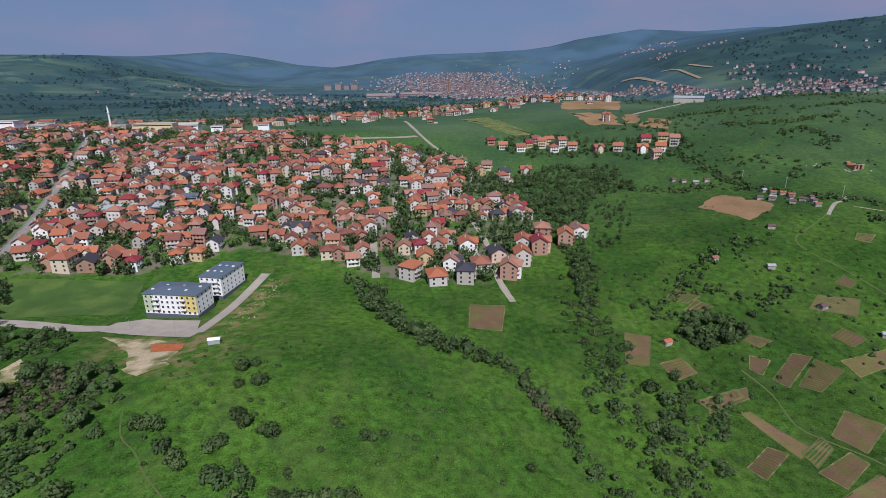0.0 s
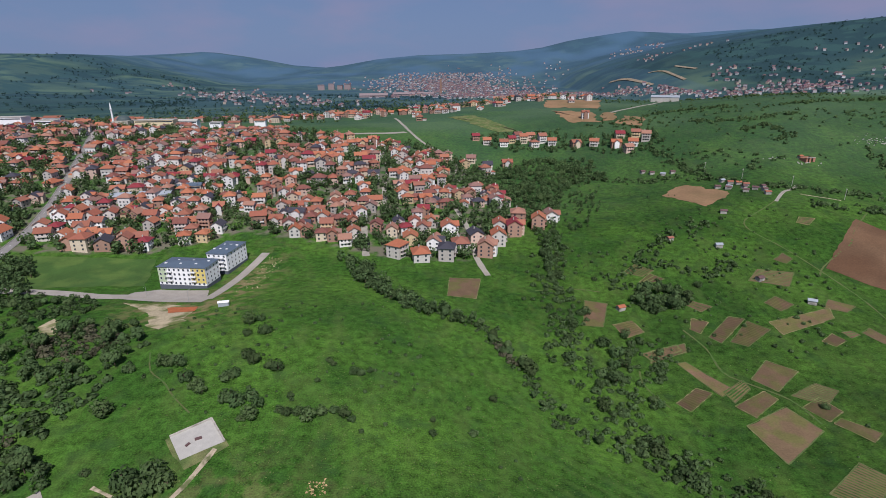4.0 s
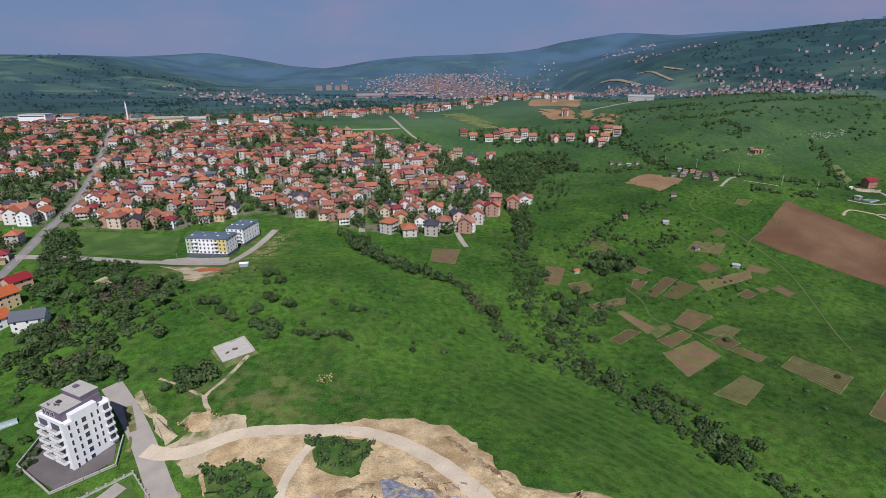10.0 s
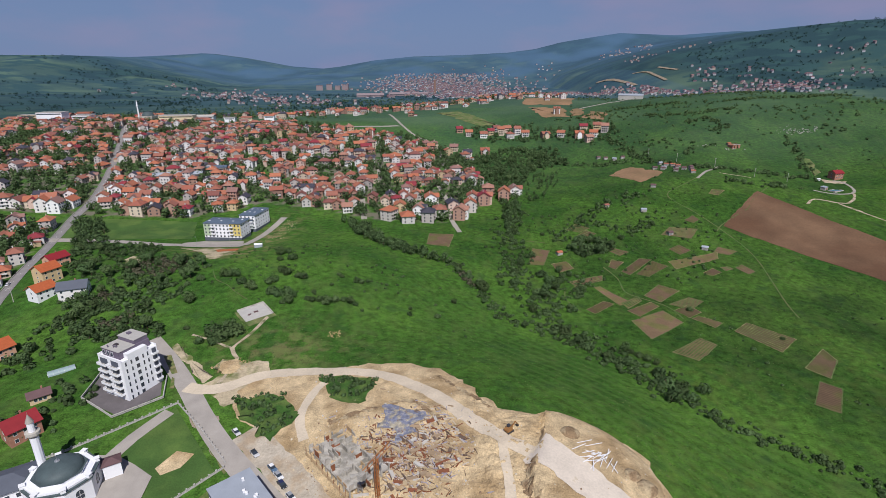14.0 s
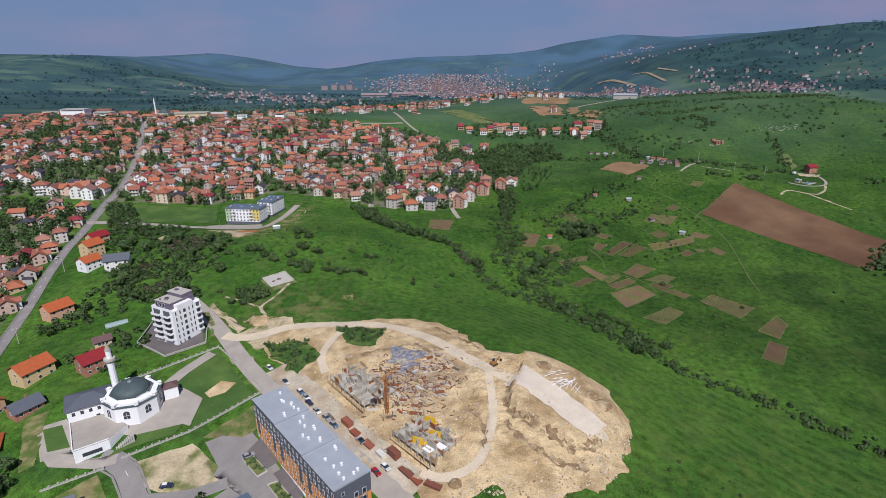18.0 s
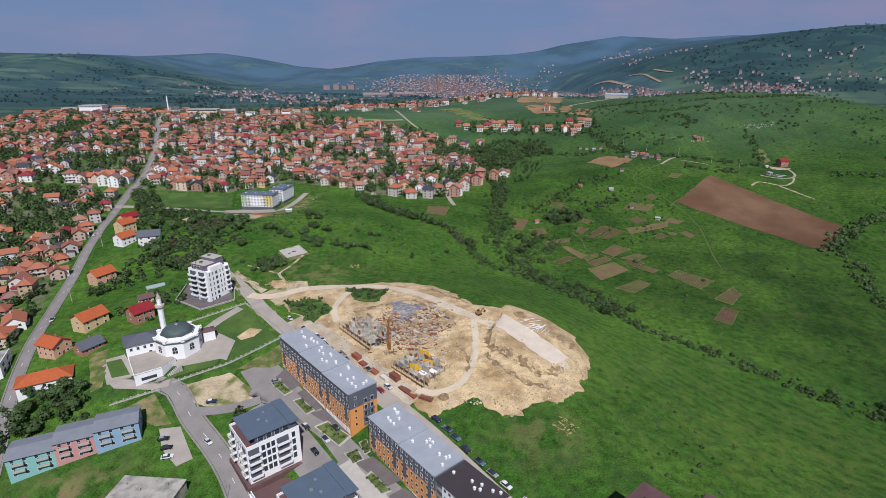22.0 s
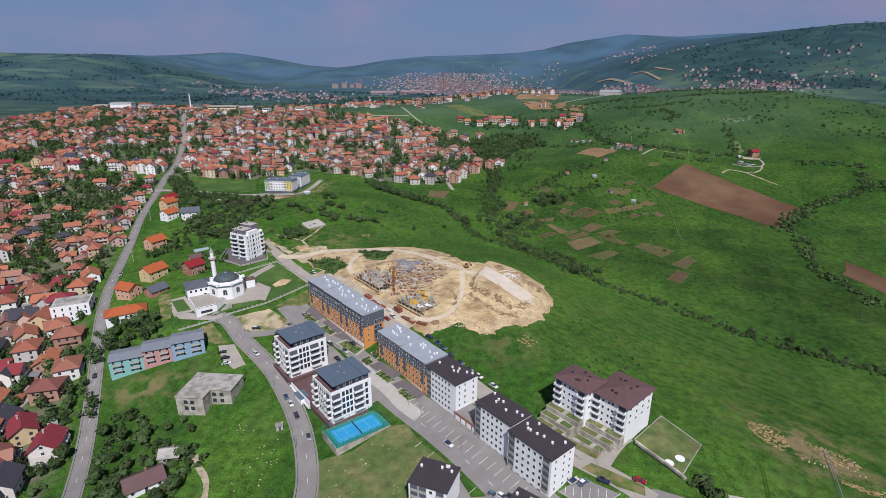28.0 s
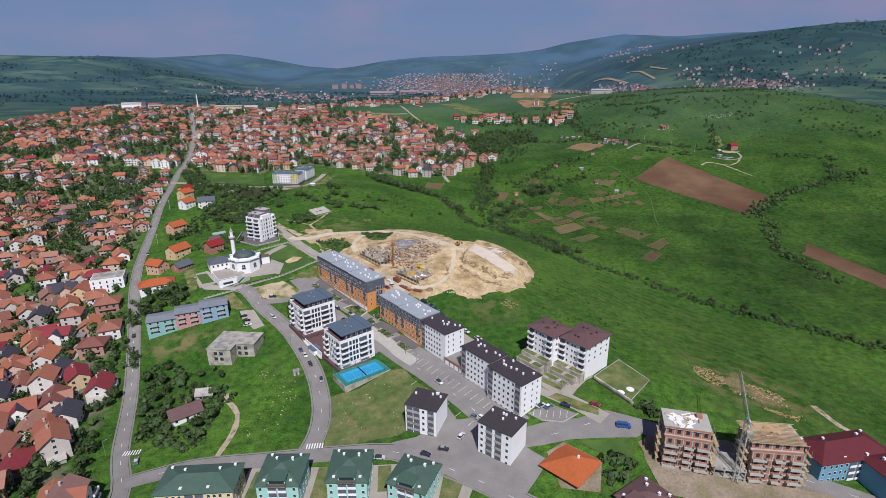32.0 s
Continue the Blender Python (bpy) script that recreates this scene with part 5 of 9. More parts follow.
STREAM = [(-43, 280), (-32, 255), (-18, 234), (-6, 221), (8, 219), (22, 217), (31, 209), (36, 194), (42, 185), (50, 167), (54, 149), (58, 138), (70, 132), (80, 126), (88, 117), (97, 104), (107, 90), (114, 76), (122, 66), (132, 58), (145, 42), (160, 33), (175, 23), (187, 13), (198, 0), (208, -11), (218, -21), (228, -28), (240, -34), (252, -44), (280, -68), (330, -110)]
for (x0, y0), (x1, y1) in zip(STREAM[:-2], STREAM[1:-1]):
    d = math.dist((x0, y0), (x1, y1))
    for i in range(int(d / 4.2 + rng.random()) if y0 > 180 else int(d / 8 + rng.random()) if y0 > 60 else int(d / 18 + rng.random())):
        t = rng.random()
        plant(x0 + (x1 - x0) * t + rng.gauss(0, 2.4), y0 + (y1 - y0) * t + rng.gauss(0, 2.4), rng.uniform(0.6, 0.9) if y0 > 180 else rng.uniform(0.3, 0.6))
WOOD = [(52, 493), (106, 552), (172, 537), (180, 489), (127, 447), (100, 355), (92, 286), (78, 262), (81, 346), (75, 403)]
THICKET = [(-223, 193), (-198, 196), (-177, 199), (-138, 193), (-118, 165), (-118, 150), (-134, 138), (-133, 127), (-159, 128), (-172, 145), (-196, 162), (-211, 168)]
THICKET2 = [(-154, 96), (-145, 108), (-123, 102), (-110, 91), (-119, 86), (-146, 88)]
THICKET3 = [(-232, 236), (-190, 238), (-171, 218), (-187, 200), (-228, 201), (-238, 219)]
THICKET4 = [(-190, 132), (-178, 136), (-164, 138), (-156, 121), (-158, 109), (-176, 112)]
GROVE = [(132, 261), (156, 259), (156, 241), (132, 232), (122, 243)]


def scatter(poly, n, seed):
    r = random.Random(seed)
    xs, ys = [p[0] for p in poly], [p[1] for p in poly]
    out = []
    while len(out) < n:
        x, y = r.uniform(min(xs), max(xs)), r.uniform(min(ys), max(ys))
        if inside(poly, np.float64(x), np.float64(y)):
            out.append((x, y))
    return out


for poly, n in ((WOOD, 50), (THICKET, 34), (THICKET2, 9), (THICKET3, 12), (THICKET4, 7), (GROVE, 14), ([(-165, -36), (-128, -30), (-120, -44), (-152, -60)], 16), ([(-124, -105), (-108, -95), (-68, -125), (-70, -158), (-98, -152), (-114, -122)], 22)):
    for x, y in scatter(poly, n, n):
        if near_line(MAIN, x, y) > 6:
            plant(x, y, 0.85)


# trees along the main road and in the house gardens
state = rng.getstate()
for x, y, k in ((-160, -26, 0.9), (-152, -32, 1.0), (-145, -34, 0.9), (-151, -40, 0.8), (-146, -41, 0.8), (-139, -43, 0.7), (-137, -36, 0.9), (-131, -38, 0.9), (-127, -41, 0.7), (-137, -72, 0.5), (-134, -77, 0.5),
                (-157, -60, 1.1), (-154, -58, 0.9), (-156, -65, 0.9), (-163, -61, 0.9), (-151, -65, 0.7), (-186, -28, 0.6), (-173, -37, 0.8), (-168, -34, 0.7), (-218, 18, 1.0), (-214, 22, 0.9), (-220, 28, 0.8),
                (-133, -113, 0.9), (-126, -118, 1.0), (-126, -123, 0.8), (-125, -137, 0.9), (-188, -66, 0.8), (-213, -42, 0.7), (-203, -49, 0.7), (-144, -134, 0.8), (-119, -146, 0.7), (-178, -3, 0.5),
                (-112, -119, 0.5), (-108, -126, 0.6), (-105, -133, 0.6), (-100, -139, 0.6), (-96, -145, 0.6), (-113, -111, 0.5), (-96, -112, 0.9), (-97, -108, 0.8), (-89, -105, 0.7), (-84, -101, 0.6), (-78, -107, 0.6),
                (-70, -133, 0.8), (-74, -139, 0.8), (-79, -146, 0.7), (-87, -145, 0.7), (-93, -141, 0.6), (-99, -134, 0.6)):
    if near_line(MAIN, x, y) > 4.5 and all(math.dist((x, y), h[:2]) > 7.5 for h in west):
        plant(x, y, k)
rng.setstate(state)


def shrub_data(seed, flat=0.8):
    """A free-standing bush: several leafy lobes on a few short stems."""
    r = random.Random(seed)
    s = Shape()
    for i in range(3):
        a = i * 2.1 + seed
        s.beam((0, 0, -0.3), (0.5 * math.cos(a), 0.5 * math.sin(a), 0.7), 0.09, 1)
    crown(s, 0, 0, 0.75 * flat, 0.95, 1.5 * flat, 100, r, 0.165)
    for i in range(4):
        a = i * 1.6 + r.uniform(-0.4, 0.4)
        crown(s, 0.62 * math.cos(a), 0.62 * math.sin(a), r.uniform(0.35, 0.8) * flat, r.uniform(0.4, 0.6), r.uniform(0.8, 1.1) * flat, 50, r, 0.145)
    return s.data("shrub", [m_leaf, m_bark])


SHRUBS = [shrub_data(i, f) for i, f in enumerate((0.9, 1.1, 0.8, 1.5))]


def shrubs(spots, label, group):
    for x, y, k in spots:
        ob = new("shrub", rng.choice(SHRUBS))
        ob.matrix_basis = pose(x, y, gz(x, y), 0, 0, rng.uniform(0, 360)) @ Matrix.Scale(k * rng.uniform(1.0, 1.3), 4)
        tagged(ob, label, "bush", group)


shrubs([(-80, 182, 2.9), (-77, 170, 2.0), (-70, 172, 2.8), (-76, 185, 2.1), (-71, 152, 2.3), (-67, 148, 2.2), (-57, 144, 2.5), (-60, 145, 1.8), (-38, 153, 1.5), (-36, 151, 1.3), (-27, 147, 1.6),
        (-24, 147, 1.6), (-21, 150, 1.3), (-10, 151, 1.2), (-40, 139, 1.0), (-48, 129, 1.2), (5, 126, 1.0), (5, 118, 1.3), (20, 122, 1.5), (30, 147, 1.5), (19, 138, 0.9)],
       "dark green bush standing alone in the meadow", "bushes in the meadow")
shrubs([(-70, 126, 2.8), (-66, 124, 2.4), (-62, 127, 2.4), (-58, 123, 2.0), (-59, 117, 2.3), (-62, 116, 1.7), (-50, 121, 1.7), (-47, 120, 1.7), (-43, 120, 1.7), (-39, 118, 2.3), (-35, 121, 2.0),
        (-31, 123, 1.7), (-27, 121, 1.9), (-24, 119, 1.4), (-20, 114, 1.0), (28, 105, 0.6), (34, 100, 0.8), (34, 110, 0.6), (-21, 173, 0.8), (-13, 177, 0.8), (22, 163, 0.8)],
       "low green bush in a straggling line across the meadow", "bushes in the meadow")
shrubs([(-100, 148, 2.6), (-103, 147, 2.3), (-96, 146, 2.3), (-90, 137, 2.4), (-84, 132, 2.5), (-81, 129, 2.0), (-74, 137, 2.4), (-72, 139, 1.8), (-112, 120, 2.9), (-129, 124, 2.7), (-134, 118, 1.9),
        (-89, 90, 3.4), (-82, 86, 3.6), (-81, 93, 3.4), (-76, 89, 2.6), (-85, 82, 2.5), (-92, 82, 1.9), (-103, 94, 1.3), (-116, 145, 2.0), (-12, 119, 0.7)],
       "rounded green bush on the grassy slope", "bushes in the meadow")
shrubs([(85, 273, 2.4), (83, 254, 2.0), (92, 233, 2.6), (82, 220, 2.8), (76, 207, 2.7), (73, 190, 2.9), (94, 205, 3.3), (98, 196, 3.2), (86, 179, 2.8), (90, 174, 2.7), (99, 187, 2.6), (79, 165, 2.4),
        (79, 153, 2.5), (88, 152, 2.0), (106, 157, 1.6), (107, 269, 1.7), (109, 205, 2.1), (94, 186, 2.4), (82, 169, 1.9), (104, 160, 2.2), (108, 212, 2.2), (168, 258, 2.0), (176, 153, 1.5)],
       "bushy willow scrub in the damp hollow", "scrub in the hollow")
shrubs([(92, 126, 3.3), (97, 113, 3.2), (99, 106, 2.6), (115, 90, 2.0), (120, 108, 1.8), (122, 105, 1.7), (125, 101, 1.8), (128, 97, 1.7), (131, 93, 1.4), (127, 80, 2.9), (127, 71, 3.6), (132, 68, 3.6), (134, 61, 3.0),
        (123, 57, 2.8), (143, 68, 2.4), (50, 174, 3.0), (48, 180, 2.7), (201, 290, 1.7), (201, 278, 1.6), (212, 118, 1.4), (190, 108, 1.2), (216, -8, 1.8), (232, -20, 2.0), (246, -30, 2.2)],
       "dense green bush on the stream bank", "scrub in the hollow")


def bushes(name, spots, label, seed, size=1.0, cards=26, mat=None, plain=True):
    r = random.Random(seed)
    s = Shape()
    for x, y, k in spots:
        crown(s, x, y, gz(x, y) + 0.9 * k, 1.5 * k, 2.4 * k, int(cards), r, 0.75 * size * k ** 0.6, 0, plain)
    return tagged(new(name, s.data(name, mat or m_bush)), label, "bushes", kind="stuff")


spots = []
for (x0, y0), (x1, y1) in zip(STREAM[:-1], STREAM[1:]):
    for i in range(int(math.dist((x0, y0), (x1, y1)) * (1.5 if y0 < 60 else 1.1))):
        t, w = rng.random(), 4.2 if 60 < y0 < 140 else 2.6
        spots.append((x0 + (x1 - x0) * t + rng.gauss(0, w), y0 + (y1 - y0) * t + rng.gauss(0, w), rng.uniform(0.3, 1.0)))
HOLLOW = [(95, 313), (87, 294), (77, 262), (76, 245), (79, 231), (78, 210), (74, 192), (85, 186), (92, 172), (82, 155), (90, 128), (112, 100), (130, 72)]
for (x0, y0), (x1, y1) in zip(HOLLOW[:-1], HOLLOW[1:]):
    for i in range(int(math.dist((x0, y0), (x1, y1)) * 1.5)):
        t = rng.random()
        spots.append((x0 + (x1 - x0) * t + rng.gauss(0, 6.5), y0 + (y1 - y0) * t + rng.gauss(0, 5), rng.uniform(0.35, 1.0) + 0.7 * rng.random() ** 3))
for poly, n in ((WOOD, 420), (THICKET, 170), (THICKET2, 60), (THICKET3, 100), (THICKET4, 50), (GROVE, 120), ([(100, 200), (122, 214), (132, 196), (118, 178), (100, 170)], 60)):
    spots += [(x, y, rng.uniform(0.35, 1.0) + 0.9 * rng.random() ** 3) for x, y in scatter(poly, n, n + 1)]
spots += [(x, y, rng.uniform(0.2, 0.6)) for x, y in scatter([(-120, 200), (-20, 220), (20, 150), (-60, 115), (-110, 120)], 90, 8)]
spots += [(x, y, rng.uniform(0.3, 0.9)) for x, y in scatter([(110, 300), (280, 400), (260, 270), (200, 180), (120, 200)], 170, 9)]
spots += [(x, y, rng.uniform(0.2, 0.55)) for x, y in scatter([(95, -28), (120, -30), (150, -75), (120, -105), (100, -88), (70, -62)], 40, 10)]
bushes("hedgerow_bushes", spots, "dense green bushes along the stream and slopes", 5, 0.58, 74)
thorns = [(x, y, rng.uniform(0.6, 1.7)) for x, y in scatter([(-170, 190), (-146, 190), (-132, 170), (-140, 152), (-172, 165)], 60, 11) + scatter([(-150, 105), (-138, 110), (-134, 100), (-148, 96)], 20, 12) + scatter([(34, 196), (42, 192), (48, 176), (40, 176)], 9, 13) + scatter([(-170, 138), (-160, 138), (-158, 126), (-168, 126)], 12, 14)]
bushes("thorn_scrub", thorns, "grey-brown leafless thorn scrub in the thicket", 17, 0.75, 40, m_thorn)


def crowns(name, spots, label, seed, cards=40, leaf=1.0, plain=True):
    """Tall garden and roadside trees: a short stem and two uneven leaf masses each."""
    r = random.Random(seed)
    s = Shape()
    for x, y, k in spots:
        z = gz(x, y)
        s.beam((x, y, z - 0.5), (x, y, z + 2.5 * k), 0.35 * k, 1)
        crown(s, x, y, z + 4.6 * k, 2.6 * k, 6.2 * k, int(cards * 0.65), r, 1.0 * k * leaf, 0, plain)
        a = r.uniform(0, 6.28)
        crown(s, x + 1.5 * k * math.cos(a), y + 1.5 * k * math.sin(a), z + 3.2 * k, 2.0 * k, 4.2 * k, int(cards * 0.35), r, 0.9 * k * leaf, 0, plain)
    return tagged(new(name, s.data(name, [m_bush, m_bark])), label, "trees", kind="stuff")


LIVING = [(x, y) for x, y, _, _ in west + town]
cells = {}
for x, y in LIVING:
    cells.setdefault((int(x // 20), int(y // 20)), []).append((x, y))


def free(x, y, gap):
    i, j = int(x // 20), int(y // 20)
    return near_line(MAIN, x, y) > 6.5 and all(math.dist((x, y), q) > gap for a in (-1, 0, 1) for b in (-1, 0, 1) for q in cells.get((i + a, j + b), ()))


spots = [(x, y, rng.uniform(0.65, 1.35)) for x, y in scatter(TOWN, 4800, 21) + scatter(WEST, 2600, 22) if free(x, y, 5.9)]
spots += [(x, y, rng.uniform(0.8, 1.5)) for x, y in scatter([(-760, 420), (-430, 420), (-430, 800), (-250, 860), (250, 860), (250, 1000), (-700, 1020)], 700, 25)]
near = [(x, y, 0.72 * k) for x, y, k in spots if y < 90 and noise.noise((x * 0.04, y * 0.04, 2.0)) > -0.3]
crowns("garden_trees", [q for q in spots if q[1] >= 90], "garden trees among the houses", 6, 56, 0.82)
copse = [(x, y, rng.uniform(0.5, 1.0)) for x, y in scatter(WOOD, 330, 71) + scatter(GROVE, 24, 72) + scatter([(-60, 300), (-36, 285), (-20, 245), (2, 229), (30, 216), (24, 209), (-8, 213), (-38, 250)], 110, 73)]
copse += [(x, y, rng.uniform(0.35, 0.7)) for x, y in scatter(THICKET, 50, 74) + scatter(THICKET2, 12, 75) + scatter(THICKET3, 24, 174) + scatter(THICKET4, 8, 175) + scatter([(100, 350), (125, 430), (170, 480), (150, 400), (118, 330)], 60, 76)]
copse += [(x, y, rng.uniform(0.5, 1.0)) for x, y in scatter([(60, 640), (150, 625), (210, 600), (262, 590), (262, 545), (225, 530), (150, 570), (80, 590)], 150, 177) if all(math.dist((x, y), q) > 8 for q in HAMLETS)]
copse += [(x, y, rng.uniform(0.5, 0.9)) for x, y in scatter([(-168, -34), (-130, -28), (-122, -42), (-150, -62)], 26, 78) + scatter([(-150, -75), (-140, -72), (-128, -95), (-138, -98)], 9, 79) + scatter([(-186, 60), (-176, 55), (-150, 100), (-160, 108)], 12, 80)]
copse += [(x, y, rng.uniform(0.6, 1.1)) for x, y in scatter([(-282, 286), (-262, 296), (-240, 262), (-224, 238), (-240, 224), (-256, 246)], 70, 179) if near_line(MAIN, x, y) > 6]
crowns("copse", copse, "dense copse of green trees in the valley", 62, 70, 0.75)
low = [(x, y, rng.uniform(0.18, 0.42) + 0.5 * rng.random() ** 6) for x, y in scatter([(60, 300), (130, 430), (300, 560), (520, 560), (560, 300), (420, 60), (300, -60), (180, 20), (90, 100), (70, 220)], 2600, 77) if noise.noise((x * 0.03, y * 0.03, 3.0)) > 0.22 and not any(inside([(f[i], f[i + 1]) for i in range(0, 8, 2)], np.float64(x), np.float64(y)) for f in PLOTS) and not inside([(250, 274), (318, 342), (394, 214), (337, 164)], np.float64(x), np.float64(y)) and not inside([(353, 108), (378, 37), (352, 4), (328, 80)], np.float64(x), np.float64(y))]
bushes("low_scrub", low, "low scrub scattered over the garden slopes", 63, 0.9, 14)
crowns("roadside_trees", near, "fruit trees and conifers in the house gardens", 61, 120, 0.72)
spots = [(x, y, rng.uniform(0.4, 1.0)) for x, y in scatter(TOWN, 1300, 26) + scatter(WEST, 1300, 27) if free(x, y, 5.6)]
bushes("garden_bushes", spots, "garden bushes and hedges among the houses", 9, 1.0, 20)
spots = []
for poly, n in (([(-190, 70), (-170, 60), (-128, 100), (-120, 140), (-150, 150), (-180, 120)], 150), ([(-165, -38), (-128, -32), (-120, -44), (-150, -60)], 40), ([(-128, -100), (-112, -92), (-66, -120), (-68, -160), (-98, -150), (-116, -118)], 130),
                ([(-140, 60), (-120, 55), (-118, 15), (-150, 30)], 30), ([(-170, -30), (-160, -25), (-130, -100), (-140, -100)], 40), ([(112, -150), (120, -146), (122, -154), (114, -157)], 14), ([(92, -176), (103, -178), (98, -186), (90, -190)], 26), ([(-60, -40), (-56, -44), (-44, -86), (-50, -84)], 40)):
    spots += [(x, y, rng.uniform(0.5, 1.5)) for x, y in scatter(poly, n, n + 3) if near_line(MAIN, x, y) > 6.5 and near_line(CURVE, x, y) > 5.5]
bushes("slope_shrubs", spots, "shrubs and young trees on the slopes between the houses", 16, 1.1, 30)
def patchy(spots, scale, cut, z=6.0):
    return [q for q in spots if noise.noise((q[0] * scale, q[1] * scale * 1.4, z)) > cut]


SLOPE = [(180, 620), (250, 430), (420, 470), (520, 330), (700, 420), (1300, 1200), (1050, 1600), (500, 1300)]
spots = patchy([(x, y, rng.uniform(0.5, 1.7)) for x, y in scatter(SLOPE, 4600, 23)], 0.011, 0.12)
spots += [(x, y, rng.uniform(0.4, 1.1)) for x, y in scatter(SLOPE, 700, 28)]
# orchard rows along the brow
for k in range(7):
    for i in range(26):
        spots.append((560 + 17 * i + 9 * k + rng.gauss(0, 2), 930 + 7 * i - 30 * k + rng.gauss(0, 3), rng.uniform(0.7, 1.3)))
spots += [(x, y, rng.uniform(1.2, 3.0)) for x, y in scatter([(-700, 700), (-250, 700), (250, 900), (700, 1300), (700, 1900), (-300, 1900), (-900, 1300)], 1300, 24)]
lines = ([(254, 443), (275, 419), (290, 400), (345, 385), (400, 372)], [(150, 500), (190, 470), (238, 452)], [(448, 330), (500, 300), (470, 246), (412, 225), (377, 204), (346, 172), (346, 147), (326, 116), (320, 94), (320, 60), (326, 20)], [(300, 600), (350, 575), (420, 570)], [(338, 539), (369, 548), (379, 504), (353, 504)],
         [(230, 640), (300, 660), (380, 640)], [(238, 546), (247, 505), (259, 440)], [(420, 620), (520, 600), (620, 640)], [(400, 800), (520, 760), (640, 780)], [(298, 357), (325, 351), (364, 348)], [(426, 468), (418, 428), (406, 393)], [(336, 170), (377, 204), (448, 238), (520, 262)],
         [(100, 600), (140, 585), (190, 590)], [(60, 640), (110, 650), (160, 640)], [(120, 260), (150, 300), (190, 330), (215, 330)], [(150, 285), (180, 270), (205, 285)])
for line in lines:
    for (x0, y0), (x1, y1) in zip(line, line[1:]):
        for i in range(int(math.dist((x0, y0), (x1, y1)) / 1.6)):
            t = rng.random()
            spots.append((x0 + (x1 - x0) * t + rng.gauss(0, 4), y0 + (y1 - y0) * t + rng.gauss(0, 4), rng.uniform(0.6, 1.7)))
bushes("hillside_bushes", spots, "scattered bushes and trees on the far slopes", 7, 1.05, 18)


def tufts(name, poly, n, label, mat, seed, lo, hi):
    """Low weeds and grass tufts as small leaning cards."""
    r = random.Random(seed)
    s = Shape()
    for x, y in scatter(poly, n, seed):
        if any(inside(f, np.float64(x), np.float64(y)) for f in FIELDS):
            continue
        z, k = gz(x, y), r.uniform(lo, hi)
        for _ in range(3):
            a = r.uniform(0, 6.3)
            c, q = math.cos(a) * k, math.sin(a) * k
            s.mesh([(x - c, y - q, z), (x + c, y + q, z), (x + c * 0.7 - q * 0.5, y + q * 0.7 + c * 0.5, z + k * 0.7), (x - c * 0.6 - q * 0.6, y - q * 0.6 + c * 0.6, z + k * 0.6)], [(0, 1, 2, 3)])
    return tagged(new(name, s.data(name, mat)), label, "grass", kind="stuff")


FIELDS = [[(256, 274), (318, 336), (387, 214), (337, 169)], [(353, 105), (374, 37), (352, 8), (332, 80)]] + [[(q[i], q[i + 1]) for i in range(0, 8, 2)] for q in PLOTS]
m_tuft = material("grass_tufts", (0.043, 0.098, 0.021), 0.9, spread=0.5, island=True, noise_amount=0.2)
m_pale = material("seeding_grass", (0.115, 0.15, 0.045), 0.9, spread=0.4, island=True, noise_amount=0.2)
MEADOW = [(-110, 230), (-30, 270), (40, 190), (70, 120), (200, -40), (300, -130), (200, -170), (120, -110), (60, -70), (95, -20), (80, 24), (20, 62), (-60, 60), (-90, 120)]
tufts("meadow_tufts", MEADOW, 16000, "uneven tufts of meadow grass", m_tuft, 41, 0.12, 0.30)
tufts("seeding_tufts", MEADOW, 5000, "pale seeding grass and flowers", m_pale, 42, 0.12, 0.32)
tufts("slope_tufts", [(60, 300), (280, 400), (420, 250), (420, 60), (300, -60), (180, 20), (90, 100), (70, 220)], 5000, "pale seeding weeds on the garden slope", m_pale, 43, 0.1, 0.28)
for k, q in enumerate(([(156, -106), (166, -108), (168, -119), (160, -127), (154, -118)], [(176, -116), (190, -125), (190, -130), (176, -131)], [(173, -139), (188, -144), (184, -147), (173, -141)], [(64, -62), (70, -57), (76, -64), (70, -68)], [(-80, 62), (-70, 70), (-60, 64), (-70, 56)], [(-34, 90), (-28, 92), (-26, 86), (-32, 84)])):
    tufts("straw_patch", q, (420, 240, 160, 70, 200, 50)[k], "dry straw-coloured stubble and weeds", m_straw, 81 + k, 0.15, 0.5)
for kit in kits:
    for o in (*kit.children_recursive, kit):
        bpy.data.objects.remove(o)

# far construction terraces
for line, w in (([(770, 2360), (799, 2241), (809, 1980)], 14), ([(876, 2213), (917, 2153), (894, 1908)], 12), ([(972, 2186), (986, 2029)], 12)):
    structure("spoil_terrace", drape_line(line, w, 2.5, step=20)[0], m_earth, True, "distant pale earthworks on a hillside")
for x, y in [(215, 484), (222, 478), (230, 470), (239, 470), (252, 408), (258, 402), (260, 404), (267, 416), (266, 389), (275, 405), (272, 412), (279, 380), (276, 393), (284, 396), (264, 424), (209, 263), (201, 301), (356, 461), (172, 313), (227, 348), (114, 238), (226, 238), (270, 399), (281, 388)]:
    sd = thing("shed", "small weathered garden shed with a metal roof", "shed", pose(x, y, gz(x, y), 0, 0, rng.uniform(-40, 40)), "garden sheds on the slope")
    part("wall", Shape().box(-2.2, 2.2, -1.6, 1.6, -1, 2.2), m_grey, sd)
    part("roof", Shape().gable(4.4, 3.2, 2.2, 0.8, 0.35), rng.choice((m_brownroof, m_brownroof, m_lightroof, m_roof)), sd)
wh = thing("warehouse", "long pale grey warehouse on the far plain", "building", pose(362, 800, gz(362, 800), 0, 0, -25))
part("wall", Shape().box(-20, 20, -8, 8, -3, 7), m_kerb, wh)
part("roof", Shape().gable(40, 16, 7, 2.5, 0.6), m_lightroof, wh)

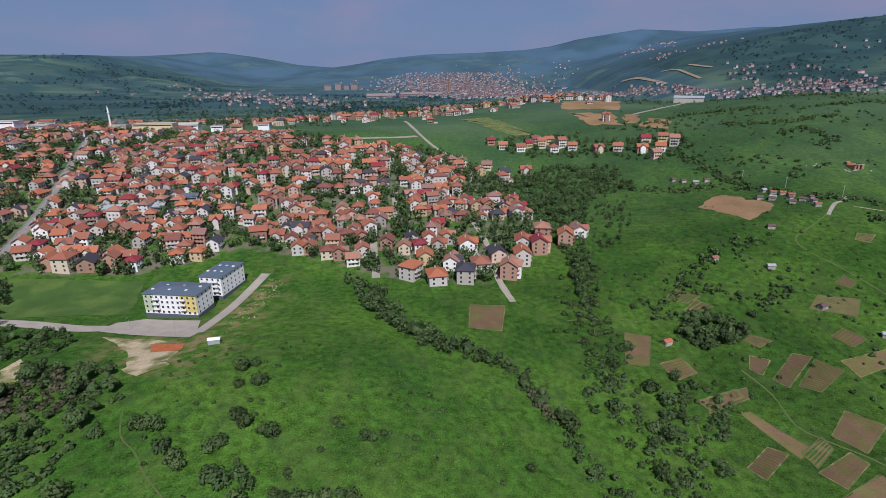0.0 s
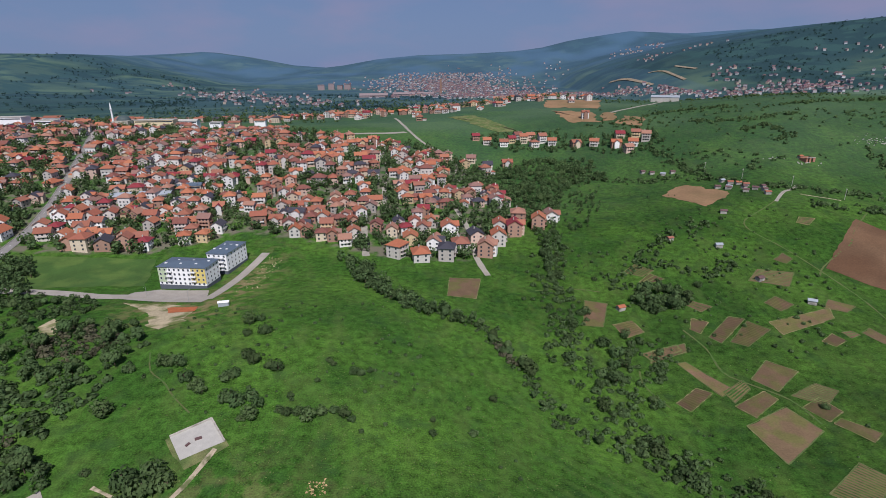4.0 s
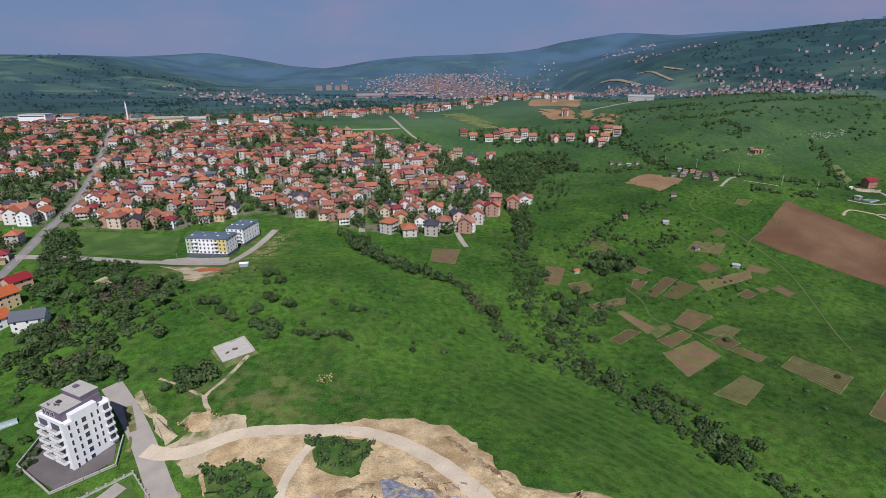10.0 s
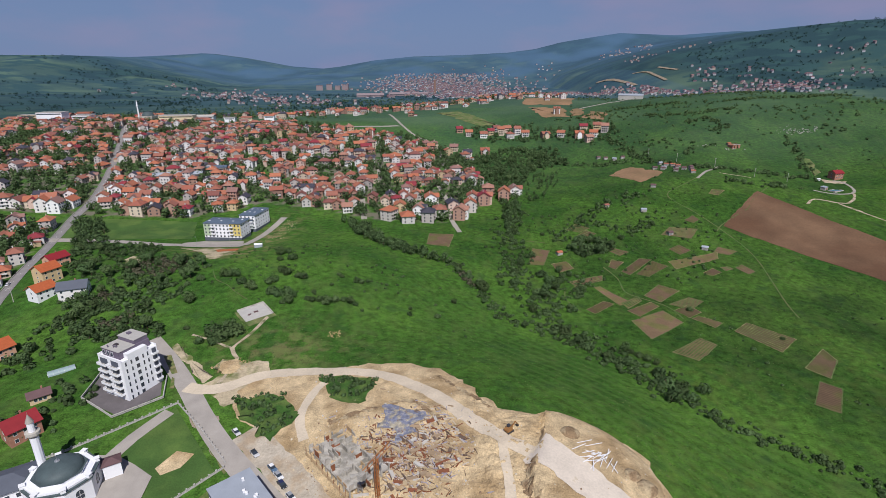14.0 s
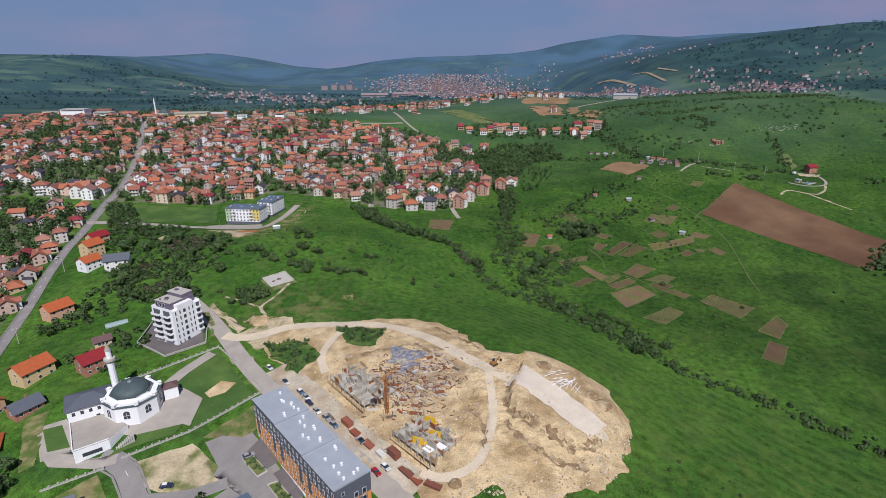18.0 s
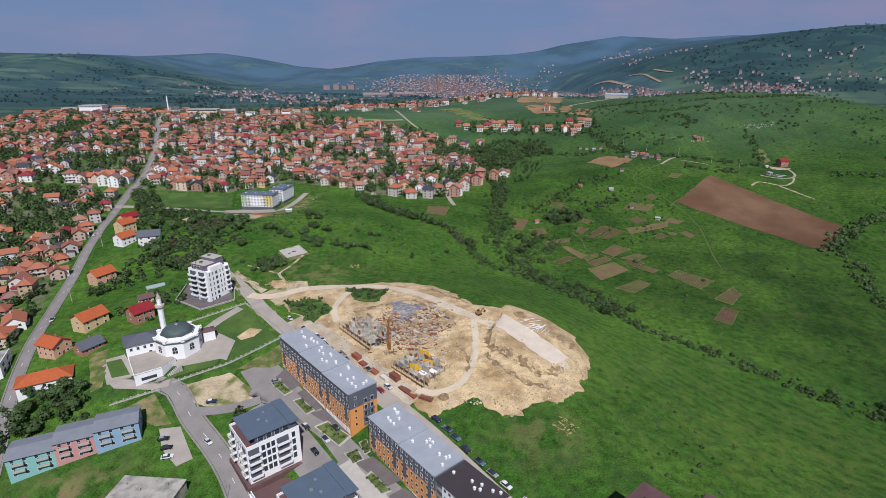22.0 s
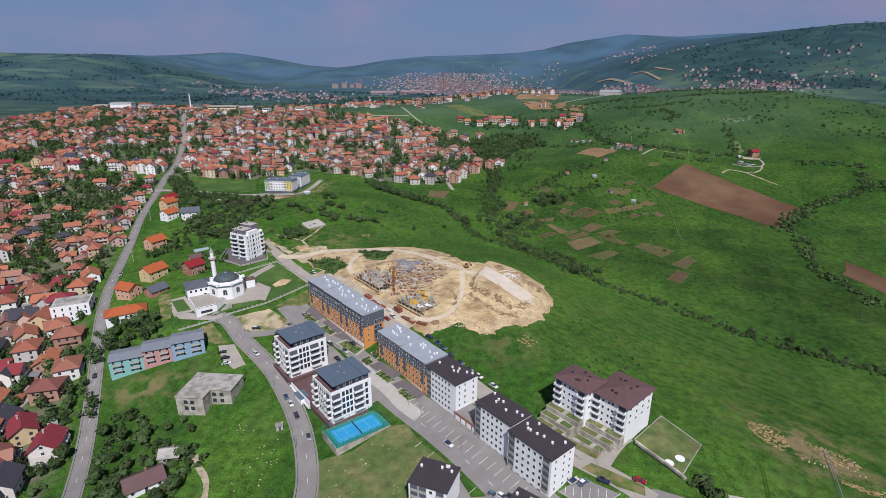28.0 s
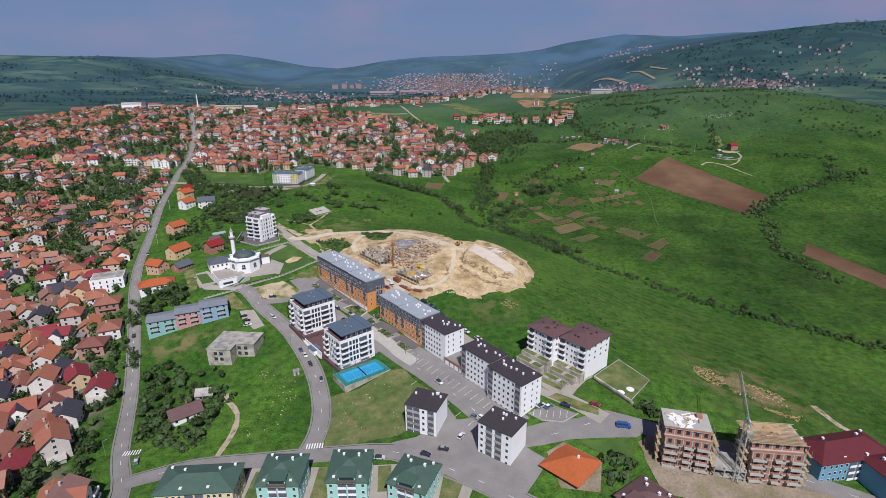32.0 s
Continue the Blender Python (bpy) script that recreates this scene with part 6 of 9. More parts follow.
# bush green shifted to blue-grey, the haze of distance put into the leaves
m_hazewood = leafy(material("hazed_woodland", (0.046, 0.090, 0.080), 0.95, spec=0.03, spread=0.25, island=True, noise_amount=0.2, noise_scale=0.02))
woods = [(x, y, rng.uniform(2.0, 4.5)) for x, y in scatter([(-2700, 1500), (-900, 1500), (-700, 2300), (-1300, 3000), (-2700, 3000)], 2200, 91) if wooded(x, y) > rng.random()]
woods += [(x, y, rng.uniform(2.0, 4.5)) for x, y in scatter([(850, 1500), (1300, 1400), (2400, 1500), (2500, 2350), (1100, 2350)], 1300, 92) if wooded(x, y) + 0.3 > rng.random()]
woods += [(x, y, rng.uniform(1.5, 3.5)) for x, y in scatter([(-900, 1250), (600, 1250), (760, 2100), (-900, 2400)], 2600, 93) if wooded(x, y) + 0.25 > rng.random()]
bushes("far_woods", woods, "dark woods over the distant hillsides", 94, 1.3, 10, m_hazewood)


# ---- the white stepped tower ----
def white_tower():
    L, W, h = 14.0, 15.3, 18.0
    ob = thing("apartment_tower", "white stepped apartment tower with slate penthouse storeys", "apartment block", pose(-105.4, 50.4, -15.6, 0, 0, -26.7))
    part("wall", Shape().box(-L / 2, L / 2, -W / 2, W / 2, -4, h), m_white, ob)
    part("parapet", Shape().box(-L / 2, L / 2, -W / 2, -W / 2 + 0.25, h, h + 0.9).box(-L / 2, -L / 2 + 0.25, -W / 2 + 0.25, W / 2, h, h + 0.9).box(-L / 2 + 0.25, L / 2, W / 2 - 0.25, W / 2, h, h + 0.9), m_white, ob)
    m_mauve = material("mauve_grey_cladding", (0.15, 0.125, 0.165), 0.7, noise_amount=0.12, noise_scale=0.4)
    part("corner_wall", Shape().box(L / 2 - 2.3, L / 2 + 0.05, -W / 2 + 3, W / 2 - 4, h, h + 2.2), m_white, ob)
    part("penthouse", Shape().box(-L / 2 + 1.2, L / 2 - 2.4, -W / 2 + 1.4, W / 2 - 1.0, h, h + 3.2), m_mauve, ob)
    part("upper_penthouse", Shape().box(-L / 2 + 1.2, L / 2 - 3.0, 0.8, W / 2 - 1.0, h + 3.2, h + 4.9), m_mauve, ob)
    part("penthouse_roof", Shape().box(-L / 2 + 1.0, L / 2 - 2.2, -W / 2 + 1.2, 0.6, h + 3.2, h + 3.4), m_kerb, ob, "pale gravel roof deck")
    part("upper_roof", Shape().box(-L / 2 + 1.0, L / 2 - 2.8, 0.6, W / 2 - 0.8, h + 4.9, h + 5.1), m_kerb, ob, "pale gravel roof deck")
    part("skylight", Shape().box(-2.5, -0.9, -3.4, -2.2, h + 3.4, h + 3.9), m_darkroof, ob)
    part("lift_housing", Shape().box(-3.6, -2.0, 3.0, 4.4, h + 5.1, h + 5.7), m_mauve, ob)
    for x in (-4.6, -2.2, 0.2):
        part("penthouse_window", win_data(1.4, 1.9), None, ob, at=Matrix.Translation((x, -W / 2 + 1.39, h + 1.5)))
    for x in (-1.0, 1.2, 2.2):
        part("roof_vent", Shape().tube(0.22, 0.22, 0, 0.8, 8).tube(0.32, 0.32, 0.8, 0.95, 8), m_mauve, ob, at=Matrix.Translation((x - 2, -5 + 0.4 * x, h + 3.4)))
    zs = [1.7 + 2.95 * i for i in range(6)]
    windows(ob, "+x", L, W, [-5.9, -3.6], zs, 0.75, 1.9)
    windows(ob, "+x", L, W, [-1.2], zs, 1.5, 1.9)
    windows(ob, "+x", L, W, [1.4, 3.4], zs[1:], 0.75, 1.9)
    for z in zs[1:]:
        for u, w in ((-3.6, 5.2), (2.9, 5.0)):
            part("balcony", balcony_data(w, 1.5), None, ob, at=on_wall("-y", L, W, u, z - 1.4))
            part("loggia", Shape().box(-w / 2 + 0.3, w / 2 - 0.3, -0.05, 0.05, -1.3, 1.2), m_slate, ob, "dark glazed balcony recess", on_wall("-y", L, W, u, z))
        part("balcony", balcony_data(2.4, 1.1), None, ob, at=on_wall("+x", L, W, 6.2, z - 1.4))
        part("loggia", Shape().box(-0.9, 0.9, -0.05, 0.05, -1.3, 1.2), m_slate, ob, "dark glazed balcony recess", on_wall("+x", L, W, 6.2, z))
    for y in (3.5, -1.0):
        for z in zs[1:]:
            part("balcony", balcony_data(3.6, 1.2), None, ob, at=on_wall("-x", L, W, y, z - 1.4))
    structure("sunken_yard", drape_patch([(-126, 66), (-122, 42), (-103, 32), (-92, 44), (-98, 58), (-110, 64)], 0.2), m_bay, True, "dark asphalt yard round the tower")
    wall = thing("boundary_wall", "pale concrete boundary wall round the tower yard", "wall", Matrix())
    for a, b in (((-126, 64), (-123, 43)), ((-123, 43), (-104, 30.5)), ((-104, 30.5), (-90, 42)), ((-90, 42), (-95, 56))):
        n = 4
        for i in range(n):
            p, q = Vector(a).lerp(Vector(b), i / n), Vector(a).lerp(Vector(b), (i + 0.97) / n)
            part("wall_panel", Shape().beam((*p, gz(*p) + 0.5), (*q, gz(*q) + 0.5), 0.3).beam((*p, gz(*p) + 1.1), (*q, gz(*q) + 1.1), 0.36), m_kerb, wall)
    garden = Shape()
    for q in ([(-104, 72), (-101, 73), (-92, 59), (-94, 58)], [(-93, 56), (-91.5, 55), (-88.5, 48), (-90.5, 48)]):
        drape_patch(q, 0.3, garden)
    structure("verge", garden, m_dry, True, "strip of dry grass beside the street")


white_tower()

# ---- mosque ----
def mosque():
    R, n = 10.3, 8
    z0 = -17.0
    ob = thing("mosque", "white octagonal mosque with a dark lead-grey dome", "mosque", pose(-100, -3, z0, 0, 0, 14))
    ring = lambda r: [(r * math.cos(math.pi / 8 + i * math.pi / 4), r * math.sin(math.pi / 8 + i * math.pi / 4)) for i in range(8)]
    part("wall", Shape().prism(ring(R), -3, 5.6), m_white, ob)
    part("cornice", Shape().prism(ring(R + 0.45), 5.6, 5.95), m_dome, ob, "dark lead-grey cornice")
    part("parapet", Shape().prism(ring(R - 0.5), 5.95, 6.6), m_white, ob)
    part("drum", Shape().prism(ring(7.3), 6.6, 7.6), m_white, ob)
    part("drum_cornice", Shape().prism(ring(7.55), 7.6, 7.75), m_dome, ob)
    d = Shape()
    rows, cols = 9, 28
    pts = [(6.6 * math.cos(a) * math.cos(b), 6.6 * math.cos(a) * math.sin(b), 7.6 + 3.5 * math.sin(a)) for a in (math.pi / 2 * i / rows for i in range(rows + 1)) for b in (2 * math.pi * j / cols for j in range(cols))]
    d.mesh(pts, [(i * cols + j, i * cols + (j + 1) % cols, (i + 1) * cols + (j + 1) % cols, (i + 1) * cols + j) for i in range(rows) for j in range(cols)])
    part("dome", d, m_dome, ob, smooth=True)
    part("dome_lantern", Shape().tube(0.9, 0.7, 10.9, 11.3, 12).tube(0.12, 0.02, 11.3, 13.0, 6), m_steel, ob)
    for i in range(8):
        a = i * math.pi / 4
        apo = R * math.cos(math.pi / 8)
        m = Matrix.Rotation(a + math.pi / 2, 4, "Z") @ Matrix.Translation((0, -apo, 2.2))
        s = Shape()
        arch = [(-1.1, -1.6)] + [(1.1 * math.cos(t), 0.6 + 1.1 * math.sin(t)) for t in (math.pi - math.pi * k / 8 for k in range(9))] + [(1.1, -1.6)]
        s.mesh([(x, y, z) for y in (0.05, -0.08) for x, z in arch], [tuple(range(11, 22))] + [(k, k + 1, k + 12, k + 11) for k in range(10)])
        part("arched_window", s, m_glass, ob, at=m)
        part("window_bar", Shape().box(-0.05, 0.05, -0.13, -0.09, -1.6, 1.6).box(-1.05, 1.05, -0.13, -0.09, -0.2, -0.1).box(-1.25, 1.25, -0.13, 0.0, -1.75, -1.6), m_frame, ob, at=m)
        m2 = Matrix.Rotation(a + math.pi / 8, 4, "Z") @ Matrix.Translation((R - 0.6, 0, 5.95))
        part("corner_turret", Shape().box(-0.7, 0.7, -0.7, 0.7, 0, 1.1).box(-0.85, 0.85, -0.85, 0.85, 1.1, 1.25), m_white, ob, at=m2)
    por = part("porch", Shape().box(-2.6, 2.6, -2.2, 2.2, -2, 4.0), m_white, ob, at=Matrix.Translation((12.3, 5.0, 0)) @ Matrix.Rotation(0.3, 4, "Z"))
    part("porch_roof", Shape().hip(5.2, 4.4, 4.0, 1.1, 0.4), m_brownroof, por)
    part("porch_opening", Shape().box(-0.06, 0.03, -1.4, 1.4, 0.2, 2.8), m_glass, por, at=Matrix.Translation((2.62, 0, 0)))
    mn = thing("minaret", "slender white minaret with a balcony and pointed cap", "minaret", pose(-108.3, 0.9, z0 - 1))
    part("shaft", Shape().prism([(1.25 * math.cos(math.pi / 5 * i), 1.25 * math.sin(math.pi / 5 * i)) for i in range(10)], -1, 19.6), m_white, mn)
    part("base", Shape().prism([(1.7 * math.cos(math.pi / 4 * i), 1.7 * math.sin(math.pi / 4 * i)) for i in range(8)], -1, 6.5), m_white, mn)
    part("balcony", Shape().tube(1.3, 2.1, 18.3, 19.3, 12).tube(2.1, 2.1, 19.3, 20.3, 12), m_oldconcrete, mn, "grey balcony ring")
    part("upper_shaft", Shape().tube(1.0, 1.0, 20.3, 23.6, 12), m_white, mn)
    part("cap", Shape().tube(1.2, 1.05, 23.6, 24.0, 12).tube(1.05, 0.08, 24.0, 26.4, 12).tube(0.05, 0.02, 26.4, 27.4, 6), m_paving, mn, "pale grey pointed cap")
    an = thing("mosque_annex", "white annex with a dark hipped roof", "building", pose(-116, -4.3, -19, 0, 0, 32))
    part("wall", Shape().box(-7.5, 7.5, -5.8, 5.8, -3, 6.6), m_white, an)
    part("roof", Shape().hip(15, 11.6, 6.6, 2.4, 0.8), m_slate, an)
    windows(an, "-y", 15, 11.6, spread_out(5, 15, 2), [4.6], 1.2, 1.6)
    windows(an, "-y", 15, 11.6, [2, 5], [1.4], 1.4, 1.8)
    tr = thing("terrace", "grey paved terrace on a white retaining wall", "terrace", Matrix())
    ring = [(-121.8, -9.2), (-107.8, -29.0), (-99.0, -22.5), (-97, -14), (-112, -5)]
    part("retaining_wall", Shape().prism(ring, -24, -17.6), m_white, tr)
    cx, cy = sum(p[0] for p in ring) / 5, sum(p[1] for p in ring) / 5
    part("paving", Shape().prism([(cx + (x - cx) * 0.99, cy + (y - cy) * 0.99) for x, y in ring], -17.6, -17.5), m_paving, tr)
    part("strip_window", Shape().box(-3, 3, -0.06, 0.05, -0.7, 0.7), m_glass, tr, at=Matrix.Translation((-103.4, -25.8, -20.2)) @ Matrix.Rotation(radians(36.4), 4, "Z"))
    part("parapet", Shape().beam((-121.8, -9.2, -17.1), (-107.8, -29, -17.1), 0.3).beam((-107.8, -29, -17.1), (-99, -22.5, -17.1), 0.3), m_white, tr)
    for i in range(12):
        part("step", Shape().turned(-98.6 + 0.55 * i, -23.6 + 0.42 * i, radians(36.4), 0.56, 2.2, -25, -22.6 + 0.42 * i), m_kerb, tr)


mosque()
structure("forecourt", drape_patch([(-104, -16), (-94, -17), (-78, -11), (-75, -12), (-76, 3), (-84, 8), (-92, 12), (-102, 12), (-112, 4)], 0.22), m_paving, True, "grey paved mosque forecourt")
structure("forecourt", drape_patch([(-122, -26), (-114, -23), (-106, -28), (-95, -25), (-94, -29), (-100, -31), (-117, -30)], 0.22), m_paving, True, "grey paved lower yard")
structure("forecourt", drape_patch([(-132, -13), (-123, -9), (-111, -22), (-121, -28)], 0.14), m_paving, True, "paved surround of a small lawn")
structure("verge", drape_patch([(-140, -8), (-133, -4), (-122, -29), (-126, -32)], 0.14, ragged=0.5), m_dry, True, "dry garden strip")
structure("forecourt", drape_line([(-94, 10), (-91, 20), (-84, 34)], 5.0, 0.24)[0], m_paving, True, "paved path beside the lawn")
structure("bare_earth", drape_patch([(-76, 6), (-72, 13), (-66, 12), (-68, 6), (-73, 4)], 0.24, ragged=0.8), m_sand, True, "patch of bare earth in the lawn")
structure("waste_ground", drape_patch([(-89, -29), (-70, -20), (-58, -31), (-49, -39), (-58, -40), (-74, -40), (-81, -37)], 0.14, ragged=0.8), m_waste, True, "sandy waste lot with weeds")
structure("side_lane", drape_line([(-82, -43), (-72, -42.5), (-62, -41), (-52, -37)], 4.6, 0.24)[0], m_asphalt, True, "short asphalt lane into the parking court")
structure("verge", drape_patch([(-80, 38), (-76, 38), (-48, 6), (-52, 2)], 0.14, ragged=0.5), m_dry, True, "strip of dry grass outside the fence")
structure("verge", drape_patch([(-68, -18), (-53, -1), (-48, -14), (-56, -22), (-62, -18)], 0.14, ragged=0.4), m_dry, True, "dry grass patch")
structure("verge", drape_patch([(-108, -41), (-98, -33), (-84, -49), (-90, -50)], 0.14, ragged=0.4), m_dry, True, "dry grass triangle beside the road")


def fence(points, label, gap=2.4, height=1.1):
    ob = thing("fence", label, "fence", Matrix())
    post = Shape().box(-0.22, 0.22, -0.22, 0.22, -0.4, height).box(-0.28, 0.28, -0.28, 0.28, height, height + 0.1).data("post", m_kerb)
    for a, b in zip(points, points[1:]):
        a, b = Vector(a), Vector(b)
        n = max(1, int((b - a).length / gap))
        for i in range(n):
            p, q = a.lerp(b, i / n), a.lerp(b, (i + 1) / n)
            part("post", post, None, ob, at=Matrix.Translation((p.x, p.y, gz(p.x, p.y))) @ Matrix.Rotation(math.atan2(b.y - a.y, b.x - a.x), 4, "Z"))
            part("rail", Shape().beam((p.x, p.y, gz(p.x, p.y) + 0.25), (q.x, q.y, gz(q.x, q.y) + 0.25), 0.4).beam((p.x, p.y, gz(p.x, p.y) + 0.8), (q.x, q.y, gz(q.x, q.y) + 0.8), 0.12), m_kerb, ob)
    return ob


fence([(-118, 8), (-111, 13), (-98, 25), (-83, 39)], "low pale concrete fence with square posts")
fence([(-83, 39), (-68, 24), (-53, 7)], "low pale concrete fence beside the lawn")
fence([(-97, -31), (-114, -39)], "low pale concrete fence above the road")
fence([(-53, 5), (-74, -15), (-93, -27)], "low pale concrete fence along the waste lot")

# ---- two white blocks with blue-grey roofs, and the court ----
def court_block(cx, cy, ang, zroof, height, seed):
    L, W = 16.5, 19.0
    h = height - 3.4
    ob = block("apartment_block", "white apartment block with stacked balconies and a blue-grey roof", cx, cy, ang, zroof, height, L, W, "white blocks with blue-grey roofs")
    part("wall", Shape().box(-L / 2, L / 2, -W / 2, W / 2, -5, h), m_white, ob)
    part("parapet", Shape().box(-L / 2, L / 2, -W / 2, -W / 2 + 0.25, h, h + 0.9).box(L / 2 - 0.25, L / 2, -W / 2 + 0.25, W / 2, h, h + 0.9).box(-L / 2, -L / 2 + 0.25, -W / 2 + 0.25, W / 2, h, h + 0.9), m_white, ob)
    part("terrace_floor", Shape().box(-L / 2 + 0.3, L / 2 - 0.3, -W / 2 + 0.3, W / 2 - 0.3, h, h + 0.06), m_brownroof, ob)
    part("penthouse", Shape().box(-L / 2 + 2.2, L / 2 - 1.2, -W / 2 + 3.6, W / 2 - 0.4, h, height - 0.35), m_slate, ob)
    part("roof", Shape().box(-L / 2 + 0.6, L / 2 - 0.3, -W / 2 + 1.2, W / 2 - 3.4, height - 0.35, height).box(-L / 2 + 0.4, L / 2 + 0.1, W / 2 - 3.38, W / 2 + 0.3, height - 0.25, height + 0.25), m_blueroof, ob)
    part("roof_hatch", Shape().box(-1, 0, -2, -1, height, height + 0.35).box(-4, -3.2, 1, 1.8, height, height + 0.3).box(1.6, 2.5, 0, 0.8, height, height + 0.3), m_steel, ob)
    zs = [h - 1.7 - 2.95 * i for i in range(4)]
    for z in zs:
        for u, w in ((-5.6, 3.6), (5.6, 3.4)):
            part("balcony", balcony_data(w, 1.4), None, ob, at=on_wall("-y", L, W, u, z - 1.35))
            part("loggia", Shape().box(-w / 2 + 0.1, w / 2 - 0.1, -0.05, 0.05, -1.3, 1.1), m_slate, ob, "dark glazed balcony recess", on_wall("-y", L, W, u, z))
        for u, w in ((-7.2, 4.0), (3.2, 4.6)):
            part("balcony", balcony_data(w, 1.4), None, ob, at=on_wall("+x", L, W, u, z - 1.35))
            part("loggia", Shape().box(-w / 2 + 0.1, w / 2 - 0.1, -0.05, 0.05, -1.3, 1.1), m_slate, ob, "dark glazed balcony recess", on_wall("+x", L, W, u, z))
    windows(ob, "-y", L, W, [-2.4, -0.8, 0.8, 2.6], zs, 1.2, 2.2)
    windows(ob, "+x", L, W, [-3.8, -2.0, -0.3, 7.2], zs, 1.4, 2.3)
    windows(ob, "-y", L - 5, W - 7.2, [-3.6, -1.0, 1.6, 4.0], [h + 1.5], 2.0, 2.3)
    windows(ob, "+x", L - 2.4, W, [-4, -1, 2, 5], [h + 1.5], 2.0, 2.3)
    part("plinth", Shape().box(-L / 2 - 1.4, L / 2 + 1.6, -W / 2 - 1.4, W / 2 + 0.6, -5, 0.9), m_brownroof, ob, "dark brown stone plinth terrace")
    return ob


court_block(-39.8, -68.1, -51, -10.5, 18.6, 1)
court_block(-14.5, -98.6, -51, -13.0, 18.4, 2)
yd = thing("courtyard", "brown paved courtyard with a lawn between two blocks", "courtyard", pose(-27.2, -83.4, -30.2, 0, 0, -51))
part("deck", Shape().box(-9.5, 9.5, -10.5, 8.5, -5, 0.4), m_brownroof, yd)
part("lawn", Shape().box(-4, 8.5, -1.5, 7.5, 0.4, 0.55), m_lawn, yd)
part("edge_wall", Shape().box(-9.5, 9.5, -10.8, -10.5, -5, 1.3).box(-9.5, 9.5, 8.5, 8.8, -5, 1.3), m_white, yd)
part("bench", Shape().box(2, 5, 3, 3.8, 0.55, 1.0).box(1, 1.6, 4, 6.5, 0.55, 1.0), m_frame, yd)
wallob = thing("retaining_wall", "long white garden wall beside the road", "wall", Matrix())
for a, b in (((-54, -66), (-41, -84)), ((-41, -84), (-30, -98))):
    part("wall_panel", Shape().beam((*a, gz(*a) + 0.6), (*b, gz(*b) + 0.6), 0.3).beam((*a, gz(*a) + 1.3), (*b, gz(*b) + 1.3), 0.35), m_white, wallob)
tri = thing("garage_entrance", "small garage entrance with a blue-grey roof", "building", pose(-34.5, -91, gz(-34.5, -91), 0, 0, -51))
part("wall", Shape().box(-3, 3, -2, 2, -2, 2.6), m_white, tri)
part("roof", Shape().box(-3.4, 3.4, -2.4, 2.4, 2.6, 2.8), m_blueroof, tri)
ct = thing("sports_court", "bright blue fenced tennis court with a green surround", "tennis court", pose(-6.4, -113.6, -30.4, 0, 0, 36.3))
part("base_wall", Shape().box(-12.2, 12.2, -6.5, 6.5, -5, -0.02), m_oldconcrete, ct)
part("surround", Shape().box(-12.0, 12.0, -6.3, 6.3, -0.02, 0.05), m_teal, ct)
part("surface", Shape().box(-9.8, 9.8, -4.4, 4.4, 0.05, 0.09), m_blue, ct)
part("net", Shape().box(-0.05, 0.05, -4.6, 4.6, 0.09, 1.0), m_darksteel, ct)
court_lines = Shape()
for y in (-3.6, -2.7, 2.7, 3.6):
    court_lines.box(-8.6, 8.6, y - 0.05, y + 0.05, 0.09, 0.1)
for x in (-8.6, -4.6, 4.6, 8.6):
    court_lines.box(x - 0.05, x + 0.05, -3.6, 3.6, 0.1, 0.11)
part("court_marking", court_lines, m_blueline, ct)
for i in range(9):
    for y in (-6.4, 6.4):
        part("fence_post", Shape().box(-0.06, 0.06, -0.06, 0.06, -0.2, 3.0), m_teal, ct, at=Matrix.Translation((-12.0 + 3.0 * i, y, 0)))
for y in (-6.4, 6.4):
    for z in (0.4, 1.7, 2.95):
        part("fence_wire", Shape().box(-12.0, 12.0, y - 0.03, y + 0.03, z - 0.03, z + 0.03), m_teal, ct)
for x in (-12.0, 12.0):
    for z in (0.4, 1.7, 2.95):
        part("fence_wire", Shape().box(x - 0.03, x + 0.03, -6.4, 6.4, z - 0.03, z + 0.03), m_teal, ct)

# ---- parking courts between the blocks ----
structure("parking_court", drape_patch([(-55, -20), (-50, -16), (-10, -62), (20, -96), (14, -103), (-4, -84), (-22, -60), (-42, -42), (-58, -34)], 0.2), m_asphalt, True, "dark asphalt parking court")
structure("parking_bay", drape_patch([(-50, -26), (-46, -19), (-36, -30), (-40, -33)], 0.26), m_bay, True, "dark asphalt parking bays")
for q in ([(-37, -35), (-34, -33), (-22, -44), (-27, -46)], [(-29, -47), (-22, -46), (-10, -56), (-14, -59)], [(-7, -73), (-1, -71), (10, -82), (5, -84)], [(5, -88), (11, -85), (22, -95), (18, -98)]):
    structure("parking_bay", drape_patch(q, 0.26), m_bay, True, "dark asphalt parking bays")
beds = ([(-50, -28), (-47, -26), (-39, -34), (-42, -36)], [(-38, -39), (-35, -38), (-27, -46), (-30, -48)], [(-26, -54), (-21, -52), (-10, -61), (-14, -65)], [(-12, -68), (-7, -67), (-4, -72), (-8, -73)],
        [(-7, -64), (-4, -63), (-2, -69), (-4, -70)], [(-3, -79), (-1, -77), (7, -86), (4, -87)], [(8, -92), (10, -90), (17, -98), (14, -99)])
greens = random.Random(12)
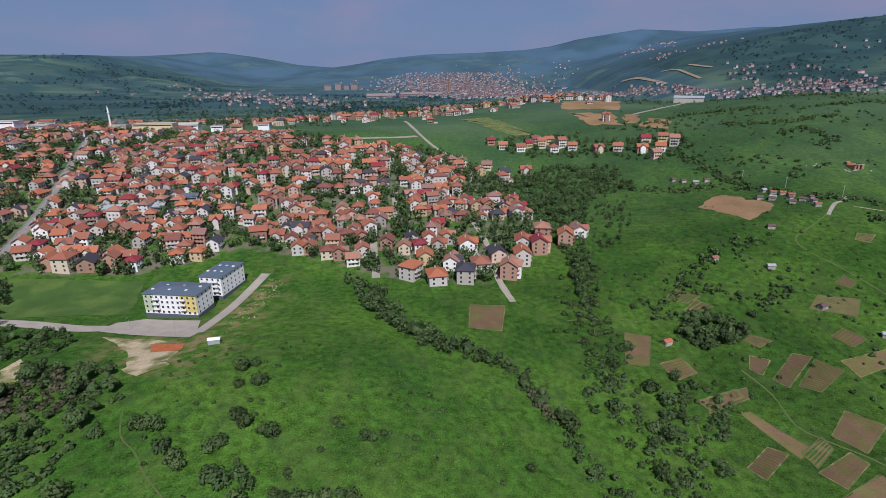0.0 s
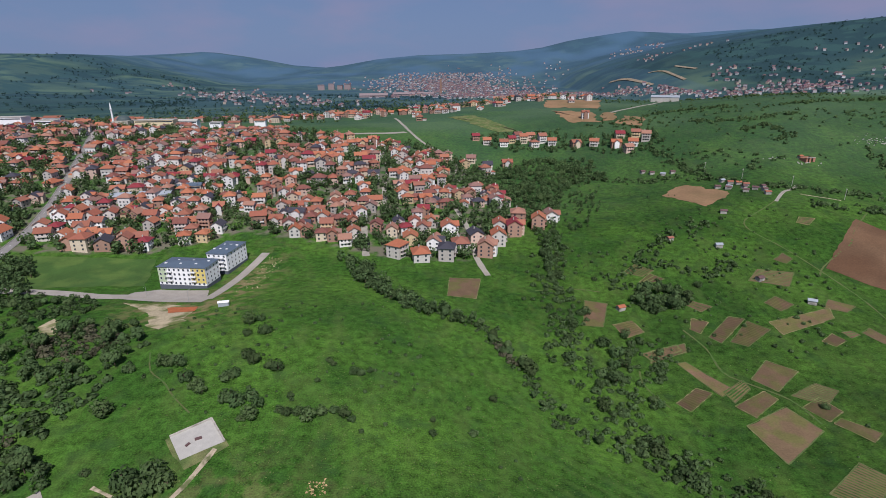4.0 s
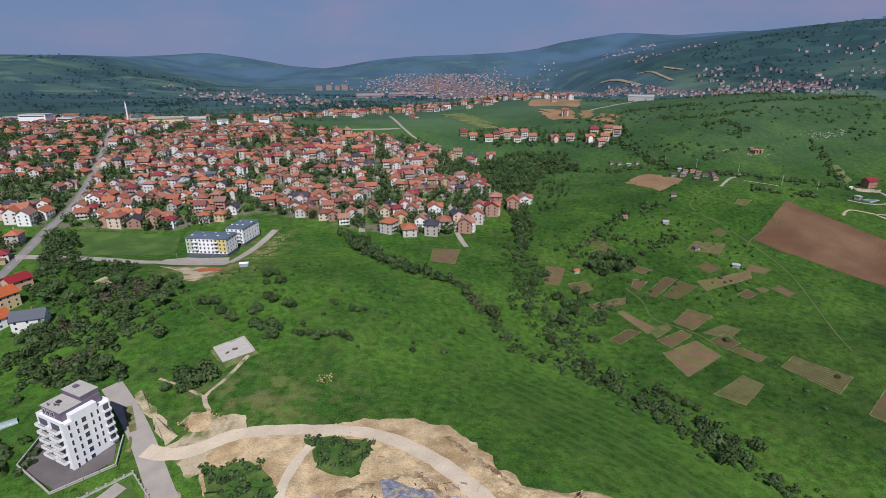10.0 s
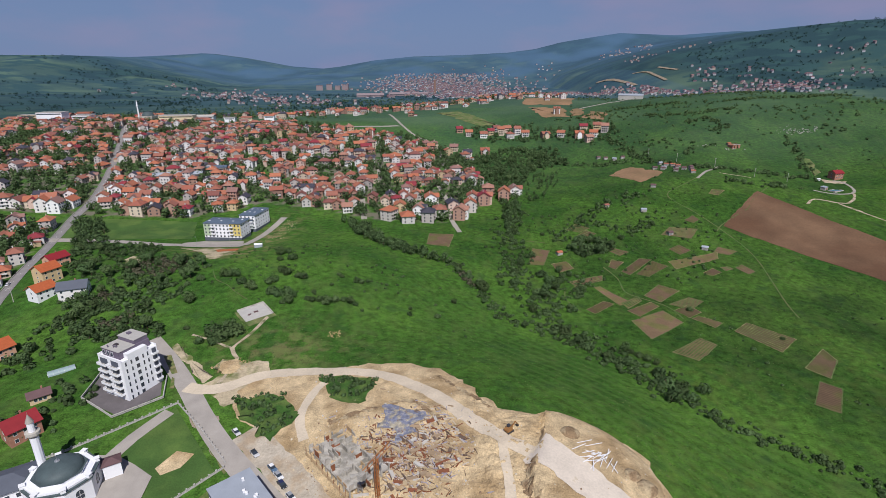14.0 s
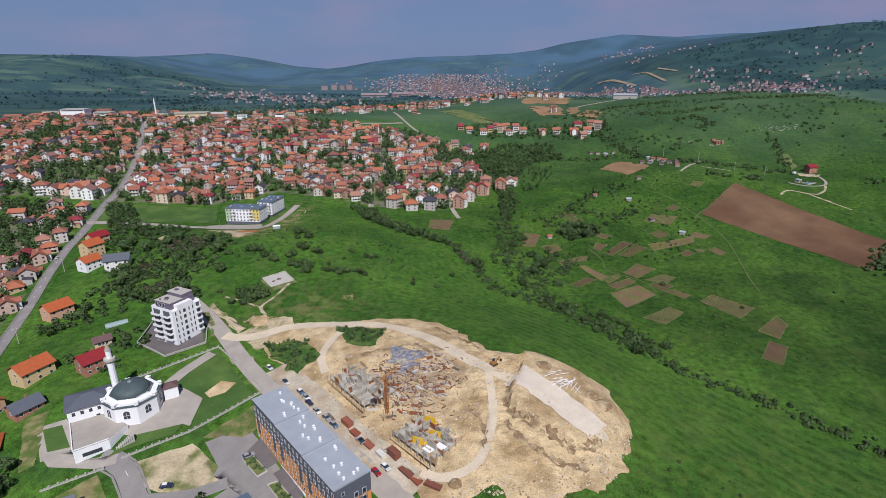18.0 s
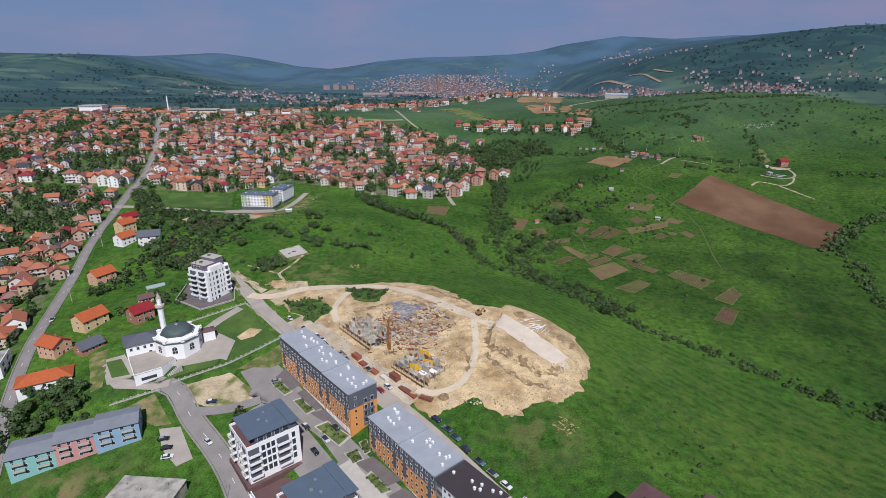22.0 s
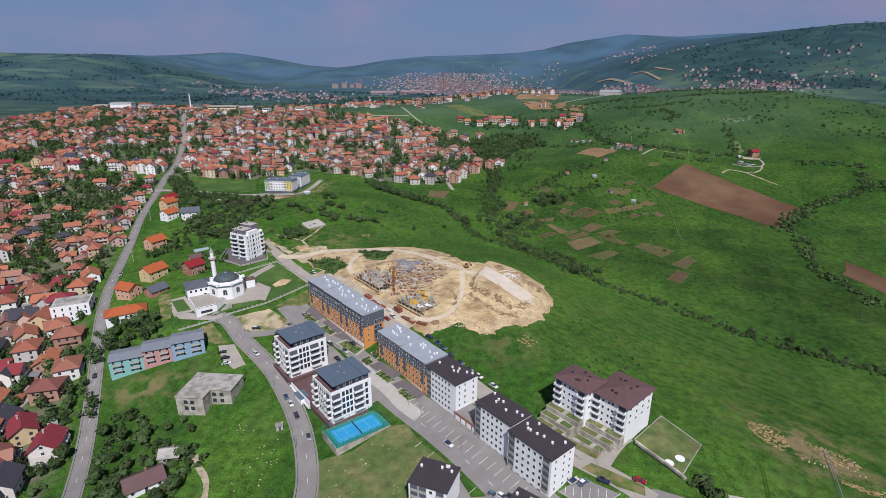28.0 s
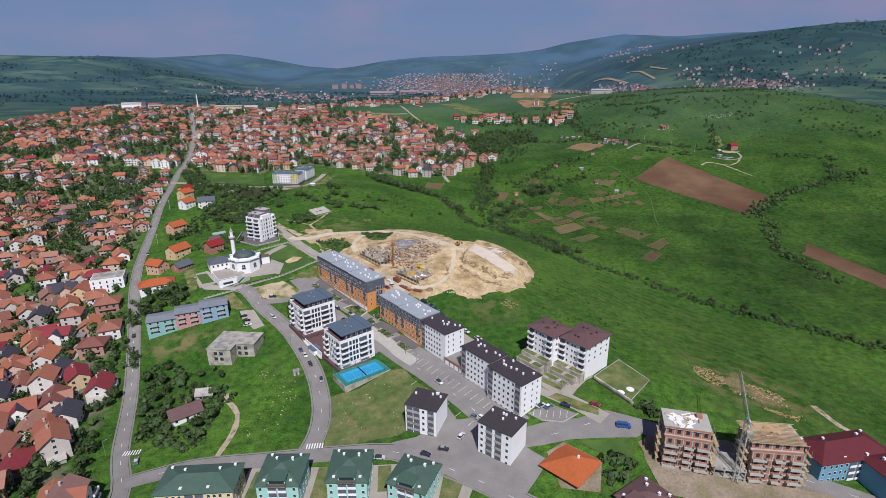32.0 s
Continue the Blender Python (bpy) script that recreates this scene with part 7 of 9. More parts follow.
for q in beds:
    c = Vector((sum(p[0] for p in q) / 4, sum(p[1] for p in q) / 4))
    structure("kerb", drape_patch(q, 0.34), m_kerb, True, "concrete kerb of a planting bed")
    inner = [tuple(c + (Vector(p) - c) * 0.86) for p in q]
    structure("planting_bed", drape_patch(inner, 0.4), m_slope, True, "planting bed with dry grass")
    s = Shape()
    for x, y in scatter(inner, 16, len(beds)):
        crown(s, x, y, gz(x, y) + 0.6, greens.uniform(0.3, 0.8), 0.9, 10, greens, 0.35)
    tagged(new("bed_shrubs", s.data("bed_shrubs", m_bush)), "low shrubs in a planting bed", "shrubs", kind="stuff")
structure("parking_lot", drape_patch([(68, -151), (77, -146), (88, -154), (81, -158), (73, -156)], 0.24), m_asphalt, True, "small asphalt car park")
structure("verge", drape_patch([(78, -142), (82, -140), (97, -151), (96, -155), (88, -151)], 0.26), m_dry, True, "grass verge between two roads")
structure("parking_lot", drape_patch([(34, -140), (42, -158), (48, -168), (34, -166), (20, -160), (30, -158)], 0.21), m_asphalt, True, "asphalt car park between two towers")
structure("parking_lot", drape_patch([(-88, -51), (-80, -50), (-69, -65), (-74, -68), (-83, -60)], 0.2), m_paving, True, "gravel parking area")
pw = thing("retaining_wall", "low white wall round a small car park", "wall", Matrix())
for a, b in (((68, -151), (73, -156)), ((73, -156), (81, -158)), ((81, -158), (88, -154))):
    part("wall_panel", Shape().beam((*a, gz(*a) + 0.3), (*b, gz(*b) + 0.3), 0.2).beam((*a, gz(*a) + 0.6), (*b, gz(*b) + 0.6), 0.25), m_kerb, pw)
bays = Shape()
for i in range(19):
    p = Vector((17, -99)).lerp(Vector((62, -153)), i / 18)
    drape_line([p + Vector((1.2, -1.0)), p + Vector((-2.4, -4.0))], 0.14, 0.3, bays)
    if i % 2 and i > 4:
        q = p + Vector((-9.0, -8.0))
        drape_line([q, q + Vector((-2.6, -2.4))], 0.14, 0.3, bays)
for i in range(6):
    p = Vector((71, -149)).lerp(Vector((84, -152)), i / 5)
    drape_line([p, p + Vector((-1.2, -4.0))], 0.14, 0.34, bays)
structure("road_markings", bays, m_line, label="white parking bay lines")
zebra = Shape()
for i in range(7):
    for c, d in ((Vector((-22.5, -160.5)), Vector((1.05, 0.05))), (Vector((-98.5, -159)), Vector((1.0, 0.15)))):
        p = c + d * i
        drape_line([p, p + Vector((-d.y, d.x)).normalized() * 3], 0.5, 0.3, zebra)
structure("road_markings", zebra, m_line, label="white zebra crossing")

# ---- brown-roofed block on terraces ----
def brown_block(cx, cy, ang, L, W, zeave, h):
    ob = block("apartment_block", "white apartment block under a low brown metal roof", cx, cy, ang, zeave, h, L, W, "brown-roofed blocks")
    part("wall", Shape().box(-L / 2, L / 2, -W / 2, W / 2, -5, h), m_white, ob)
    part("roof", Shape().hip(L, W, h, 1.5, 1.0, 0.22), m_brownroof, ob)
    zs = [h - 1.6 - 2.85 * i for i in range(4)]
    windows(ob, "-y", L, W, [-L / 2 + 4.6, -L / 2 + 7, L / 2 - 6], zs, 0.9, 1.2)
    windows(ob, "+x", L, W, spread_out(4, W, 2.4), zs[:3], 1.2, 1.2)
    for z in zs:
        for u in (-L / 2 + 1.8, L / 2 - 2.2):
            part("balcony", balcony_data(3.2, 1.3), None, ob, at=on_wall("-y", L, W, u, z - 1.3))
            part("loggia", Shape().box(-1.4, 1.4, -0.05, 0.05, -1.2, 1.1), m_slate, ob, "dark balcony recess", on_wall("-y", L, W, u, z))
    for k in range(3):
        y1, y0, top = -W / 2 - 0.02 - 3.4 * k, -W / 2 - 3.4 * (k + 1), 0.5 - 2.0 * k
        part("garden_deck", Shape().box(-L / 2 - 1, L / 2 - 1.5 * k, y0, y1, -9, top), m_oldconcrete, ob, "raised concrete garden terrace")
        part("garden_lawn", Shape().box(-L / 2 - 0.6, -1.0, y0 + 0.4, y1 - 0.5, top, top + 0.1).box(0.8, L / 2 - 0.4 - 1.5 * k, y0 + 0.4, y1 - 0.5, top, top + 0.1), m_slope, ob)
    r = random.Random(int(cx))
    for _ in range(6):
        part("roof_vent", Shape().tube(0.35, 0.35, 0, 1.3, 8).tube(0.5, 0.5, 1.3, 1.5, 8), m_brownroof, ob, at=Matrix.Translation((r.uniform(-L / 3, L / 3), r.uniform(-W / 3, W / 3), h + 0.7)))
    return ob


brown_block(82.6, -115.0, -50, 14.5, 12.0, -6.2, 12.5)
brown_block(97.8, -120.5, -48, 14.5, 18.5, -7.4, 12.5)
gw = thing("garden_terrace", "stepped concrete terraces with dry grass", "terrace", Matrix())
for k, (a, b) in enumerate((((74, -124), (84, -134)), ((84, -134), (93, -130)), ((78, -121), (88, -131)), ((92, -134), (100, -129)), ((70, -128), (79, -138)))):
    part("retaining_wall", Shape().beam((*a, gz(*a) + 0.5), (*b, gz(*b) + 0.5), 0.5).beam((*a, gz(*a)), (*b, gz(*b)), 0.9), m_oldconcrete, gw)
structure("rough_slope", drape_patch([(70, -126), (78, -120), (90, -126), (96, -134), (84, -140)], 0.14, ragged=0.6), m_dry, True, "dry grass terraces")
gl = thing("fenced_garden", "fenced dry lawn with two pale round slabs", "garden", Matrix())
ring = [(101, -129), (117, -114), (126, -130), (112, -146)]
part("lawn", drape_patch(ring, 0.16), m_slope, gl)
for a, b in zip(ring, ring[1:] + ring[:1]):
    part("low_wall", Shape().beam((*a, gz(*a) + 0.3), (*b, gz(*b) + 0.3), 0.3), m_grey, gl)
for k, off in enumerate((0.6, 1.4, 2.2)):
    a, b = (100 + off, -131 - off), (111 + off * 0.6, -147.5 - off * 0.2)
    part("retaining_wall", Shape().beam((*a, gz(*a) + 1.5 - 0.5 * k), (*b, gz(*b) + 1.5 - 0.5 * k), 0.9), m_oldconcrete, gl)
for x, y in ((109.5, -140.5), (114.5, -138)):
    part("round_slab", Shape().tube(1.7, 1.7, gz(x, y) + 0.1, gz(x, y) + 0.35, 20, x, y), m_white, gl)

# ---- two blocks at the town's edge ----
def edge_block(cx, cy, ang, L, W, zroof, h, tints, label):
    ob = block("apartment_block", label, cx, cy, ang, zroof, h, L, W, "edge of town blocks")
    part("wall", Shape().box(-L / 2, L / 2, -W / 2, W / 2, -5, h - 0.3), m_white, ob)
    part("roof", Shape().hip(L, W, h - 0.3, 1.2, 0.6), m_blueroof, ob)
    zs = [h - 1.9 - 2.85 * i for i in range(4)]
    for (a, b), mat in tints:
        part("colour_panel", Shape().box(a, b, -W / 2 - 0.06, -W / 2 + 0.05, 3, h - 0.4), mat, ob, "pale coloured render panel")
    windows(ob, "-y", L, W + 0.14, spread_out(int(L / 3), L, 1.6), zs, 1.3, 1.5)
    windows(ob, "+x", L, W, spread_out(int(W / 4), W, 2.2), zs, 1.2, 1.4)
    for z in zs[:-1]:
        for u in (-L / 4, L / 4):
            part("balcony", balcony_data(3.2, 1.3), None, ob, at=on_wall("-y", L, W, u, z - 1.3))
    part("plinth", Shape().box(-L / 2 - 0.06, L / 2 + 0.06, -W / 2 - 0.07, W / 2 + 0.06, -4, 1.6), m_slate, ob, "dark grey plinth")
    for k in range(6):
        x, y = (-0.4 + 0.16 * k) * L, (0.16 if k % 2 else -0.2) * W
        part("roof_window", Shape().box(x - 0.7, x + 0.7, y - 0.6, y + 0.6, h + 0.1, h + 0.75), m_frame, ob)
    return ob


m_paleyellow = material("pale_yellow_render", (0.62, 0.50, 0.16), 0.85, noise_amount=0.06)
m_palegreen = material("pale_green_render", (0.42, 0.50, 0.34), 0.85, noise_amount=0.06)
edge_block(-145, 264.5, -7, 30, 16, -4.6, 13.2, (((-15, -9), m_palegreen), ((6, 15), m_paleyellow)), "white and yellow apartment block with a blue-grey roof")
edge_block(-132.6, 294, -10, 13.5, 25, -5.0, 13.5, (), "white apartment block with a blue-grey roof at the edge of town")
structure("forecourt", drape_patch([(-176, 238), (-172, 250), (-160, 256), (-128, 250), (-122, 232), (-125, 226)], 0.22), m_paving, True, "pale paved forecourt")
structure("bare_earth", drape_patch([(-167, 230), (-136, 224), (-118, 212), (-118, 196), (-132, 190), (-142, 208)], 0.13, ragged=1.0), m_waste, True, "worn dry grass with bare earth")
structure("bare_earth", drape_patch([(-137, 218), (-119, 216), (-117, 206), (-131, 207)], 0.26, ragged=0.8), m_redearth, True, "heap of red earth")
hut = thing("site_hut", "small pale blue site hut", "hut", pose(-104, 212, gz(-104, 212), 0, 0, 10))
part("wall", Shape().box(-2.6, 2.6, -1.3, 1.3, -0.3, 2.4), m_lightroof, hut)
part("roof", Shape().gable(5.2, 2.6, 2.4, 0.5, 0.2), m_white, hut)

# ---- unfinished concrete shell ----
sh = thing("concrete_shell", "unfinished grey concrete building shell", "building", pose(-77.0, -86.6, -35.0, 0, 0, -5))
part("wall", Shape().box(-11, 1.5, -10.2, 9, -3, 7.2).box(1.5, 11, -3.5, 9, -3, 7.2), m_oldconcrete, sh)
part("roof_slab", Shape().box(-11.3, 1.8, -10.5, 9.3, 7.2, 7.5).box(1.8, 11.3, -3.8, 9.3, 7.2, 7.45), m_grey, sh)
for u in (-4, -1, 3, 6.5):
    for z in (1.8, 4.9):
        part("window_opening", Shape().box(-0.9, 0.9, -0.05, 0.05, -0.9, 0.9), m_glass, sh, "dark empty window opening", Matrix.Translation((u - 2.5 if u < 2 else u, -10.23 if u < 2 else -3.53, z)))
part("roof_stub", Shape().box(-8, -7.6, 5, 5.4, 7.5, 8.3).box(-2, -1.6, 3, 3.4, 7.5, 8.2).box(6, 6.4, 6, 6.4, 7.45, 8.2), m_oldconcrete, sh)

# ---- coloured terrace ----
m_shedroof = material("grey_sheet_metal_roof", (0.20, 0.22, 0.25), 0.6, noise_amount=0.15, noise_scale=0.3)
m_cyan = material("turquoise_render", (0.22, 0.45, 0.43), 0.85, noise_amount=0.06)
m_pink = material("rose_render", (0.50, 0.26, 0.25), 0.85, noise_amount=0.06)
m_sky = material("sky_blue_render", (0.24, 0.37, 0.50), 0.85, noise_amount=0.06)
for (cx, cy), mat, L, word in (((-127.5, -64), m_cyan, 15, "turquoise"), ((-115, -58.5), m_pink, 13, "rose"), ((-101.8, -53.5), m_sky, 15, "sky-blue")):
    base = gz(cx, cy) - 0.5
    ob = thing("terraced_house", f"{word} rendered terraced block with a grey metal roof", "terraced house", pose(cx, cy, base, 0, 0, 24), "coloured terrace")
    part("wall", Shape().box(-L / 2 + 0.02, L / 2 - 0.02, -5.5, 5.5, -4, 8.4), mat, ob)
    part("roof", Shape().gable(L - 1.0, 11, 8.4, 1.0, 0.7), m_shedroof, ob)
    windows(ob, "-y", L, 11, spread_out(4, L, 2), [1.6, 4.4, 7.2], 1.2, 1.4)
    windows(ob, "+x", L, 11, [-2.5, 2.5], [1.6, 4.4, 7.2], 1.2, 1.4)
    for z in (2.9, 5.7):
        for u in (-L / 4, L / 4):
            part("balcony", balcony_data(3.4, 1.2, 0.9, [m_grey, m_kerb], "grey"), None, ob, at=on_wall("-y", L, 11, u, z))

stones = Shape()
sr = random.Random(5)
for x, y in scatter([(-21, -128), (6, -112), (22, -124), (34, -138), (14, -156), (-15, -159)], 90, 3) + scatter([(-66, -100), (-40, -110), (-32, -140), (-50, -155), (-58, -120)], 60, 4) + scatter([(-112, 240), (-98, 250), (-96, 300), (-110, 310)], 120, 5) + scatter([(155, -105), (190, -122), (190, -146), (165, -130)], 160, 6):
    k, z, a = sr.uniform(0.15, 0.5), gz(x, y), sr.uniform(0, 6)
    c, q = k * math.cos(a), k * math.sin(a)
    stones.mesh([(x + c, y + q, z), (x - q, y + c, z), (x - c, y - q, z), (x + q, y - c, z), (x + 0.2 * c, y, z + k * 0.8 + 0.2)], [(0, 1, 4), (1, 2, 4), (2, 3, 4), (3, 0, 4)])
tagged(new("field_stones", stones.data("field_stones", m_waste)), "pale stones and clods lying in the grass", "stones", kind="stuff")


# ---- building site on the spur ----
RIM = [(-63, 46), (-51, 57), (-31, 57), (7, 62), (25, 52), (40, 24), (53, 22), (69, 23), (83, 15), (90, 4), (93, -11), (91, -22), (83, -36), (76, -45), (66, -51), (57, -54), (53, -59), (48, -60), (44, -53), (35, -50), (26, -53), (20, -57), (13, -49), (7, -42), (-8, -26), (-25, -4), (-45, 17), (-60, 36)]
SC = (22.0, 4.0)
_rim = sorted((math.atan2(y - SC[1], x - SC[0]), math.dist((x, y), SC)) for x, y in RIM)
_ra = [a for a, _ in _rim]
_ra, _rr = [_ra[-1] - 2 * math.pi] + _ra + [_ra[0] + 2 * math.pi], [_rim[-1][1]] + [d for _, d in _rim] + [_rim[0][1]]


CLIFF = [(54, 6), (49, -5), (46, -15), (48, -21), (58, -29), (66, -35), (77, -31), (88, -20)]


def site_rise(x, y):
    """How far the heaped spoil stands over the old ground."""
    d = math.dist((x, y), SC)
    r = d / float(np.interp(math.atan2(y - SC[1], x - SC[0]), _ra, _rr))
    edge = max(0.0, 1 - max(0.0, r) ** 9)
    east = max(0.0, min(1.0, (x - 28) / 22)) * max(0.0, min(1.0, (y + 62) / 30))
    rough = min(1.0, max(0.25, (x - 24) / 10))
    lumps = 0.5 * noise.noise((x * 0.16, y * 0.16, 0.3)) + rough * (0.55 * noise.noise((x * 0.4, y * 0.4, 2.0)) + 0.3 * noise.noise((x * 0.9, y * 0.9, 5.0)))
    wob = 1.6 * noise.noise((x * 0.22, y * 0.22, 6.0))
    far = near_line(CLIFF, x, y) * (1 if inside(CLIFF + [(95, 30), (60, 30)], np.float64(x), np.float64(y)) else -1) + wob
    step = 2.6 * max(0.0, min(1.0, (far + 0.8) / 1.6)) - 1.3
    gully = 1.6 * math.exp(-((x - 36) ** 2 / 5 + (y + 27) ** 2 / 40)) + 0.9 * math.exp(-((x - 58) ** 2 / 50 + (y + 42) ** 2 / 30))
    flat = max(0.0, min(1.0, far / 3)) * (1 if x > 40 else 0)
    return edge * max(0.12, 0.6 + 3.0 * east + lumps * (1 - 0.75 * flat) + step * min(1.0, max(0.0, (x - 36) / 8)) - gully)


def site_z(x, y):
    return gz(x, y) + 0.12 + site_rise(x, y)


site = drape_patch(RIM, 0.12, ragged=2.0, step=1.35, rise=lambda x, y, r: site_rise(x, y))
structure("spoil_ground", site, m_sand, False, "bare sandy spoil of a building site with heaped edges")


def site_strip(name, pts, width, mat, label, lift=0.14):
    s, _ = drape_line(pts, width, lift, step=2.0, across=4, wobble=0.1)
    s.v = [(x, y, z + site_rise(x, y) + 0.1) for x, y, z in s.v]
    structure(name, s, mat, True, label)


for q, mat, label in (([(-80, 50), (-72, 44), (-64, 36), (-58, 40), (-56, 50), (-52, 58), (-55, 66), (-66, 67), (-77, 68), (-78, 62), (-70, 57)], m_waste, "trodden sandy ground where the haul road starts"),
                      ([(-80, 38.5), (-75, 41), (-53, 14), (-57, 9)], m_earth, "strip of bare brown earth beside the street"),
                      ([(-104, 79), (-95, 70), (-78, 52), (-76, 56), (-93, 73), (-103, 82)], m_waste, "gravelly verge of the dusty street"),
                      ([(-77, 65), (-70, 68), (-66, 61), (-71, 56)], m_sand, "small spread heap of pale sand")):
    structure("bare_ground", drape_patch(q, 0.13 + (0.06 if mat is m_sand else 0.0), ragged=1.6, step=1.6), mat, True, label)
site_strip("site_road", [(-84, 49), (-76, 47), (-67, 49), (-54, 56), (-31, 56), (-4, 50), (17, 34), (34, 12), (50, -2), (64, -16), (78, -30)], 6.0, m_dirt, "pale gravel haul road")
m_apron = material("pale_levelled_gravel", (0.62, 0.54, 0.44), 0.95, noise_amount=0.15, noise_scale=0.2, fine=1.5)
m_dust = material("dusty_hardstanding", (0.47, 0.41, 0.32), 0.95, noise_amount=0.3, noise_scale=0.3, fine=1.5, second=(0.36, 0.28, 0.19), second_scale=0.15)
site_strip("site_yard", [(-51, 21), (-29, -1.5), (-11, -22.5), (4, -38.5), (13, -48)], 10.5, m_dust, "dusty trodden ground beside the street", 0.1)
site_strip("site_road", [(50, 0), (58, -8), (68, -20), (76, -28)], 13.0, m_apron, "pale levelled gravel apron", 0.22)
site_strip("site_road", [(40, 10), (40, -4), (40, -16), (38, -28), (33, -40), (22, -45), (14, -42)], 3.2, m_dirt, "narrow haul track", 0.18)
# brown earth; along the banks its dark tone also paints in their shade
m_bank = material("brown_earth_bank_shade", (0.25, 0.17, 0.095), 0.95, noise_amount=0.45, noise_scale=0.5, fine=2.0, bump=0.5, second=(0.42, 0.33, 0.2), second_scale=0.3, second_span=(0.45, 0.6))
for line, w in ((CLIFF[1:-1], 2.6), ([(33, -17), (36, -23), (37, -29), (35, -34)], 1.6), ([(44, -24), (50, -33), (60, -40), (70, -42)], 2.0), ([(20, 50), (30, 36), (39, 24)], 1.5), ([(-20, 22), (-6, 27), (10, 30), (20, 18)], 2.0)):
    s, _ = drape_line([(x - 0.8, y - 0.8) for x, y in line], w, 0.2, step=1.2, across=4, wobble=0.9)
    s.v = [(x + 0.6 * noise.noise((x, y, 1)), y + 0.6 * noise.noise((x, y, 2)), z + site_rise(x, y) + 0.1 + 0.35 * noise.noise((x * 0.8, y * 0.8, 3))) for x, y, z in s.v]
    structure("earth_bank", s, m_bank, False, "crumbling brown earth bank with shade in its colour")
site_strip("site_road", [(-24, 52), (-30, 40), (-32, 26), (-28, 14)], 3.5, m_dirt, "narrow haul track", 0.18)
for q in ([(-30, 52), (-3, 46), (-9, 34), (-21, 35)], [(-63, 42), (-42, 42), (-34, 26), (-40, 15), (-52, 26)]):
    s = drape_patch(q, 0.3, ragged=2.6, step=1.6)
    s.v = [(x, y, z + max(0.3, site_rise(x, y))) for x, y, z in s.v]
    structure("weed_patch", s, m_weeds, True, "patch of weeds left on the site")
    r = random.Random(len(q))
    b = Shape()
    for x, y in scatter(q, 60, 31):
        crown(b, x, y, site_z(x, y) + 0.7, 0.9, 1.4, 14, r, 0.5)
    tagged(new("weed_bushes", b.data("weed_bushes", m_bush)), "low green weeds and saplings", "bushes", kind="stuff")
for x, y, k in ((63, 7, 2.4), (82, -12, 2.6), (79, -8, 2.0), (25, -47, 1.6)):
    s = Shape()
    n = 14
    pts = [(x + k * 1.5 * f * (1 + 0.25 * noise.noise((i, x, f))) * math.cos(2 * math.pi * i / n), y + k * 1.5 * f * (1 + 0.25 * noise.noise((i, y, f))) * math.sin(2 * math.pi * i / n)) for f in (1, 0.7, 0.35) for i in range(n)]
    zs = [-0.2] * n + [0.55 * k * 0.6] * n + [0.55 * k] * n
    s.mesh([(px, py, site_z(x, y) + dz + 0.2 * noise.noise((px, py, 1))) for (px, py), dz in zip(pts, zs)],
           [(j * n + i, j * n + (i + 1) % n, (j + 1) * n + (i + 1) % n, (j + 1) * n + i) for j in (0, 1) for i in range(n)] + [tuple(range(2 * n, 3 * n))])
    tagged(new("earth_mound", s.data("earth_mound", m_bank, True)), "heap of dark brown soil", "soil heap")


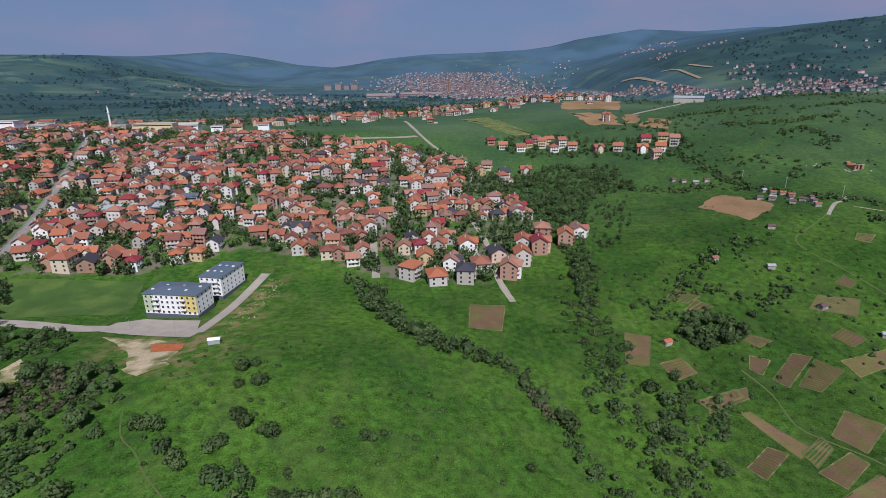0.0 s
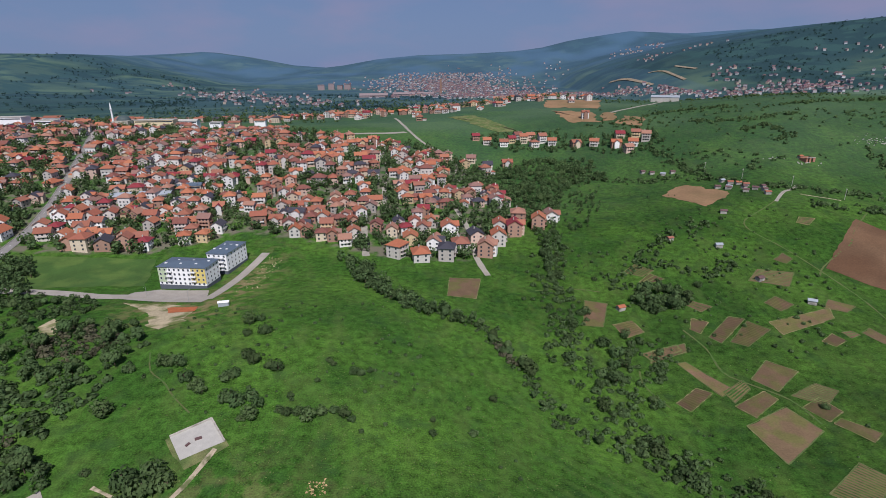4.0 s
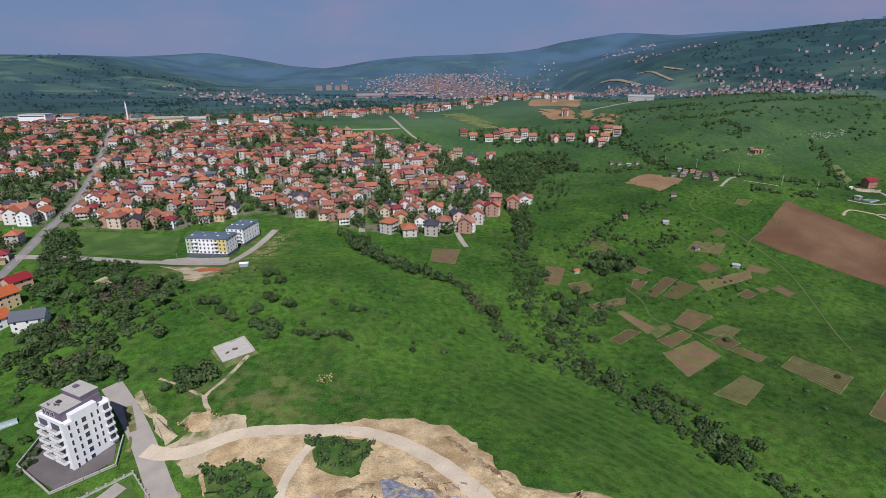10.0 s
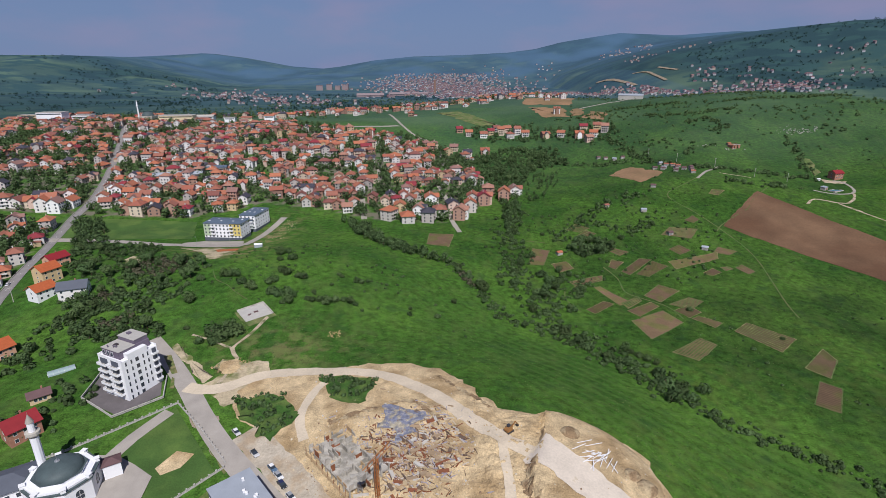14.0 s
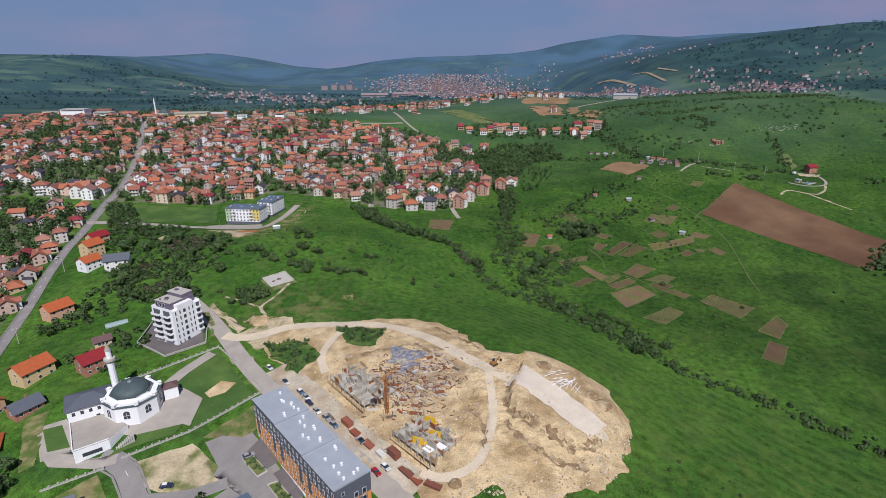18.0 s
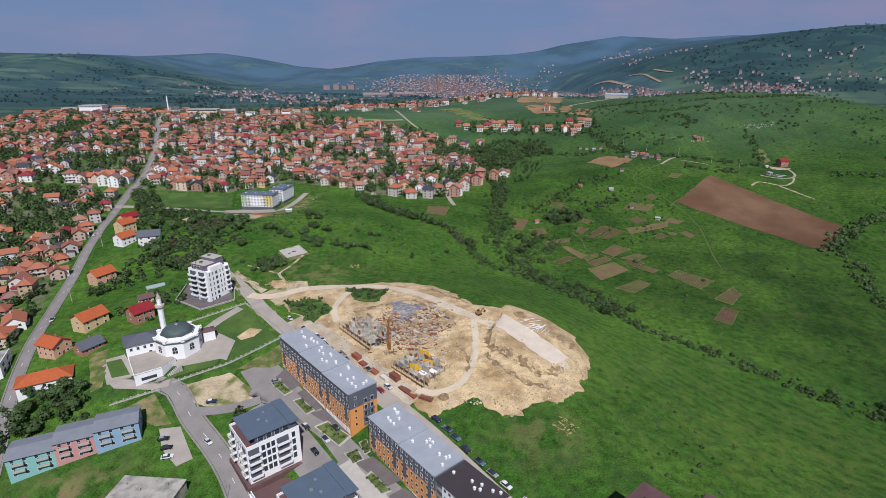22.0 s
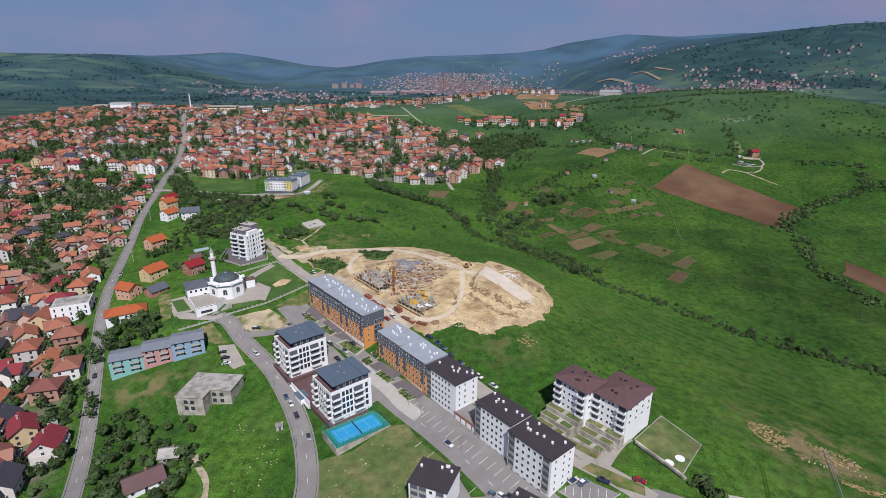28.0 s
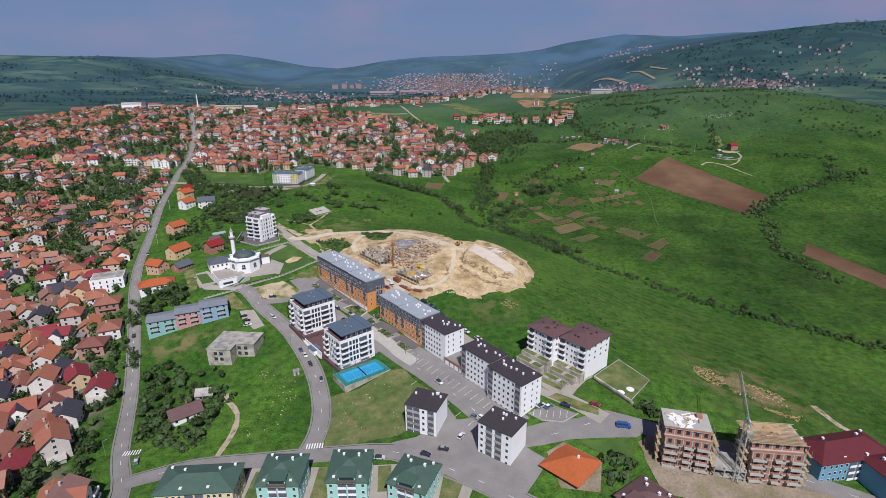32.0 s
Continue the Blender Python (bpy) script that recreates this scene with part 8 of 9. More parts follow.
def foundation(name, cx, cy, ang, L, W, storeys, seed, label):
    """A concrete frame in the making: slabs, columns, wall stubs, props and formwork."""
    r = random.Random(seed)
    z0 = min(site_z(cx + dx, cy + dy) for dx in (-6, 0, 6) for dy in (-6, 0, 6)) - 0.3
    ob = thing(name, label, "building site", pose(cx, cy, z0, 0, 0, ang))
    for k in range(storeys + 1):
        part("slab", Shape().box(-L / 2 + 0.6 * k, L / 2 - 1.2 * k, -W / 2 + 0.3 * k, W / 2 - 1.5 * k, 2.9 * k - 0.3, 2.9 * k), m_oldconcrete, ob)
    nx, ny = int(L / 3.4), int(W / 3.4)
    for i in range(nx + 1):
        for j in range(ny + 1):
            x, y = -L / 2 + 0.5 + (L - 1.6) * i / nx, -W / 2 + 0.5 + (W - 2.4) * j / ny
            top = 2.9 * storeys + r.choice((0.3, 0.9, 1.2, 2.2))
            part("column", Shape().box(x - 0.2, x + 0.2, y - 0.2, y + 0.2, 0, top), m_oldconcrete, ob)
            if r.random() < 0.6:
                z = 2.9 * storeys
                w = r.uniform(1.2, 3.0)
                s = Shape().box(x, x + w, y - 0.1, y + 0.1, z, z + r.uniform(0.6, 2.4)) if r.random() < 0.5 else Shape().box(x - 0.1, x + 0.1, y, y + w, z, z + r.uniform(0.6, 2.4))
                part("wall_stub", s, r.choice((m_oldconcrete, m_oldconcrete, m_timber, m_rust)), ob)
            if storeys and j == 0:
                part("scaffold_pole", Shape().beam((x, -W / 2 - 0.9, -0.5), (x, -W / 2 - 0.9, 2.9 * storeys + 1.4), 0.09), m_rust, ob)
    if storeys:
        for k in range(storeys):
            part("scaffold_deck", Shape().box(-L / 2, L / 2, -W / 2 - 1.2, -W / 2 - 0.5, 2.9 * k + 1.6, 2.9 * k + 1.66), m_timber, ob)
    for i in range(16):
        x, y = r.uniform(-L / 2 + 1, L / 2 - 5), r.uniform(-W / 2 + 1, W / 2 - 4)
        n, z, t = r.uniform(2.5, 4.5), 2.9 * storeys, r.uniform(1.2, 2.7)
        part("wall", Shape().box(x, x + n, y - 0.11, y + 0.11, z, z + t) if i % 2 else Shape().box(x - 0.11, x + 0.11, y, y + n, z, z + t), m_oldconcrete, ob)
    for i in range(26):
        x, y = r.uniform(-L / 2 + 1, L / 2 - 2), r.uniform(-W / 2 + 1, W / 2 - 2)
        a = r.uniform(0, 3)
        part("formwork_board", Shape().turned(x, y, a, r.uniform(1.5, 3.2), r.uniform(0.6, 1.4), 2.9 * storeys + 0.02, 2.9 * storeys + r.uniform(0.12, 0.4)), r.choice((m_timber, m_rust, m_grey, m_oldconcrete)), ob)
    return ob


foundation("unfinished_foundation", -10, 3, -50, 27, 17, 1, 3, "grey concrete frame building under construction with scaffolding")
f2 = foundation("unfinished_foundation", 16.5, -28.5, -47, 21, 17, 1, 8, "low concrete frame under construction with yellow formwork")
for x, y, z in ((-5, 5, 3.0), (0.5, -5.5, 3.0), (2, 1, 3.0)):
    part("yellow_panel", Shape().turned(x, y, 0.4, 4.2, 0.3, z, z + 2.6).turned(x + 0.4, y + 1.2, 0.4, 3.6, 2.0, z + 0.02, z + 0.3), m_yellow, f2, "bright yellow formwork panel")
for x, y in ((4, 3), (7, -1), (5, -5)):
    part("white_board", Shape().turned(x, y, 0.1, 3.4, 2.4, 3.0, 3.3), m_white, f2, "stack of white insulation boards")
r = random.Random(77)
m_plank = palette("site_timber", [(0.42, 0.30, 0.18), (0.24, 0.09, 0.045), (0.34, 0.25, 0.16), (0.50, 0.47, 0.42), (0.16, 0.11, 0.08), (0.46, 0.36, 0.22)], 0.9)
for i in range(130):
    x, y = r.gauss(12, 8), r.gauss(2, 9)
    a, n, w, t = r.choice((0.3, 1.9, -0.6)) + r.gauss(0, 0.3), r.uniform(1.2, 5.0), r.uniform(0.25, 1.3), r.uniform(0.12, 0.7)
    s = Shape().turned(0, 0, a, n, w, -0.3, t)
    ob = new("formwork_panel", s.data("formwork_panel", m_plank))
    ob.matrix_basis = pose(x, y, site_z(x, y), r.uniform(-6, 6), r.uniform(-6, 6), 0)
    tagged(ob, "weathered timber formwork panel lying on sand", "formwork", "building site clutter")
boards = Shape()
for i in range(1500):
    x, y = r.gauss(10, 9), r.gauss(4, 9)
    boards.turned(x, y, r.choice((0.3, 1.9, -0.6)) + r.gauss(0, 0.4), r.uniform(0.6, 3.0), r.uniform(0.1, 0.35), site_z(x, y) - 0.2, site_z(x, y) + r.uniform(0.05, 0.45))
m_scrap = palette("scrap_timber", [(0.45, 0.33, 0.2), (0.20, 0.08, 0.04), (0.30, 0.22, 0.14), (0.52, 0.47, 0.4), (0.12, 0.08, 0.06), (0.32, 0.30, 0.34)], 0.9, island=True)
tagged(new("scrap_timber", boards.data("scrap_timber", m_scrap)), "scattered scrap timber and formwork boards", "scrap timber", kind="stuff")
bits = Shape()
LOW = [(20, -56), (30, -52), (40, -52), (50, -59), (60, -52), (78, -44), (92, -20), (86, -16), (64, -42), (44, -46), (26, -46)]
for x, y in scatter(LOW, 900, 52) + scatter(RIM, 700, 53) + scatter([(-26, 24), (16, 28), (30, 4), (36, -24), (14, -44), (-12, -24), (-28, 2)], 1100, 54):
    k = r.uniform(0.12, 0.5) * r.uniform(0.5, 1.3)
    z, a = site_z(x, y), r.uniform(0, 6)
    c, q = k * math.cos(a), k * math.sin(a)
    bits.mesh([(x + c, y + q, z - 0.1), (x - q, y + c, z - 0.1), (x - c, y - q, z - 0.1), (x + q, y - c, z - 0.1), (x + 0.3 * c, y + 0.3 * q, z + k * r.uniform(0.6, 1.2))], [(0, 1, 4), (1, 2, 4), (2, 3, 4), (3, 0, 4)])
m_rubble = palette("broken_rubble", [(0.50, 0.42, 0.29), (0.36, 0.27, 0.17), (0.55, 0.49, 0.38), (0.42, 0.33, 0.2), (0.45, 0.43, 0.40), (0.24, 0.16, 0.10)], 0.95, island=True)
tagged(new("rubble", bits.data("rubble", m_rubble)), "stones, clods and broken rubble over the site", "rubble", kind="stuff")
for i in range(24):
    x, y, a = r.gauss(70, 3), r.gauss(-4, 2.4), r.choice((0.1, 0.8, 1.5)) + r.gauss(0, 0.3)
    z, n = site_z(x, y) + r.uniform(0.2, 0.7), r.uniform(3, 6)
    ob = new("plastic_pipe", Shape().beam((-n / 2, 0, 0), (n / 2, 0, 0.1), 0.17).data("plastic_pipe", m_white))
    ob.matrix_basis = pose(x, y, z, 0, 0, math.degrees(a))
    tagged(ob, "long white plastic pipe lying on the spoil", "pipe", "white pipes on the spoil")
m_digger = material("worn_brown_paint", (0.30, 0.15, 0.05), 0.7, noise_amount=0.3)
ex = thing("excavator", "small worn brown tracked excavator on the haul road", "excavator", pose(43, 9, site_z(43, 9) + 0.3, 0, 0, 40) @ Matrix.Scale(0.8, 4))
for y in (-1.0, 1.0):
    part("track", Shape().box(-1.7, 1.7, y - 0.3, y + 0.3, 0, 0.8), m_darksteel, ex)
part("body", Shape().box(-1.9, 1.0, -1.2, 1.2, 0.9, 2.0), m_digger, ex)
part("cab", Shape().box(-0.2, 1.1, 0.2, 1.2, 2.0, 3.0), m_glass, ex)
part("boom", Shape().beam((0.9, -0.3, 1.6), (3.4, -0.3, 3.6), 0.45).beam((3.4, -0.3, 3.6), (4.9, -0.3, 1.6), 0.35), m_digger, ex)
part("bucket", Shape().box(4.5, 5.3, -0.8, 0.2, 0.7, 1.6), m_darksteel, ex)
m_tarp = material("blue_grey_sheeting", (0.20, 0.21, 0.27), 0.6, noise_amount=0.5, noise_scale=0.7, fine=3.0, bump=0.3, second=(0.36, 0.32, 0.24), second_scale=0.35, second_span=(0.47, 0.58))
tarp = drape_patch([(-3, 18), (2, 28), (11, 23), (13, 12), (6, 10)], 0.5, ragged=2.6, step=1.2)
tarp.v = [(x, y, z + site_rise(x, y) + 0.5 * abs(noise.noise((x * 0.6, y * 0.6, 5)))) for x, y, z in tarp.v]
tagged(new("plastic_sheeting", tarp.data("plastic_sheeting", m_tarp)), "torn blue-grey plastic sheeting over a slope", "plastic sheeting")
m_box = palette("painted_steel_container", [(0.27, 0.08, 0.045), (0.20, 0.075, 0.05), (0.62, 0.60, 0.56), (0.30, 0.10, 0.06)], 0.6)
for x, y, a, n, h in ((-14, -17, -49, 5, 1.8), (-10.5, -22, -49, 4, 0.9), (-5, -28, -49, 5, 0.7), (4.5, -34, -49, 5, 2.4), (0, -33, -49, 4, 1.0), (9, -41, -49, 6, 0.6), (12.5, -44.5, -49, 4, 0.5), (18, -47, -30, 6, 0.7)):
    ob = thing("container", "rust-red steel site container beside the street", "container", pose(x, y, gz(x, y) + 0.15, 0, 0, a), "site containers")
    part("body", Shape().box(-n / 2, n / 2, -1.2, 1.2, 0, h), m_box, ob)
    part("top_frame", Shape().box(-n / 2 - 0.06, n / 2 + 0.06, -1.26, -1.14, h, h + 0.1).box(-n / 2 - 0.06, n / 2 + 0.06, 1.14, 1.26, h, h + 0.1), m_darksteel, ob)


def crane(x, y, z, h, jib, ang, mat, label, w=0.8):
    ob = thing("tower_crane", label, "crane", pose(x, y, z, 0, 0, ang))
    for a, b in ((-w, -w), (w, -w), (w, w), (-w, w)):
        part("mast_leg", Shape().beam((a, b, 0), (a, b, h), 0.2), mat, ob)
    for k in range(int(h / 2)):
        s = Shape()
        for (a, b), (c, d) in zip(((-w, -w), (w, -w), (w, w), (-w, w)), ((w, -w), (w, w), (-w, w), (-w, -w))):
            s.beam((a, b, 2 * k), (c, d, 2 * k + 2), 0.1)
        part("mast_brace", s, mat, ob)
    s = Shape().beam((-8, -0.5, h), (jib, -0.5, h), 0.16).beam((-8, 0.5, h), (jib, 0.5, h), 0.16).beam((-4, 0, h + 1.2), (jib, 0, h + 1.1), 0.16)
    for k in range(int(jib / 1.6)):
        s.beam((1.6 * k, -0.5, h), (1.6 * k + 0.8, 0, h + 1.1), 0.08).beam((1.6 * k + 0.8, 0, h + 1.1), (1.6 * k + 1.6, 0.5, h), 0.08)
    part("jib", s, mat, ob)
    part("counterweight", Shape().box(-8, -6, -0.9, 0.9, h - 1.6, h + 0.2), m_oldconcrete, ob)
    part("cab", Shape().box(0.9, 2.2, -0.7, 0.7, h - 1.8, h - 0.1), m_steel, ob)
    part("base", Shape().box(-2.4, 2.4, -2.4, 2.4, -1.5, 0.2), m_oldconcrete, ob)
    return ob


m_crane = material("orange_crane_paint", (0.36, 0.14, 0.045), 0.7, noise_amount=0.2)
crane(135.5, -186.6, -36.0, 32, 31, 66, m_steel, "grey steel lattice tower crane over a building site")
crane(0.5, -13, site_z(0.5, -13) - 0.5, 16, 7, 60, m_crane, "thin rust-orange tower crane on the sandy site", 0.45)


def frame_block(cx, cy, ang, L, W, base, storeys, seed, roofdeck):
    """A block in the rough: slabs and columns with red brick infill, balcony slabs and a set-back top."""
    r = random.Random(seed)
    ob = thing("unfinished_block", "unfinished concrete and red brick apartment block", "apartment block", pose(cx, cy, base, 0, 0, ang), "apartment blocks under construction")
    for k in range(storeys + 1):
        z = 2.95 * k
        back = 1.8 if k == storeys else 0.0
        part("slab", Shape().box(-L / 2, L / 2, -W / 2 - 0.1, W / 2, z - 0.22, z), m_kerb, ob)
        y0 = -W / 2 + 0.12 + back
        part("brick_infill", Shape().box(-L / 2 + 0.12, L / 2 - 0.12, y0, W / 2 - 0.12, z, z + 2.73), m_brick, ob)
        for side, span in (("-y", L), ("+x", W), ("-x", W)):
            n = int(span / 3.0)
            depth = 2 * (-y0) if side == "-y" else W - 0.3
            for i in range(n + 1):
                u = -span / 2 + 0.4 + (span - 0.8) * i / n
                if side == "-y" or 0 < i < n:
                    part("column", Shape().box(-0.17, 0.17, -0.08, 0.2, 0, 2.73), m_kerb, ob, at=on_wall(side, L - 0.24, depth, u, z))
                if i < n and not (k == 0 and i % 2):
                    part("window_opening", Shape().box(-0.6, 0.6, -0.05, 0.04, -0.8, 0.8), m_glass, ob, "dark empty window opening", on_wall(side, L - 0.24, depth, u + (span - 0.8) / n / 2, z + 1.5))
        if 0 < k < storeys:
            for u, w in ((-L / 2 + 2.4, 4.6), (L / 2 - 2.4, 4.6), (0.4, 3.2)):
                part("balcony", balcony_data(w, 1.5, 0.75, [m_kerb, m_kerb], "raw"), None, ob, at=on_wall("-y", L, W, u, z))
            part("balcony", balcony_data(4.0, 1.3, 0.75, [m_kerb, m_kerb], "raw"), None, ob, at=on_wall("-x", L, W, -2.0, z))
            part("balcony", balcony_data(4.0, 1.3, 0.75, [m_kerb, m_kerb], "raw"), None, ob, at=on_wall("+x", L, W, 1.0, z))
    z = 2.95 * (storeys + 1)
    part("parapet", Shape().box(-L / 2, L / 2, -W / 2 - 0.1, -W / 2 + 0.1, z - 2.95, z - 2.1), m_brick, ob)
    part("roof_slab", Shape().box(-L / 2 - 0.2, L / 2 + 0.2, -W / 2 + 1.4, W / 2 + 0.2, z - 0.2, z), m_kerb, ob)
    if roofdeck:
        for i in range(17):
            y = -W / 2 + 0.6 + (W - 0.6) * i / 16
            part("timber_joist", Shape().box(-L / 2 - 1.6 + r.uniform(0, 1.0), L / 2 + r.uniform(-1.5, 1), y - 0.09, y + 0.09, z + 0.3, z + 0.5), m_timber, ob)
        for i in range(24):
            x = -L / 2 + L * i / 23
            part("timber_joist", Shape().box(x - 0.06, x + 0.06, -W / 2 + r.uniform(-0.6, 2), -W / 2 + 4 + r.uniform(0, 2), z + 0.5, z + 0.64), m_timber, ob)
        part("deck_board", Shape().box(-L / 2 + 1, L / 2 - 5, 1, W / 2 - 1, z + 0.5, z + 0.6), m_timber, ob)
    else:
        part("parapet", Shape().box(-L / 2 - 0.2, L / 2 + 0.2, -W / 2 + 1.4, -W / 2 + 1.6, z, z + 0.6), m_brick, ob)
        part("brick_stack", Shape().box(L / 2 - 4, L / 2 - 2, 3, 5, z, z + 1.2), m_brick, ob)
        for i in range(12):
            part("white_sheet", Shape().turned(r.uniform(-5, 3), r.uniform(-3, 4), r.uniform(0, 1), r.uniform(2, 4), r.uniform(1.5, 3), z + 0.01 * i + 0.01, z + 0.05 + 0.02 * i), m_white, ob, "white membrane sheet")
    for i in range(14):
        a, x, y = r.uniform(0, 3), r.uniform(-L / 2 + 2, L / 2 - 3), r.uniform(-W / 2 + 3, W / 2 - 2)
        part("loose_board", Shape().turned(x, y, a, r.uniform(1, 3), r.uniform(0.2, 0.6), z + 0.6 * roofdeck + 0.1, z + 0.6 * roofdeck + r.uniform(0.25, 0.5)), m_timber, ob)
    for x in (-L / 2 - 1.6, L / 2 + 1.6):
        for y in (-W / 2, -W / 2 + 2.2, -W / 2 + 4.4, -W / 2 + 6.6):
            part("scaffold_pole", Shape().beam((x, y, -1), (x, y, z - 0.8), 0.09), m_steel, ob)
        for k in range(1, storeys + 1):
            part("scaffold_deck", Shape().box(x - 0.5, x + 0.5, -W / 2 - 0.3, -W / 2 + 7, 2.95 * k - 0.6, 2.95 * k - 0.54), m_timber, ob)
    return ob


frame_block(121.0, -175.5, -15, 15.5, 13.0, -30.6, 5, 1, False)
frame_block(149.5, -180.5, -7, 17.5, 12.5, -32.4, 5, 2, True)
lk = thing("unfinished_link", "low unfinished concrete link with scaffolding", "building site", pose(134.5, -181.0, -31.5, 0, 0, -10))
for k in range(3):
    part("slab", Shape().box(-5.5, 5.5, -5, 5, 2.95 * k - 0.25, 2.95 * k), m_grey, lk)
    for i in range(4):
        part("column", Shape().box(-5.3 + 3.4 * i, -4.9 + 3.4 * i, -4.9, -4.5, 2.95 * k, 2.95 * k + 2.7 if k < 2 else 2.95 * k + 0.8), m_grey, lk)
structure("bare_earth", drape_patch([(106, -170), (112, -164), (135, -165), (163, -172), (172, -188), (160, -202), (124, -202), (108, -190)], 0.14, ragged=1.5), m_earth, True, "trampled sandy ground of a building site")

# ---- gabled and green-roofed blocks by the side road ----
m_bluewall = material("mid_blue_render", (0.14, 0.31, 0.42), 0.85, noise_amount=0.08)
m_mint = material("mint_render", (0.33, 0.58, 0.52), 0.85, noise_amount=0.06)
m_cream = material("cream_render", (0.66, 0.55, 0.36), 0.85, noise_amount=0.06)
m_redroof = material("dark_red_metal_roof", (0.115, 0.022, 0.028), 0.55, noise_amount=0.12)


def hip_block(name, cx, cy, ang, L, W, zeave, h, rise, wall, roof, label, group=""):
    ob = thing(name, label, "apartment block", pose(cx, cy, zeave - h, 0, 0, ang), group)
    part("wall", Shape().box(-L / 2, L / 2, -W / 2, W / 2, -5, h), wall, ob)
    part("roof", Shape().hip(L, W, h, rise, 0.7, 0.25), roof, ob)
    zs = [h - 1.6 - 2.85 * i for i in range(4)]
    windows(ob, "-y", L, W, [-L / 2 + 1.4, L / 2 - 1.4], zs, 1.1, 1.4)
    windows(ob, "+x", L, W, spread_out(4, W, 2.2), zs, 1.1, 1.4)
    if L > 20:
        windows(ob, "-y", L, W, [v for v in spread_out(int(L / 2.6), L, 4.2) if abs(v) > 4.2], zs, 1.1, 1.4)
    for z in zs:
        for u in (-1.7, 1.7):
            part("loggia", Shape().box(-1.4, 1.4, -0.06, 0.05, -1.1, 1.1), m_slate, ob, "dark balcony recess", on_wall("-y", L, W, u, z))
            part("balcony_rail", Shape().box(-1.45, 1.45, -0.5, -0.42, -1.1, -0.2).box(-1.45, 1.45, -0.5, 0, -1.25, -1.1), m_white, ob, "", on_wall("-y", L, W, u, z))
    for sx, sy in ((-1, 1), (1, 1), (-0.5, 0.5), (0.6, 0.45)):
        x, y = sx * (L / 2 - 2.0), sy * (W / 2 - 1.6)
        zt = h + rise * (1 - abs(sy) * 0.75)
        part("chimney", Shape().box(x - 0.35, x + 0.35, y - 0.35, y + 0.35, h, zt + 1.0).box(x - 0.45, x + 0.45, y - 0.45, y + 0.45, zt + 1.0, zt + 1.15), m_white, ob)
    if L < 20:
        dm = part("dormer", Shape().box(-3.0, 3.0, -W / 2 + 0.2, -W / 2 + 4.5, h + 0.2, h + 2.3), wall, ob)
        part("dormer_roof", Shape().box(-3.3, 3.3, -W / 2 - 0.5, -W / 2 + 5.0, h + 2.3, h + 2.5), roof, dm)
        part("dormer_window", Shape().box(-2.6, 2.6, -0.06, 0.04, -0.7, 0.9), m_glass, dm, at=Matrix.Translation((0, -W / 2 + 0.18, h + 1.2)))
        part("dormer_balcony", balcony_data(6.4, 1.2, 0.9, [m_grey, m_brownroof], "brown"), None, dm, at=Matrix.Translation((0, -W / 2 + 0.1, h + 0.25)))
    for u in (-4.6, 4.6):
        part("roof_window", Shape().box(u - 0.5, u + 0.5, -W / 2 + 1.0, -W / 2 + 2.0, h + 0.9, h + 1.25), m_frame, ob)
    return ob


hip_block("apartment_block", -24.6, -182.8, 0, 14.5, 15.0, -27.0, 11.5, 3.2, m_mint, m_greenroof, "mint-green apartment block with a dark green hipped roof", "green-roofed blocks")
hip_block("apartment_block", -0.8, -181.0, 0, 14.0, 15.5, -27.0, 11.5, 3.2, m_mint, m_greenroof, "mint-green apartment block with a dark green hipped roof", "green-roofed blocks")
hip_block("apartment_block", 22.6, -185.0, -22, 14.0, 14.5, -27.0, 11.5, 3.2, m_mint, m_greenroof, "mint-green apartment block with a dark green hipped roof", "green-roofed blocks")
hip_block("apartment_block", -53, -186, 4, 26.0, 13.0, -28.0, 11.0, 2.6, m_cream, m_greenroof, "cream apartment block with a dark green roof", "green-roofed blocks")
hip_block("apartment_block", 181.6, -173.7, 10, 30, 13.5, -26.0, 9.5, 3.6, m_bluewall, m_redroof, "blue apartment block with a dark red roof beside the site")
hip_block("apartment_block", 192.5, -186.5, 10, 13, 20, -26.2, 9.5, 3.4, m_bluewall, m_redroof, "blue apartment wing with a dark red roof")
hip_block("apartment_block", 101, -195.5, -55, 13, 15, -28, 8, 2.6, m_white, m_brownroof, "white block with a brown hipped roof")
oh = thing("villa", "white villa with a broad orange hipped roof", "house", pose(79.8, -178.5, -36, 0, 0, -44))
part("wall", Shape().box(-6.5, 6.5, -7, 7, -3, 7.4), m_white, oh)
part("roof", Shape().hip(14.5, 16.0, 7.4, 3.4, 0.9, 0.25), material("orange_clay_tiles", (0.42, 0.11, 0.035), 0.85, noise_amount=0.15, noise_scale=0.8, bump=0.05), oh)
part("chimney", Shape().box(1.5, 2.2, 1, 1.7, 8.6, 11.2), m_white, oh)
part("balcony", balcony_data(11, 1.6, key="dark", mats=[m_grey, m_darksteel]), None, oh, "dark wraparound balcony", on_wall("+x", 13, 14, 0, 4.1))
windows(oh, "+x", 13, 14, [-4, 0, 4], [2.0, 5.6], 1.6, 1.6)
windows(oh, "-y", 13, 14, [-3, 3], [2.0, 5.6], 1.4, 1.5)
structure("yard", drape_patch([(72, -172), (79, -168), (91, -178), (87, -191), (74, -188)], 0.2), m_earth, True, "paved yard of the villa")
for q in ([(84, -168), (105, -168), (103, -178), (94, -176)],):
    structure("hedge_bed", drape_patch(q, 0.2), m_lawn, True, "green vegetable garden")

